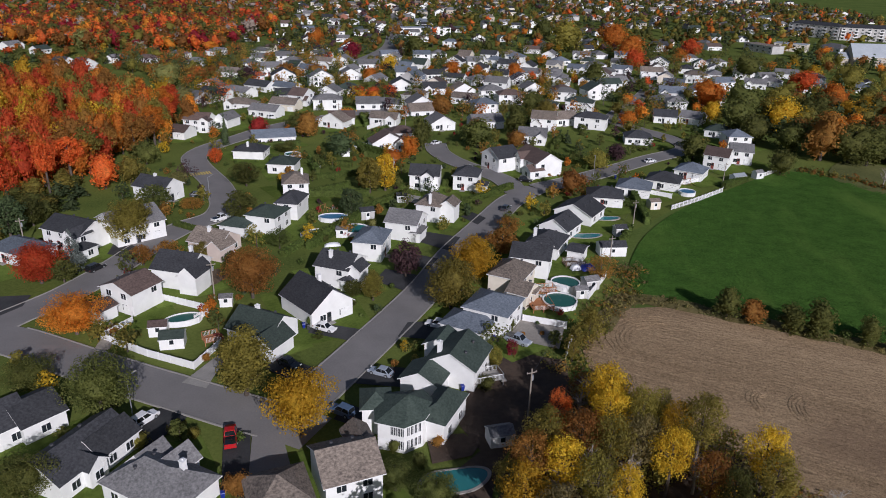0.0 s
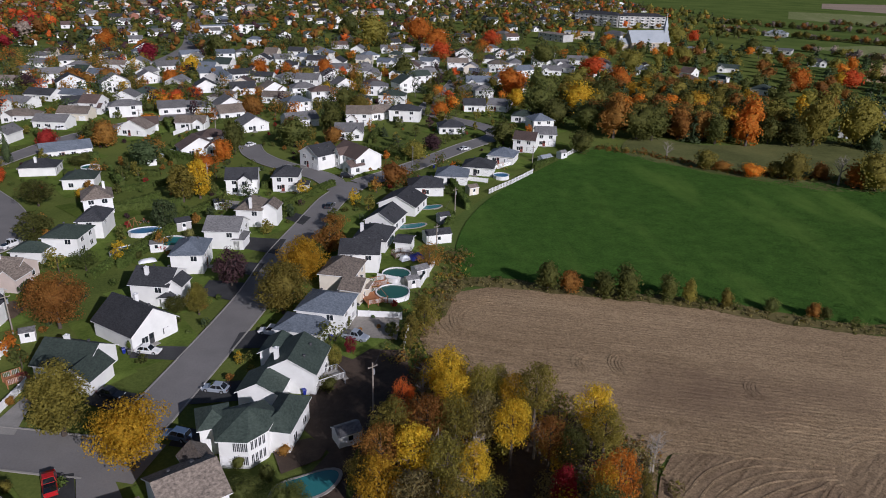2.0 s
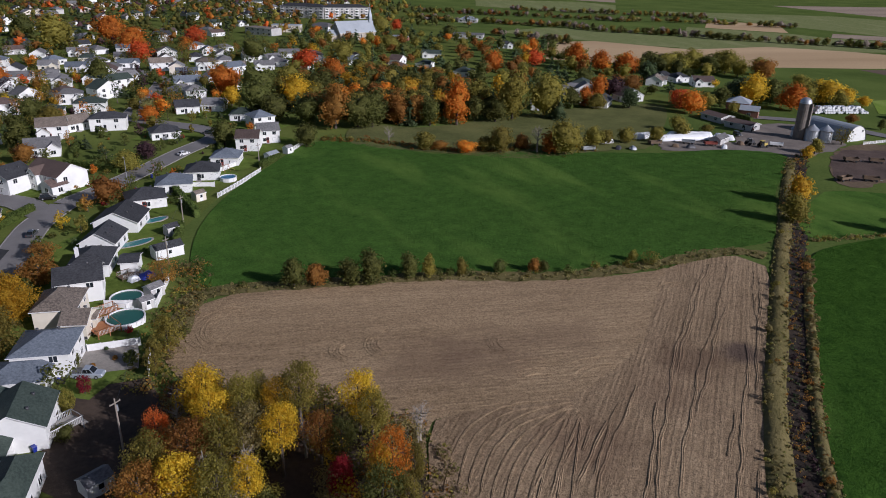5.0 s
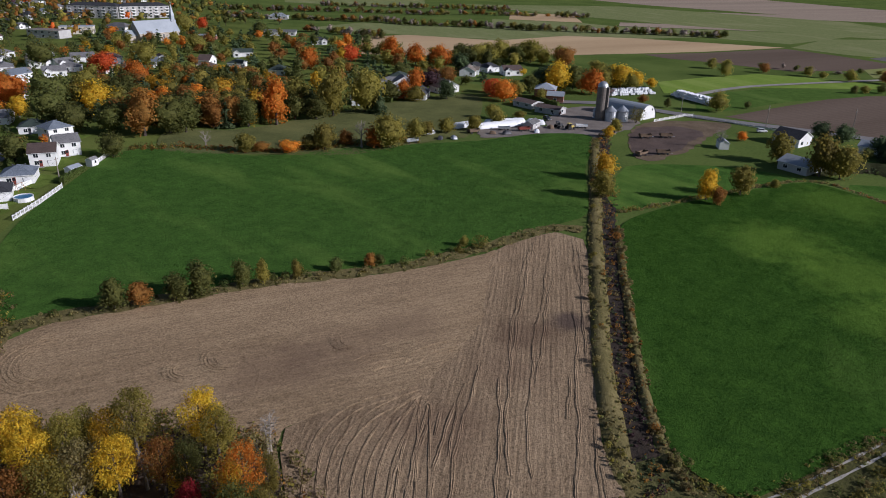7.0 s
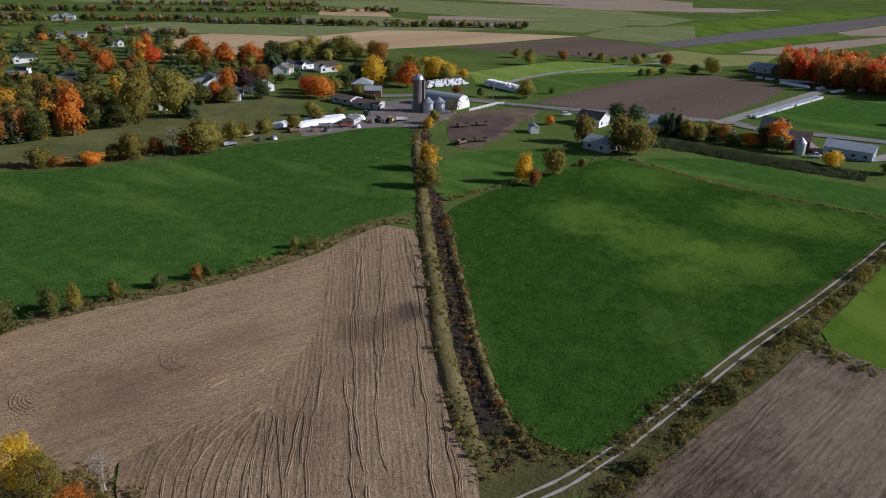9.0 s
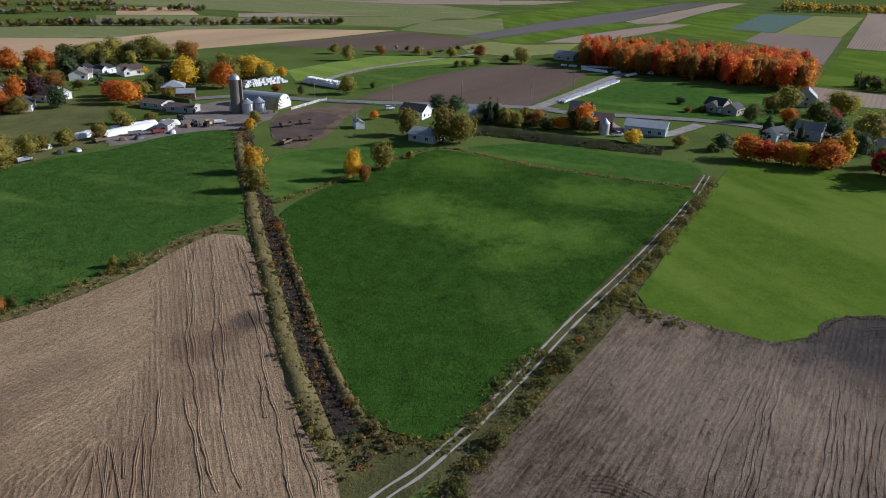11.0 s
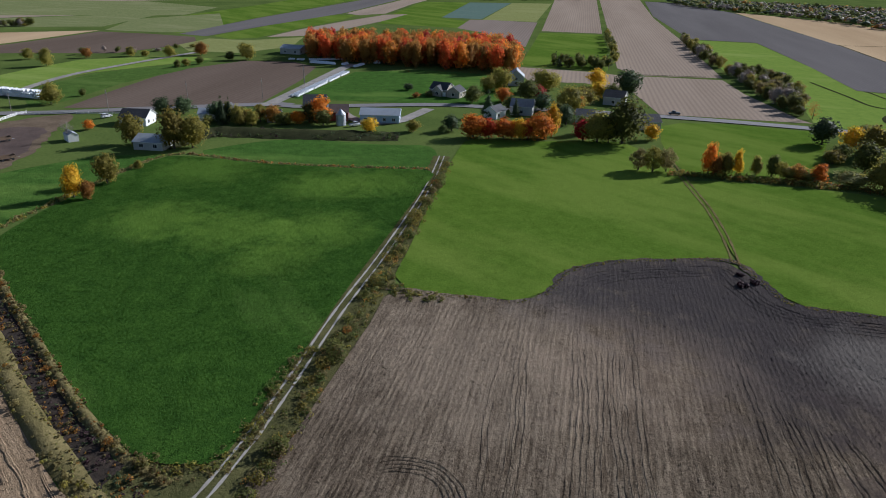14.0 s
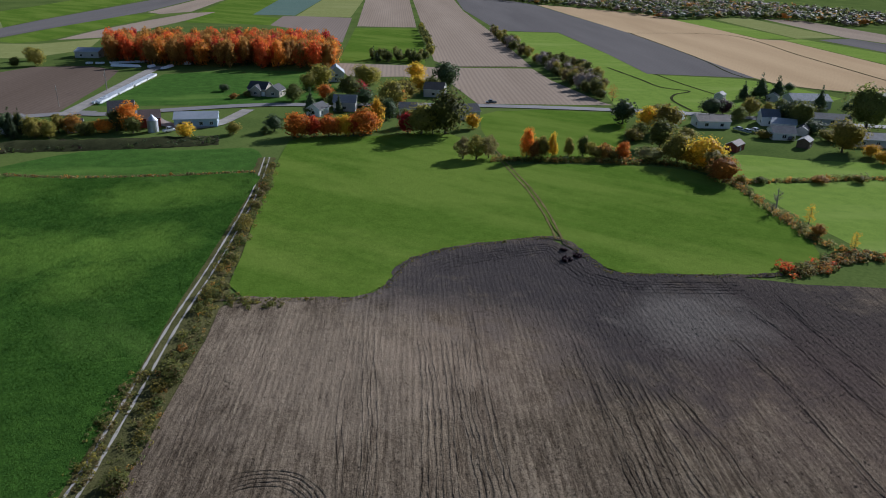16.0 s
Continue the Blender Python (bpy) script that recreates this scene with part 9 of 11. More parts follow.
tree((24.5, 69.7), 10.9, 4.8, "gold", "high", "close", "trees of the small wood", thin=0.5)
tree((39.9, 60.3), 14.4, 5.5, "orange", "high", "close", "trees of the small wood", thin=0.5)
tree((38.1, 60.0), 12.9, 3.9, "gold", "high", "close", "trees of the small wood", thin=0.5)
tree((36.1, 56.7), 12.6, 6.5, "green", "high", "close", "trees of the small wood", thin=0.5)
tree((11.4, 68.3), 12.1, 6.6, "gold", "high", "close", "trees of the small wood", thin=0.5)
tree((15.3, 64.5), 11.9, 6.5, "dry", "high", "close", "trees of the small wood", thin=0.5)
tree((19.4, 61.7), 12.7, 6.4, "olive", "high", "close", "trees of the small wood", thin=0.5)
tree((38.5, 54.6), 11.3, 4.1, "olive", "high", "close", "trees of the small wood", thin=0.5)
tree((42.5, 59.0), 11.7, 3.3, "olive", "high", "close", "trees of the small wood", thin=0.52)
tree((37.9, 69.5), 10.9, 4.5, "green", "high", "close", "trees of the small wood", thin=0.5)
tree((9.9, 71.1), 10.5, 5.1, "olive", "high", "close", "trees of the small wood", thin=0.45)

plant_distant()

# the wood goes on below the view, added there to shade the gardens
woods("wood_end", [(-16, 36), (-4, 58), (24, 58), (44, 46), (42, 30), (-14, 30)], 8.5, (11, 14), (7, 9), [("olive", 3), ("green", 2), ("gold", 1)], "end of a small olive and gold wood, added below the view for its shade", "wood", "round_only", 15)

woods("wood_understory", [(23.3, 98.6), (28.9, 102.6), (34.1, 92.8), (35.4, 86.2), (41.1, 87.8), (48.1, 79.6), (49.8, 71.2), (46.0, 63.0), (40.4, 55.5), (30.1, 60.4), (36.5, 73.8), (32.3, 78.6), (24.9, 62.8), (9.7, 69.9), (11.2, 80.4), (16.6, 90.1)], 4.2, (3, 7.5), (4, 6), [("olive", 5), ("dry", 4), ("rust", 2), ("gold", 2), ("green", 2)], "thin undergrowth of yellowing saplings in a small wood", "near", "round_only", 19, 0.24)

# the front of the maple wood, tree by tree
MAPLE_EDGE = [(-131.0, 183.5), (-122.5, 190.5), (-115.5, 199.5), (-112.5, 209.5), (-111.0, 220.5), (-109.5, 232.0), (-107.5, 244.0), (-107.0, 257.0), (-108.0, 270.0), (-110.5, 283.0), (-115.0, 296.0)]
EDGE_COLOURS = ["red", "gold", "orange", "rust", "orange", "olive", "orange", "red", "orange", "rust"]
edge_r = random.Random(77)
for row, (inset, rise) in enumerate(((0.0, 0.0), (7.5, 1.5), (15.0, 2.0))):
    for k, q in enumerate(smooth_line(MAPLE_EDGE, 6.5)):
        colour = edge_r.choice(EDGE_COLOURS) if row or k > 3 else "red"
        tree((q.x - inset + edge_r.uniform(-2, 2), q.y - inset * 0.25 + edge_r.uniform(-2, 2)), edge_r.uniform(12.5, 17.5) + rise, edge_r.uniform(7.0, 10.0),
             colour, edge_r.choice(["high", "high", "egg"]) if row == 0 else edge_r.choice(["egg", "egg", "round"]), "mid" if row else "near", "trees at the front of the maple wood")
for p, h, w, colour, form in [((-101.0, 205.0), 11.5, 8.5, "red", "egg"), ((-95.6, 210.7), 9.5, 8.0, "olive", "round"), ((-99.0, 232.0), 9.0, 8.5, "green", "round"), ((-104.5, 262.0), 13.0, 8.0, "orange", "egg"),
                              ((-101.5, 283.0), 14.0, 7.0, "rust", "egg"), ((-118.0, 326.0), 11.0, 11.0, "pale", "round"), ((-106.0, 300.0), 12.0, 7.0, "orange", "egg")]:
    tree(p, h, w, colour, form, "mid", "trees of the suburb")
# houses that fill the lots between the village streets
INNER_TOWN = [(-118.0, 345.0), (-130.0, 470.0), (-95.0, 540.0), (60.0, 560.0), (190.0, 560.0), (235.0, 440.0), (150.0, 400.0), (128.0, 330.0), (70.0, 318.0), (30.0, 285.0), (-20.0, 275.0), (-50.0, 290.0), (-90.0, 318.0)]
lot_r, lots = random.Random(41), 0
for k in range(2600):
    p = (lot_r.uniform(-130, 235), 275 + k * 0.11 + lot_r.uniform(0, 8))
    if lots < 46 and inside(INNER_TOWN, np.array([p[0]]), np.array([p[1]]))[0] and min(math.hypot(p[0] - x, p[1] - y) for x, y in HOUSE_AT) > 17.5 \
            and min(math.hypot(p[0] - q[0], p[1] - q[1]) for q in TREE_AT) > 7.5 and all(min((q - Vector(p)).length for q in line) > w / 2 + 8.5 for line, w in ROAD_AT):
        village_house(p, lot_r.choice([-20, -12, 8, 18, 70]), lot_r.random() < 0.3, lot_r.choice(["r_grey", "r_grey", "r_taupe", "r_blue", "r_dark"]))
        lots += 1
# ---- woods ----
woods("maple_wood", [(-139.4, 179.2), (-124.2, 189.7), (-113.2, 206.4), (-110.3, 225.1), (-106.9, 247.2), (-109.1, 280.5), (-116.7, 303.1), (-158.7, 350.6), (-205.5, 376.8), (-252.5, 345.7)], 8.2, (10.5, 18.5), (6.6, 9.0),
      [("orange", 6), ("red", 3), ("rust", 4), ("gold", 1), ("olive", 2)], "dense maple wood in orange, red and gold autumn leaf", "wood", "round_only", 2)
woods("hill_wood", [(-333.0, 510.5), (-320.6, 530.0), (-264.0, 514.8), (-204.3, 504.5), (-159.8, 513.1), (-163.4, 602.9), (-156.8, 713.9), (-420.0, 706.0)], 9.6, (9, 16), (9, 14.5),
      [("rust", 7), ("orange", 3), ("red", 6), ("crimson", 4), ("olive", 4), ("green", 3), ("haze_twig", 2)], "wide autumn wood of rust, red and olive crowns", "hill", "round_only", 3)
woods("hill_wood", [(-420.0, 706.0), (-156.8, 713.9), (-212.7, 1070.5), (-534.6, 1473.6), (-875.5, 1384.3)], 14.5, (9, 15), (13, 18),
      [("rust", 8), ("orange", 2), ("red", 4), ("crimson", 3), ("olive", 6), ("green", 4), ("haze_twig", 3)], "far side of a wide autumn wood of rust, red and olive crowns", "tiny", "round_only", 64)
woods("sugar_bush", [(497.3, -15.2), (476.6, -50.1), (454.6, -97.6), (436.5, -132.1), (438.1, -142.9), (465.5, -156.7), (501.3, -167.3), (529.0, -126.7), (552.6, -18.7)],  7.3, (15.5, 18.5), (9, 11.5),
      [("orange", 2), ("red", 4), ("rust", 8), ("crimson", 1)], "rectangular sugar maple wood in deep orange autumn leaf", "wood", "round_only", 4)
woods("stream_wood", [(138.5, 304.6), (150.4, 272.4), (158.9, 253.5), (176.8, 240.6), (209.4, 231.9), (236.3, 253.2), (239.3, 281.2), (251.0, 342.8), (218.9, 360.1), (193.1, 372.3), (150.3, 339.1)], 9, (8, 12), (8, 11),
      [("green", 6), ("dark", 4), ("olive", 4), ("rust", 3), ("gold", 1), ("orange", 1)], "dense mixed autumn wood along a stream", "wood", "mixed", 5)
woods("cedar_row", [(459.2, -177.8), (440.9, -201.9), (443.0, -213.4), (464.0, -221.3), (475.6, -202.3), (475.2, -182.8)], 6, (6, 9), (5, 7), [("green", 3), ("dark", 3), ("olive", 1)], "low row of dark cedars in a field", "far", "mixed", 6)
woods("far_hedgerow", [(659.1, -305.8), (658.4, -309.1), (473.4, -231.6), (463.2, -224.0)], 5, (6, 9), (5, 7), [("green", 3), ("olive", 2)], "thin hedgerow of trees between fields", "far", "round_only", 7)
woods("stream_hedgerow", [(613.8, -360.7), (612.3, -367.5), (490.2, -318.7), (430.9, -292.7), (416.4, -302.0), (370.8, -294.5), (316.7, -263.1), (290.1, -239.6), (303.1, -240.1), (346.8, -256.8), (392.9, -271.9), (493.3, -307.3)], 7.8, (5, 9.5), (6, 9), [("green", 6), ("haze_twig", 3), ("olive", 3), ("dry", 1)], "hedgerow of green and olive trees along a stream", "wood", "round_only", 8)
# the grey share of this mix puts distance haze into the leaf colour
woods("horizon_wood_1", [(1088, -635), (1020, -647), (921, -684), (797, -690), (714, -672), (690, -716), (712, -800), (640, -830), (575, -840), (560, -1080), (1250, -1080), (1300, -700)], 13, (7, 11), (15, 21),
      [("haze_twig", 4), ("green", 8), ("dark", 3), ("rust", 1)], "far woodland on low ground, greyed to stand for haze", "tiny", "round_only", 9)
woods("horizon_wood_2", [(1198.2, -334.8), (1257.9, -585.7), (1409.0, -654.4), (1372.4, -382.2)], 12, (10, 14), (10, 15), [("olive", 3), ("gold", 2)], "far strip of yellowing poplars", "tiny", "round_only", 10)
for seed, way in enumerate(([(491, 681), (537, 606), (582, 532), (582, 503), (617, 440), (637, 387)], [(637, 387), (664, 343), (699, 290), (731, 221)], [(561, 775), (600, 709), (648, 657), (707, 567)],
                            [(707, 567), (756, 538), (836, 424)], [(704, 760), (786, 648), (851, 551)], [(459, 513), (463, 479), (468, 429)])):
    woods("field_hedgerow", way, 3.6, (3, 8.5), (5, 9), [("green", 5), ("olive", 4), ("dry", 2), ("haze_twig", 4), ("rust", 2)], "ragged hedgerow of trees between far fields", "far", "round_only", 110 + seed, row=3.5)
woods("field_belt_2", [(537.9, 168.3), (549.8, 109.5), (578.9, 65.1), (560.4, 62.5), (523.1, 110.5), (516.8, 161.3)], 15, (2, 5), (4, 8), [("green", 4), ("olive", 3), ("haze_twig", 2)], "low scrub line between fields", "far", "round_only", 12)
woods("farm_belt", [(390.3, 280.5), (396.0, 261.7), (434.5, 292.5), (425.6, 316.5), (397.4, 295.3)], 9, (9, 13), (10, 13), [("olive", 3), ("green", 3)], "grove of olive green trees", "wood", "round_only", 13)

# trees scattered among the far gardens
woods("garden_trees", [(-256.4, 397.2), (-216.6, 417.9), (-152.5, 403.2), (-110.9, 390.4), (-128.7, 470.5), (-224.8, 497.6), (-314.1, 492.3)], 13, (4, 9), (5, 10), [("green", 5), ("olive", 4), ("rust", 5), ("orange", 2), ("red", 1), ("dark", 3)], "autumn garden trees below a wide wood", "far", "mixed", 25, open_gardens=True)
woods("garden_trees", [(-127.4, 333.0), (-97.8, 481.2), (-7.9, 511.3), (88.5, 514.1), (196.3, 479.2), (123.6, 323.8), (49.4, 269.9), (22.6, 265.7), (-4.7, 327.9), (-40.3, 279.7), (-87.0, 331.2)], 14, (3.5, 8), (4, 8), [("green", 6), ("olive", 5), ("rust", 5), ("orange", 3), ("red", 1), ("dark", 3), ("purple", 1), ("pale", 1)], "autumn garden trees between village houses", "far", "mixed", 21, open_gardens=True)
woods("garden_trees", [(203.9, 481.5), (317.4, 613.4), (398.1, 545.2), (428.9, 434.7), (414.9, 308.7), (406.0, 249.6), (357.6, 217.6), (295.4, 254.9), (266.9, 265.0), (220.3, 297.0), (203.6, 356.3), (180.0, 407.2)], 17, (6, 12), (7, 12), [("green", 8), ("olive", 6), ("rust", 4), ("orange", 1), ("dark", 6), ("gold", 1)], "tall autumn trees between village houses", "far", "mixed", 22, open_gardens=True)
woods("far_garden_trees", FAR_TOWN, 16.5, (6, 12), (8, 13), [("green", 14), ("olive", 7), ("rust", 8), ("orange", 1), ("red", 1), ("dark", 10), ("purple", 2)], "many autumn trees among far village gardens", "tiny", "mixed", 23)
woods("far_park_trees", [(596.9, 1318.3), (600.0, 860.0), (487.8, 574.6), (428.8, 588.0), (438.2, 709.2), (238.3, 562.7), (214.2, 636.9), (301.1, 892.6)], 20, (6, 12), (8, 13), [("green", 6), ("olive", 5), ("rust", 4), ("red", 1), ("dark", 3)], "many autumn trees round the church quarter", "tiny", "mixed", 24)

# ---- scrub ----
brush("ditch_weeds_west", DITCH_W, 3.4, 0.42, [("dry", 12), ("olive", 3), ("pale", 3)], "dry weeds along a ditch bank", 6.0, 31, 0.24, 14, 0.45)
brush("ditch_weeds_east", DITCH_E, 1.9, 0.5, [("dry", 10), ("rust", 1), ("pale", 2), ("olive", 1)], "dry brown weeds along a ditch bank", 7.0, 32, 0.24, 14, 0.35)
brush("ditch_shrubs", DITCH_W, 3.6, 1.4, [("olive", 4), ("dry", 5), ("rust", 1), ("green", 1)], "scattered shrubs on a ditch bank", 0.18, 51, 0.28, 70, 0.5)
brush("ditch_shrubs", DITCH_E, 2.0, 1.3, [("olive", 2), ("dry", 5), ("rust", 3)], "scattered shrubs on a ditch bank", 0.3, 52, 0.28, 60, 0.4)
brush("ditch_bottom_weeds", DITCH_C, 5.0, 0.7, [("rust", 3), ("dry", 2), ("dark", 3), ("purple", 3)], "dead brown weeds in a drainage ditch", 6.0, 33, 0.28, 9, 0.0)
brush("track_scrub", BRUSH_LINE, 3.8, 1.1, [("dry", 3), ("olive", 4), ("green", 7), ("rust", 1), ("hedge", 3)], "ragged weeds beside a farm track", 5.0, 34, 0.27, 13)
brush("track_shrubs", BRUSH_LINE, 2.6, 2.6, [("olive", 5), ("green", 9), ("rust", 1), ("dry", 2)], "scattered shrubs beside a farm track", 0.5, 46, 0.36, 90)
brush("corner_weeds", [(146.0, -20.0), (139.0, -20.5), (134.0, -24.0), (131.5, -30.0)], 4.0, 0.9, [("olive", 4), ("green", 7), ("dry", 3)], "rank weeds at a field corner", 6.0, 55, 0.32, 14)
brush("corner_weeds", [(89.5, 25.0), (85.2, 19.0), (84.4, 13.6), (90.0, 9.6), (101.0, 5.2), (116.0, -1.2)], 3.4, 0.8, [("dry", 6), ("olive", 4), ("green", 4)], "rank weeds at a field corner", 9.0, 53, 0.26, 12)
brush("rim_tufts", RIM_4, 1.6, 0.35, [("green", 4), ("dry", 2), ("olive", 2)], "grass tufts on a field rim", 4.0, 54, 0.22, 6, 0.15)
brush("verge_weeds", FIELD_EDGE, 4.0, 0.9, [("dry", 5), ("green", 2)], "dry grass tufts along a field verge", 4.5, 35, 0.4, 7)
brush("verge_shrubs", [(64.0, 130.0), (90.2, 116.4), (112.8, 101.1), (137.7, 92.6)], 2.6, 2.3, [("green", 6), ("olive", 3), ("dry", 2), ("hedge", 3)], "low green shrubs along a field verge", 0.35, 56, 0.34, 80)
brush("village_edge_scrub", [(46.3, 153.8), (41.7, 141.5), (34.3, 129.5), (27.4, 117.2), (23.4, 106.1)], 7.0, 1.6, [("dry", 4), ("olive", 3), ("rust", 2)], "brown scrub between gardens and fields", 6, 36, 0.4, 9)
brush("wood_edge_scrub", [(28.0, 108.0), (34.7, 97.1), (43.8, 89.2), (49.0, 79.2), (52.0, 72.4), (48.7, 64.2), (44.2, 56.9)], 6.0, 1.6, [("dry", 4), ("olive", 3), ("green", 2), ("rust", 2)], "scrub along the edge of a small wood", 6, 37, 0.4, 9)
brush("far_verge_scrub", [(128.9, 243.5), (143.6, 230.3), (157.3, 208.5), (175.5, 195.2), (192.0, 187.7), (210.5, 174.7)], 6.0, 1.5, [("rust", 4), ("olive", 3), ("green", 3)], "rusty scrub along the far edge of a field", 5, 38, 0.6, 8)
brush("pasture_line", [(185.3, 77.1), (200.3, 70.3), (222.7, 60.9), (253.4, 46.9), (260.6, 36.5)], 2.0, 0.9, [("dry", 5), ("olive", 2)], "dry weedy fence line beside a pasture", 4, 39, 0.4, 7)
brush("field_line", [(260.7, 35.4), (244.9, 8.4), (235.0, -21.2), (229.6, -46.8)], 1.8, 0.7, [("dry", 5), ("rust", 2)], "dry weedy line between two green fields", 4, 40, 0.4, 7)
brush("fence_scrub", [(161.5, -191.5), (141.5, -182.0), (125.4, -174.9), (111.4, -168.8), (104.9, -169.0), (96.3, -170.2)], 3.5, 1.8, [("dry", 3), ("rust", 2), ("green", 3)], "scrubby overgrown fence line", 7, 41, 0.45, 10)
brush("corner_scrub", [(99.4, -142.0), (97.9, -151.1), (99.4, -161.4), (97.5, -171.9), (92.4, -177.6)], 5.0, 1.5, [("rust", 3), ("red", 1), ("green", 4), ("dry", 3)], "reddish autumn thicket at a field corner", 12, 42, 0.5, 12)
brush("hedgerow_low", [(212.1, -127.7), (205.2, -145.0), (195.6, -163.1), (183.8, -184.5), (166.3, -193.9)], 4.0, 2.0, [("green", 4), ("olive", 3), ("rust", 2)], "low mixed hedgerow between pastures", 8, 43, 0.5, 10)
brush("paddock_line", [(157.4, -189.7), (151.3, -209.6), (145.5, -230.8), (137.8, -250.0)], 3.0, 1.5, [("green", 4), ("rust", 2)], "low bushy fence line", 7, 44, 0.5, 9)
# dark and purple leaves put the tree row's shade on the bank
brush("bank_scrub", [(289.8, 30.4), (285.7, 8.0), (279.6, -18.6), (275.5, -43.4)], 8.5, 1.2, [("hedge", 4), ("dark", 8), ("purple", 2)], "shrubs on a bank, leaves coloured dark for tree shade", 4.0, 45, 0.45, 12, 0.5)


# ---- church, long buildings and the village centre ----
church = thing("church", "old stone church with pale metal roof and slender steeple", "church", m=base_frame((301.4, 529.2), (337.1, 529.7))[0])
CH_W = base_frame((301.4, 529.2), (337.1, 529.7))[1]
block(church, Matrix(), CH_W, 15, 6.5, "x", "gable", 9.0, "r_metal", "stone", False, False)
block(church, pose(-CH_W / 2 - 3.5, 3.5, 0), 8, 9, 5.0, "x", "gable", 4.0, "r_metal", "stone", False, False)
for i in range(6):
    window(church, -CH_W / 2 + 3 + i * (CH_W - 6) / 5, 0.4, 1.6, 0, 1.2, 3.6, False)
tower = Shape().box(-2, -2, 0, 2, 2, 15).box(-1.4, -1.4, 15, 1.4, 1.4, 18).poly([(-1.5, -1.5, 18), (1.5, -1.5, 18), (1.5, 1.5, 18), (-1.5, 1.5, 18), (0, 0, 27)], [(0, 1, 4), (1, 2, 4), (2, 3, 4), (3, 0, 4)])
part("steeple", tower.mesh("steeple", M["r_metal"]), church, "slender pale metal steeple", pose(CH_W / 2 - 1.5, 7.5, 0))
part("cross", Shape().box(-0.1, -0.1, 27, 0.1, 0.1, 29).box(-0.6, -0.1, 28.1, 0.6, 0.1, 28.3).mesh("cross", M["steel"]), church, m=pose(CH_W / 2 - 1.5, 7.5, 0))


def long_building(a, b, d, storeys, wmat, rmat, label, name, balconies=False, flat=False):
    m, w = base_frame(a, b)
    o = thing(name, label, "building", m=m)
    e = storeys * 2.9 + 0.4
    block(o, Matrix(), w, d, e, "x", "hip", 0.5 if flat else 3.2, rmat, wmat, False, False)
    n = max(2, int(w / 5.5))
    for fl in range(storeys):
        for i in range(n):
            x = -w / 2 + (i + 0.5) * w / n
            window(o, x, 0.4, 1.0 + fl * 2.9, 0, 2.2, 1.4, False)
            if balconies and i % 2 == 0 and fl:
                part("balcony", BALCONY, o, m=pose(x, 0.4, fl * 2.9))
    return o


BALCONY = Shape().box(-2, -1.5, 0, 2, 0, 0.15).box(-2, -1.5, 0.15, 2, -1.42, 1.1).mesh("balcony", M["trim"])
long_building((361.5, 767.6), (391.2, 722.0), 16, 4, "grey", "r_dark", "long grey apartment block with white balconies", "apartment_block", True)
long_building((392.5, 721.8), (440.7, 707.3), 16, 4, "grey", "r_dark", "long grey apartment block with white balconies", "apartment_block", True)
long_building((400.7, 515.8), (424.7, 492.0), 22, 1, "grey", "r_grey", "low flat-roofed grey public building", "public_building", flat=True)
long_building((344.9, 520.4), (355.6, 509.1), 14, 1, "brick", "r_metal", "low flat-roofed brick building", "public_building", flat=True)
long_building((-39.0, 667.8), (-7.9, 676.0), 14, 2, "white", "r_metal", "white two-storey flat-roofed building", "public_building", flat=True)
long_building((-0.6, 677.9), (9.3, 680.5), 12, 2, "white", "r_grey", "white two-storey flat-roofed building", "public_building", flat=True)
long_building((255.6, 616.5), (268.0, 588.2), 14, 2, "grey", "r_taupe", "grey brick two-storey village building", "public_building", flat=True)
long_building((283.2, 621.6), (304.8, 606.3), 14, 2, "cream", "r_metal", "cream flat-roofed village building", "public_building", flat=True)
long_building((328.1, 634.4), (335.1, 610.5), 14, 1, "white", "r_grey", "white low village shop building", "public_building")
long_building((510.8, 635.6), (524.7, 619.7), 14, 1, "grey", "r_metal", "arched grey metal storage shed", "storage_shed")

# ---- the dairy farm ----
def silo(p, h, w):
    r = w / 2
    o = thing("silo", "tall grey concrete stave silo with metal dome", "silo", m=pose(p[0], p[1], 0))
    s = Shape().lathe([(r, 0), (r, h - r)], 20)
    part("wall", s.mesh("wall", M["silo_wall"]), o)
    part("dome", Shape().lathe([(r * 1.03, h - r), (r * 0.9, h - r * 0.5), (r * 0.55, h - r * 0.15), (0.1, h)], 20).mesh("dome", M["steel"], True), o, "shiny metal dome")
    for i in range(int(h / 1.5)):
        part("hoop", Shape().lathe([(r + 0.02, i * 1.5 + 0.4), (r + 0.07, i * 1.5 + 0.45), (r + 0.02, i * 1.5 + 0.5)], 20).mesh("hoop", M["silo_wall"]), o)
    part("chute", Shape().box(-0.5, -r - 0.9, 0, 0.5, -r + 0.05, h - r).mesh("chute", M["silo_wall"]), o)


def grain_bin(p, h, w):
    r = w / 2
    o = thing("grain_bin", "round corrugated steel grain bin with cone roof", "grain bin", "farm grain bins", pose(p[0], p[1], 0))
    prof = []
    for i in range(int(h * 0.7 / 0.4)):
        prof += [(r, i * 0.4), (r + 0.05, i * 0.4 + 0.2)]
    part("wall", Shape().lathe(prof, 20).mesh("wall", M["steel"]), o)
    part("roof", Shape().lathe([(r + 0.2, h * 0.68), (0.4, h * 0.96), (0.3, h)], 20).mesh("roof", M["steel"]), o)


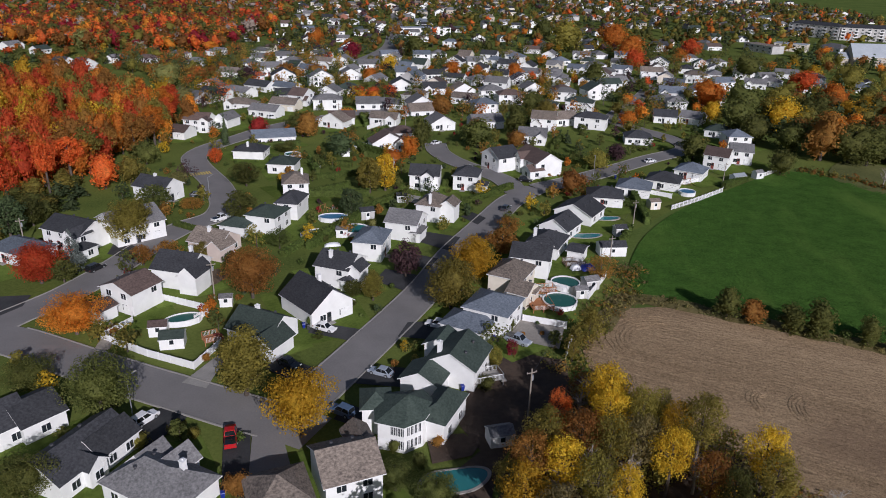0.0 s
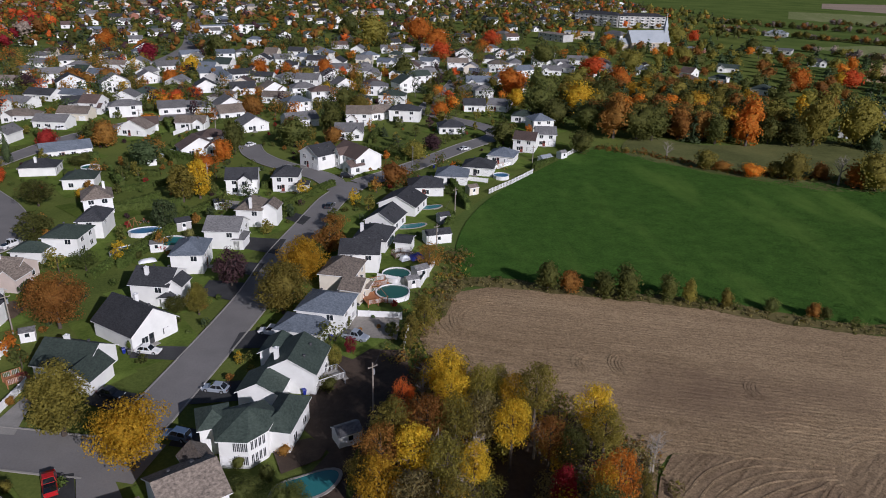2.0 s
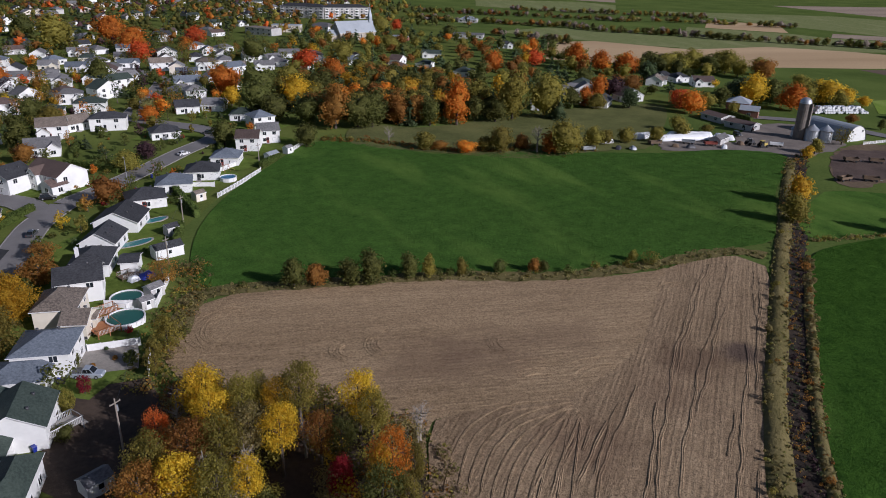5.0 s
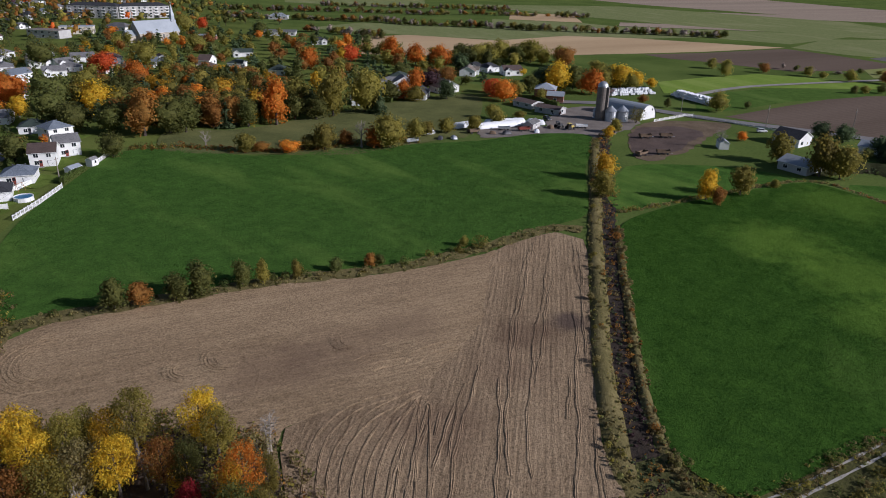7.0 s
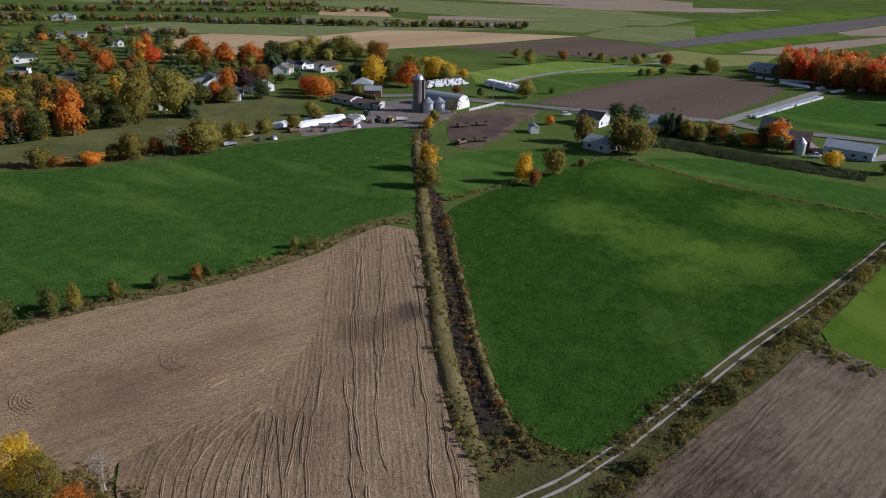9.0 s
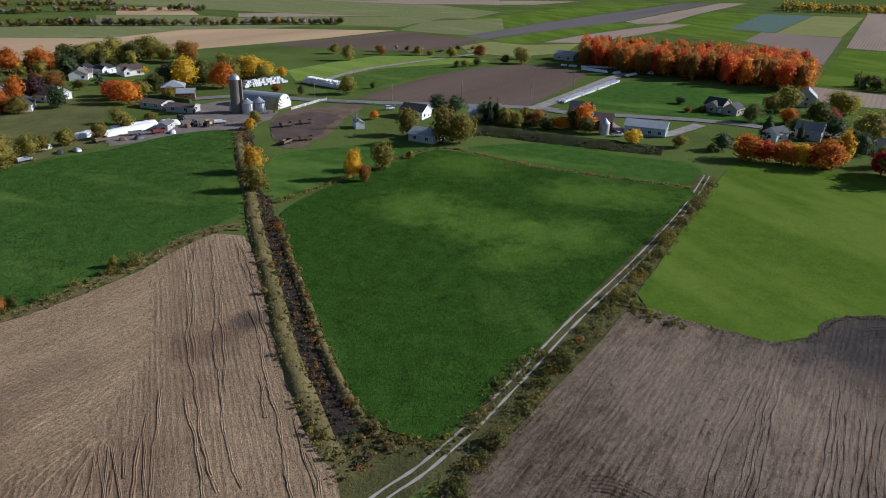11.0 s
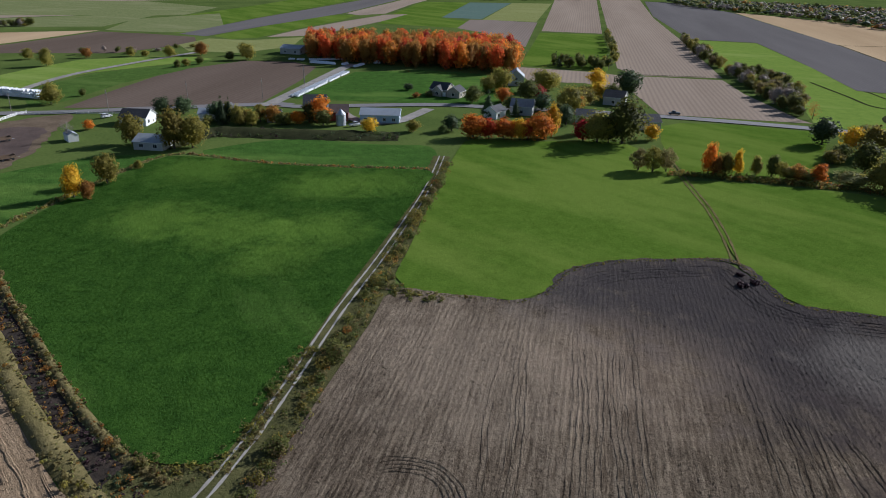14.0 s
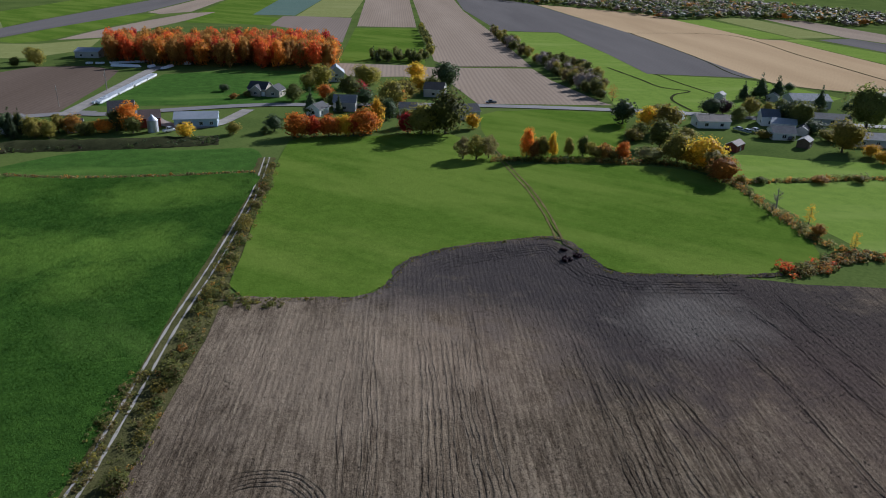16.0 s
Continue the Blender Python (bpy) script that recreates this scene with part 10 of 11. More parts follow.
def arch_barn(a, b, width, h, label, end="white"):
    """A round-roofed barn along the line a, b."""
    a, b = Vector(a), Vector(b)
    m, d = (a + b) / 2, b - a
    L = d.length
    o = thing("barn", label, "barn", m=pose(m.x, m.y, 0, 0, 0, math.degrees(math.atan2(d.y, d.x))))
    n = 14
    prof = [(width / 2 * math.cos(math.pi * i / n), h * math.sin(math.pi * i / n) ** 0.85) for i in range(n + 1)]
    s = Shape()
    ribs = int(L / 1.0)
    v = [(-L / 2 + L * k / ribs, y * (1.0 + 0.006 * (k % 2)), z * (1.0 + 0.006 * (k % 2))) for k in range(ribs + 1) for y, z in prof]
    w = n + 1
    s.poly(v, [(k * w + i, (k + 1) * w + i, (k + 1) * w + i + 1, k * w + i + 1) for k in range(ribs) for i in range(n)])
    part("roof", s.mesh("roof", M["r_metal"]), o, "pale ribbed metal arch")
    for x, name in ((L / 2 - 0.3, "end_wall"), (-L / 2 + 0.3, "end_wall")):
        part(name, Shape().poly([(x, y * 0.98, z * 0.98) for y, z in prof], [tuple(range(w))]).mesh(name, M[end]), o)
    part("barn_door", Shape().box(L / 2 - 0.3, -2, 0, L / 2 - 0.2, 2, 3.4).mesh("barn_door", M["trim"]), o)
    for k in (-1, 1):
        window(o, L / 2 - 0.3, k * 3.2, 3.6, 90, 0.9, 1.0, False)


silo((299.3, 140.1), 17.4, 4.8)
arch_barn((320.7, 145.5), (316.3, 123.9), 12, 6.5, "round-roofed dairy barn with white end wall")
grain_bin((300.0, 135.2), 6.9, 5.4)
grain_bin((303.0, 131.0), 7.2, 5.4)
grain_bin((301.2, 143.2), 5.0, 2.7)
house((319.8, 188.1), (324.5, 177.9), 11, 5.6, "x", "hip", 2.6, "r_metal", "brick", False, extra=[(6, -6, 0, 9, 8, 3.6, "x", "gable", 1.8)], group="farm buildings")
house((298.6, 187.6), (295.7, 174.6), 9, 2.6, "x", "gable", 1.2, "r_brown", "grey", False, group="farm buildings")
house((292.6, 171.5), (292.4, 157.8), 8, 2.6, "x", "gable", 1.2, "r_brown", "grey", False, group="farm buildings")
shed((263.4, 152.1), 10, 9, 5, 2.2, "r_grey", "grey", "farm shed")
shed((286.3, 78.1), 30, 6, 4, 2.6, "r_metal", "white", "calf shed")
house((309.1, 67.9), (305.9, 56.3), 11, 3.4, "x", "gable", 2.8, "r_dark", "white", False, group="farm buildings")
house((268.5, 55.5), (264.5, 44.2), 11, 3.0, "x", "gable", 2.0, "r_metal", "grey", False, group="farm buildings")
house((314.7, 37.3), (313.7, 27.3), 9, 3.0, "x", "gable", 1.8, "r_metal", "white", False, group="farm buildings")
house((318.8, 26.9), (325.0, 20.4), 9, 3.0, "x", "gable", 2.2, "r_grey", "white", False, group="farm buildings")
house((315.5, -7.1), (314.6, -17.7), 16, 4.6, "x", "gable", 4.5, "r_dark", "grey", False, group="farm buildings")
house((308.4, -17.9), (307.4, -26.7), 12, 4.0, "x", "gable", 2.4, "r_brown", "red_paint", False, group="farm buildings", category="barn")
house((303.8, -30.6), (299.6, -47.8), 12, 3.6, "x", "gable", 2.0, "r_metal", "pale_blue", True, group="farm buildings", category="barn")
grain_bin((300.3, -22.6), 6.9, 4.2)
house((308.1, 8.6), (307.9, 1.9), 8, 3.0, "x", "gable", 2.0, "r_dark", "grey", False, group="farm buildings")
# houses along the country road
house((365.4, -73.7), (359.3, -81.9), 11, 3.4, "x", "gable", 3.2, "r_dark", "stone", False, extra=[(9, -1, 0, 8, 9, 3.2, "y", "gable", 2.6), (0, -1.5, 0, 6, 6, 3.2, "y", "gable", 2.4)], front="s", group="farm buildings")
house((309.1, -87.5), (303.4, -92.5), 9, 3.2, "y", "gable", 2.4, "r_dark", "white", False, group="farm buildings")
house((313.8, -101.7), (308.9, -111.5), 10, 4.0, "x", "gable", 3.0, "r_blue", "grey", False, group="farm buildings")
house((294.4, -126.3), (290.3, -134.0), 9, 3.4, "x", "gable", 2.2, "r_grey", "white", False, group="farm buildings")
house((390.6, -124.6), (387.7, -133.7), 12, 5.0, "y", "gable", 4.0, "r_metal", "grey", False, group="farm buildings", category="barn")
house((332.5, -156.6), (326.1, -165.4), 12, 4.0, "x", "gable", 3.0, "r_dark", "grey", False, group="farm buildings", category="barn")
house((276.6, -146.5), (274.7, -158.7), 11, 3.6, "x", "gable", 2.6, "r_dark", "grey", False, group="farm buildings", category="barn")
house((533.5, 2.1), (526.5, -12.5), 14, 4.0, "x", "gable", 2.0, "r_metal", "grey", False, group="farm buildings", category="barn")
# the scattered farm beyond the bright field
house((224.4, -240.1), (218.1, -253.9), 10, 3.2, "x", "gable", 2.0, "r_taupe", "white", False, group="farm buildings")
house((217.9, -272.0), (212.9, -278.6), 10, 4.0, "x", "gable", 3.0, "r_blue", "white", False, group="farm buildings")
house((210.7, -269.8), (203.1, -277.5), 9, 3.0, "x", "gable", 1.8, "r_metal", "white", False, group="farm buildings")
house((196.3, -253.7), (191.0, -262.1), 9, 3.0, "x", "gable", 2.4, "r_grey", "white", False, group="farm buildings")
house((241.9, -322.8), (232.4, -340.8), 14, 4.0, "x", "gable", 2.6, "r_blue", "grey", False, group="farm buildings", category="barn")
house((175.3, -276.8), (165.3, -292.3), 10, 3.2, "x", "gable", 2.0, "r_grey", "grey", False, group="farm buildings")
house((210.5, -297.4), (200.4, -311.0), 9, 3.0, "x", "gable", 2.0, "r_grey", "grey", False, group="farm buildings")
shed((187.9, -226.2), -70, 8, 5, 2.6, "r_brown", "red_paint", "farm shed")
shed((196.6, -276.7), -60, 8, 5, 2.8, "r_dark", "grey", "farm shed")
shed((181.1, -258.2), -65, 7, 5, 2.8, "r_grey", "plank", "farm shed")
shed((271.4, -306.8), -60, 7, 5, 2.8, "r_grey", "grey", "farm shed")
shed((257.5, -332.0), -60, 8, 6, 3.0, "r_grey", "grey", "farm shed")
shed((240.8, -248.0), -60, 5, 4, 2.8, "r_dark", "white", "farm shed")

# ---- white wrapped bales ----
BALE = Shape().tube((-0.62, 0, 0.62), (0.62, 0, 0.62), 0.62, 0.62, 12)
BALE.v = [(x * (1.0 if i % 12 else 1.02), y, z) for i, (x, y, z) in enumerate(BALE.v)]
BALE_SHAPE = BALE
BALE = BALE.mesh("bale", M["wrap"], False)


def bale_stack(a, b, rows, tiers, seed, heap=False):
    """Rows of wrapped round bales along the line a, b, heaped in the middle; heap: too many to tell apart."""
    r = random.Random(seed)
    a, b = Vector(a), Vector(b)
    d = (b - a).normalized()
    n = Vector((-d.y, d.x))
    pile = Shape()
    for t in range(tiers):
        for k in range(rows - t):
            for i in range(int((b - a).length / 1.36) - t * 2):
                if r.random() < 0.1 + 0.12 * t:
                    continue
                p = a + d * (0.7 + t * 1.3 + i * 1.36) + n * (k + t / 2) * 1.32 + Vector((r.uniform(-0.1, 0.1), r.uniform(-0.1, 0.1)))
                m = pose(p.x, p.y, 0.28 + t * 1.1, 0, 0, math.degrees(math.atan2(d.y, d.x)) + 90 + r.uniform(-6, 6))
                if heap:
                    pile.poly([m @ Vector(q) for q in BALE_SHAPE.v], BALE_SHAPE.f)
                else:
                    thing("bale", "white plastic wrapped round hay bale lying in a row", "hay bale", "wrapped hay bales", m, BALE)
    if heap:
        thing("bale_heap", "heap of many white plastic wrapped round hay bales", "hay bales", data=pile.mesh("bale_heap", M["wrap"]), kind="stuff")


bale_stack((357.4, 162.2), (382.4, 146.9), 5, 3, 1, True)
bale_stack((383.7, 139.3), (369.1, 112.8), 5, 3, 2, True)
bale_stack((364.0, -5.5), (442.0, -39.0), 3, 1, 3)
bale_stack((372.0, -8.0), (420.0, -28.5), 1, 1, 4)
bale_stack((497.5, -14.6), (500.9, -3.2), 2, 1, 5)
bale_stack((500.3, -40.0), (496.7, -17.1), 3, 1, 6)


def silage_bag(a, b, r, label="long white plastic silage bag lying on the ground"):
    a, b = Vector(a), Vector(b)
    d = b - a
    L = d.length
    n = max(4, int(L / 1.2))
    s, q = Shape(), random.Random(int(L * 10))
    prof, w = [], 12
    for k in range(n + 1):
        e = r * (1 - 0.75 * (abs(k / n - 0.5) * 2) ** 14) * q.uniform(0.95, 1.04)
        prof += [(L * k / n - L / 2, e * 1.25 * math.cos(math.pi * i / w), e * 1.2 * math.sin(math.pi * i / w)) for i in range(w + 1)]
    s.poly(prof, [(k * (w + 1) + i, (k + 1) * (w + 1) + i, (k + 1) * (w + 1) + i + 1, k * (w + 1) + i + 1) for k in range(n) for i in range(w)])
    m = (a + b) / 2
    thing("silage_bag", label, "silage bag", "silage bags", pose(m.x, m.y, 0.27, 0, 0, math.degrees(math.atan2(d.y, d.x))), s.mesh("silage_bag", M["wrap"], True))


silage_bag((486.7, -17.2), (476.7, -33.8), 1.3)
silage_bag((473.2, -37.3), (479.1, -41.8), 1.2)
silage_bag((463.9, -44.1), (476.0, -52.1), 1.1)
silage_bag((481.5, -58.9), (480.1, -63.5), 1.8)
silage_bag((242.8, 170.5), (265.1, 160.1), 1.9)
silage_bag((251.8, 172.2), (268.8, 161.1), 1.9)
silage_bag((237.1, 178.1), (250.2, 173.8), 1.8)
silage_bag((217.0, 181.6), (225.6, 178.2), 1.5)
silage_bag((268.8, 161.1), (271.0, 152.3), 1.7)


# ---- farm machines and fences ----
SCRAP = []
def tractor(p, turn, mat, word):
    o = thing("tractor", f"{word} farm tractor parked on the yard", "tractor", "farm machines", pose(p[0], p[1], 0.11, 0, 0, turn))
    part("body", Shape().box(-0.4, -0.45, 0.8, 2.2, 0.45, 1.7, 0, 0.08).mesh("body", M[mat]), o)
    part("cab", Shape().box(-1.2, -0.75, 0.9, 0.4, 0.75, 2.7, 0, 0.12).mesh("cab", M["car_glass"]), o)
    part("cab_roof", Shape().box(-1.25, -0.8, 2.7, 0.45, 0.8, 2.85, 0, 0.05).mesh("cab_roof", M[mat]), o)
    for x, r in ((-0.8, 0.85), (1.7, 0.55)):
        for y in (-0.95, 0.95):
            part("wheel", Shape().tube((x, y - 0.2, r), (x, y + 0.2, r), r, r, 14).mesh("wheel", M["rubber"]), o)


def wagon(p, turn, mat, word):
    o = thing("farm_wagon", f"{word} farm wagon standing idle", "wagon", "farm machines", pose(p[0], p[1], 0.11, 0, 0, turn))
    part("box", Shape().box(-2.5, -1.1, 0.8, 2.5, 1.1, 1.0).box(-2.5, -1.1, 1.0, -2.4, 1.1, 1.9).box(2.4, -1.1, 1.0, 2.5, 1.1, 1.9).box(-2.4, -1.1, 1.0, 2.4, -1.02, 1.6).box(-2.4, 1.02, 1.0, 2.4, 1.1, 1.6).mesh("box", M[mat]), o)
    for x in (-1.6, 1.6):
        for y in (-1.0, 1.0):
            part("wheel", Shape().tube((x, y - 0.12, 0.4), (x, y + 0.12, 0.4), 0.4, 0.4, 12).mesh("wheel", M["rubber"]), o)
    part("drawbar", Shape().tube((2.4, 0, 0.6), (4.0, 0, 0.5), 0.06, 0.05, 6).mesh("drawbar", M["steel"]), o)


tractor((294.1, 160.0), -82, "red_paint", "red")
tractor((270.7, 140.1), -22, "yellow_paint", "yellow")
tractor((270.0, 145.2), -21, "dark_trim", "dark")
wagon((251.1, 99.0), -14, "plank", "weathered wooden")
wagon((258.6, 93.6), -53, "plank", "weathered wooden")
wagon((278.9, 109.4), -41, "plank", "weathered wooden")
wagon((285.9, 103.3), -50, "plank", "weathered wooden")
wagon((277.0, 137.8), -54, "trim", "pale")
wagon((249.9, 160.2), -55, "steel", "grey")
wagon((211.7, 188.4), -17, "red_paint", "red")
for k, p in enumerate([(206.2, 174.4), (218.8, 170.2), (223.0, 166.4), (236.4, 166.3), (240.9, 159.8), (244.7, 155.3), (254.8, 153.2), (256.6, 148.0), (267.1, 147.4)]):
    if k % 3 == 0:
        wagon(p, -25 + 40 * math.sin(k), ("steel", "plank", "red_paint")[k // 3], ("grey", "weathered wooden", "faded red")[k // 3])
    else:
        SCRAP.append((p, k))
car((297.3, -28.2), -64, "white", "pickup", "parked in a farmyard")
car((304.4, -181.2), 70, "dark grey", "pickup", "driving on a country road")
car((325.0, 75.5), -47, "white", "suv", "parked beside a farmhouse")
car((280.4, 156.9), -117, "dark grey", "suv", "parked in a farmyard")
for p in [(214.3, -253.7), (209.8, -253.8), (210.0, -259.2), (192.2, -260.5)]:
    car(p, -40 + 60 * math.sin(p[0]), "silver" if p[0] > 200 else "dark grey", "suv", "standing among farm sheds")
fence([(312.0, 119.2), (333.9, 113.4), (337.2, 110.4)], 1.3, "plank", 4.0, "farm fences", True, "weathered wooden cattle yard fence")
fence([(334.5, 109.6), (335.4, 94.8), (332.5, 69.8)], 0.9, "pole", 5.0, "farm fences", True, "white rail fence along a country road")
for p, h in [((337.5, 77.2), 10.0), ((358.5, 45.8), 10.0), ((342.0, 117.9), 8.0), ((405.9, -11.1), 10.0), ((364.3, 11.0), 10.0), ((399.3, -10.6), 10.0)]:
    utility_pole(p, h)


# ---- driveways and yards ----
def paved(pts, mat, label, name="driveway", z=0.335):
    LAYER[0] += 1
    me = mesh_of(name, [(x, y, z + 0.002 * (LAYER[0] % 12)) for x, y in pts], [tuple(range(len(pts)))], M[mat])
    thing(name, label, "driveway", data=me, kind="structure")


BLACK, PALE = "black asphalt house driveway", "pale concrete house driveway"
paved([(-24.4, 119.0), (-23.9, 123.3), (-14.2, 120.7), (-16.1, 116.3)], "blacktop", BLACK)
paved([(-7.1, 118.2), (-5.4, 124.1), (3.5, 125.2), (2.3, 117.1)], "blacktop", BLACK)
paved([(-13.4, 102.0), (-11.3, 107.8), (-3.3, 107.1), (-3.5, 101.0)], "blacktop", BLACK)
paved([(-29.6, 106.1), (-28.4, 110.9), (-20.5, 106.3), (-21.1, 100.3)], "blacktop", BLACK)
paved([(-42.5, 101.2), (-39.1, 110.1), (-37.4, 108.6), (-37.9, 99.7)], "concrete", PALE)
paved([(-31.9, 88.7), (-27.7, 88.7), (-24.3, 73.7), (-28.5, 75.8)], "blacktop", BLACK)
paved([(-27.3, 87.8), (-22.6, 87.4), (-20.0, 80.6), (-25.4, 78.1)], "asphalt", "worn grey asphalt house driveway")
paved([(-43.3, 94.4), (-38.4, 91.6), (-41.5, 83.6), (-45.8, 86.8)], "blacktop", BLACK)
paved([(-4.7, 166.9), (-3.2, 174.2), (6.2, 170.7), (3.2, 161.4)], "blacktop", BLACK)
paved([(-13.6, 142.9), (-11.8, 149.7), (-3.8, 146.4), (-6.9, 138.3)], "blacktop", BLACK)
paved([(-9.8, 155.1), (-8.0, 160.1), (0.4, 156.3), (-1.8, 149.6)], "blacktop", BLACK)
paved([(-54.4, 139.1), (-54.5, 145.0), (-50.2, 147.7), (-46.6, 144.2), (-47.9, 139.7), (-50.9, 136.4)], "plank", "dark brown wooden garden deck", "deck")
paved([(-80.1, 163.2), (-72.9, 159.2), (-71.1, 151.7), (-78.5, 154.7)], "blacktop", BLACK)
paved([(-91.6, 131.2), (-84.6, 132.4), (-83.6, 127.3), (-86.3, 122.1)], "blacktop", BLACK)
paved([(-61.7, 110.6), (-63.5, 121.7), (-61.2, 120.0), (-59.1, 111.7), (-60.2, 110.0)], "gravel", "pale worn driveway beside a corner house")
paved([(-15.6, 91.9), (-14.2, 96.5), (-9.5, 93.6), (-10.0, 89.3)], "blacktop", BLACK)
paved([(6.6, 186.6), (9.1, 191.5), (13.7, 185.7), (11.1, 180.2)], "blacktop", BLACK)
paved([(14.8, 118.9), (16.8, 128.2), (26.2, 125.0), (23.5, 115.0)], "gravel", "bare earth and gravel garden yard", "yard")
paved([(-14.4, 201.6), (-12.7, 207.2), (-5.0, 203.3), (-6.5, 196.9)], "concrete", "pale garden terrace", "terrace")
paved([(14.1, 118.6), (15.4, 126.1), (21.6, 124.6), (24.5, 118.5), (23.4, 114.9)], "gravel", "gravel garden yard behind a house", "yard")
for k in range(8):
    ca, cb = Vector((-80.7, 219.8)), Vector((-74.6, 223.5))
    cq, cd = ca.lerp(cb, (k + 0.5) / 8), (cb - ca).normalized()
    cn = Vector((-cd.y, cd.x)) * 1.6
    paved([tuple(cq - cd * 0.3 - cn), tuple(cq + cd * 0.3 - cn), tuple(cq + cd * 0.3 + cn), tuple(cq - cd * 0.3 + cn)], "yellow_paint", "faded yellow painted crosswalk bar", "crosswalk", 0.36)
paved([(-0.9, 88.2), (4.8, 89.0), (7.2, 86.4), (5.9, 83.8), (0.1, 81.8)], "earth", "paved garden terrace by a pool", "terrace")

# ---- lawns worn brown, flower beds ----
for pts in ([(-19.2, 129.0), (-16.4, 131.7), (-14.5, 128.7), (-16.5, 126.2)], [(-79.5, 123.8), (-76.8, 125.1), (-72.9, 119.5), (-74.9, 117.2)], [(-88.8, 133.5), (-81.7, 139.4), (-79.6, 145.5), (-80.5, 139.5), (-86.8, 130.9)]):
    field("worn_lawn", pts, M["verge"], 0.0, "worn brown patch of lawn", "lawn")

# ---- fences ----
fence([(-62.3, 115.2), (-51.5, 109.6), (-41.9, 105.7), (-39.6, 114.1)], 1.6)
fence([(-62.3, 115.2), (-59.1, 121.9)], 1.5)
fence([(-57.2, 131.8), (-51.3, 129.5), (-45.6, 127.1), (-47.2, 122.5)], 1.6)
fence([(-30.0, 290.7), (-9.9, 324.8)], 1.7)
fence([(-11.1, 323.4), (-21.0, 336.5)], 1.6)
fence([(-111.3, 330.9), (-100.0, 358.3)], 1.7)
fence([(69.3, 197.1), (80.0, 205.6), (91.1, 215.4)], 1.6, "trim", 2.0, "garden fences", True, "white slatted garden fence by the green field")
fence([(108.8, 231.0), (128.9, 249.4)], 1.6, "trim", 2.0, "garden fences", True, "white slatted garden fence by the green field")
fence([(17.7, 125.8), (26.1, 123.1)], 1.7)
fence([(24.6, 142.4), (33.0, 136.7)], 1.8)
fence([(24.1, 111.6), (26.4, 118.3)], 1.7)
fence([(33.2, 136.7), (39.3, 148.0)], 1.8)
fence([(66.8, 211.3), (72.5, 207.8)], 1.6)
fence([(77.7, 221.0), (88.0, 226.7)], 1.6)

# ---- pools ----
round_pool((26.4, 133.7), 3.6, "water_green")
round_pool((29.0, 142.7), 3.2, "water_green")
round_pool((-21.3, 173.1), 3.4, "water")
round_pool((78.6, 212.2), 2.6, "water_blue")
round_pool((-30.0, 260.8), 3.0, "water_blue")
round_pool((-21.8, 275.8), 3.6, "water", 0.6, 20)
round_pool((-52.3, 245.9), 2.8, "water")
round_pool((-31.7, 169.2), 3.6, "water_blue", 0.7, 40)
round_pool((-28.5, 182.0), 4.0, "water_blue", 0.6, 5)
round_pool((-49.4, 122.4), 3.4, "water_green", 0.55, 25)


def sunk_pool(p, w, d, turn, label):
    """An in-ground pool of kidney shape with a pale coping."""
    o = thing("garden_pool", label, "pool", "garden pools", pose(p[0], p[1], 0.40, 0, 0, turn))
    ring = [(math.cos(a) * w / 2 * (1 + 0.12 * math.sin(2 * a)), math.sin(a) * d / 2 * (1 - 0.28 * math.exp(-((a - 1.6) / 0.7) ** 2))) for a in [i * 0.2244 for i in range(28)]]
    n = len(ring)
    out = [(x * 1.12, y * 1.16) for x, y in ring]
    s = Shape().poly([(*q, 0) for q in ring] + [(*q, 0) for q in out] + [(*q, -0.3) for q in out] + [(*q, -0.12) for q in ring],
                     [(i, n + i, n + (i + 1) % n, (i + 1) % n) for i in range(n)] + [(n + i, 2 * n + i, 2 * n + (i + 1) % n, n + (i + 1) % n) for i in range(n)]
                     + [(3 * n + i, i, (i + 1) % n, 3 * n + (i + 1) % n) for i in range(n)])
    part("coping", s.mesh("coping", M["concrete"]), o)
    part("water", Shape().poly([(*q, -0.06) for q in ring], [tuple(range(n))]).mesh("water", M["water"]), o)


sunk_pool((3.3, 78.7), 9.5, 5.2, 12, "kidney-shaped in-ground pool with turquoise water and pale coping")
sunk_pool((39.3, 173.9), 8.5, 3.6, 5, "in-ground pool with pale blue water beside a lawn")
sunk_pool((47.9, 187.9), 7.5, 3.4, 5, "in-ground pool with pale blue water beside a lawn")

# ---- cars ----
car((-21.3, 120.3), -22, "white", "sedan")
car((-9.2, 105.1), 156, "silver", "sedan")
car((-25.6, 107.3), -33, "black", "sedan")
car((-14.5, 93.5), 149, "blue", "suv")
car((-30.2, 86.5), 106, "red", "pickup")
car((-44.5, 90.4), 62, "white", "suv")
car((0.4, 122.6), 159, "white", "suv")
car((-80.1, 163.8), 32, "red", "sedan")
car((-77.0, 145.6), 67, "black", "suv", "parked at the street kerb")
car((19.9, 193.3), 62, "dark grey", "sedan", "standing on the street")
car((-98.0, 272.5), -24, "white", "sedan")
car((-73.1, 306.8), 33, "white", "suv")
car((-71.2, 199.1), 23, "dark grey", "sedan")
car((-1.1, 268.3), 46, "white", "sedan")
car((-58.6, 179.4), 53, "white", "pickup", "parked beside a street bend")
car((28.7, 221.5), -15, "black", "suv")
car((76.9, 248.8), 22, "white", "sedan", "parked at the street kerb")
car((95.7, 274.3), -55, "dark grey", "sedan", "parked at the street kerb")
car((15.8, 117.1), -35, "silver", "pickup")

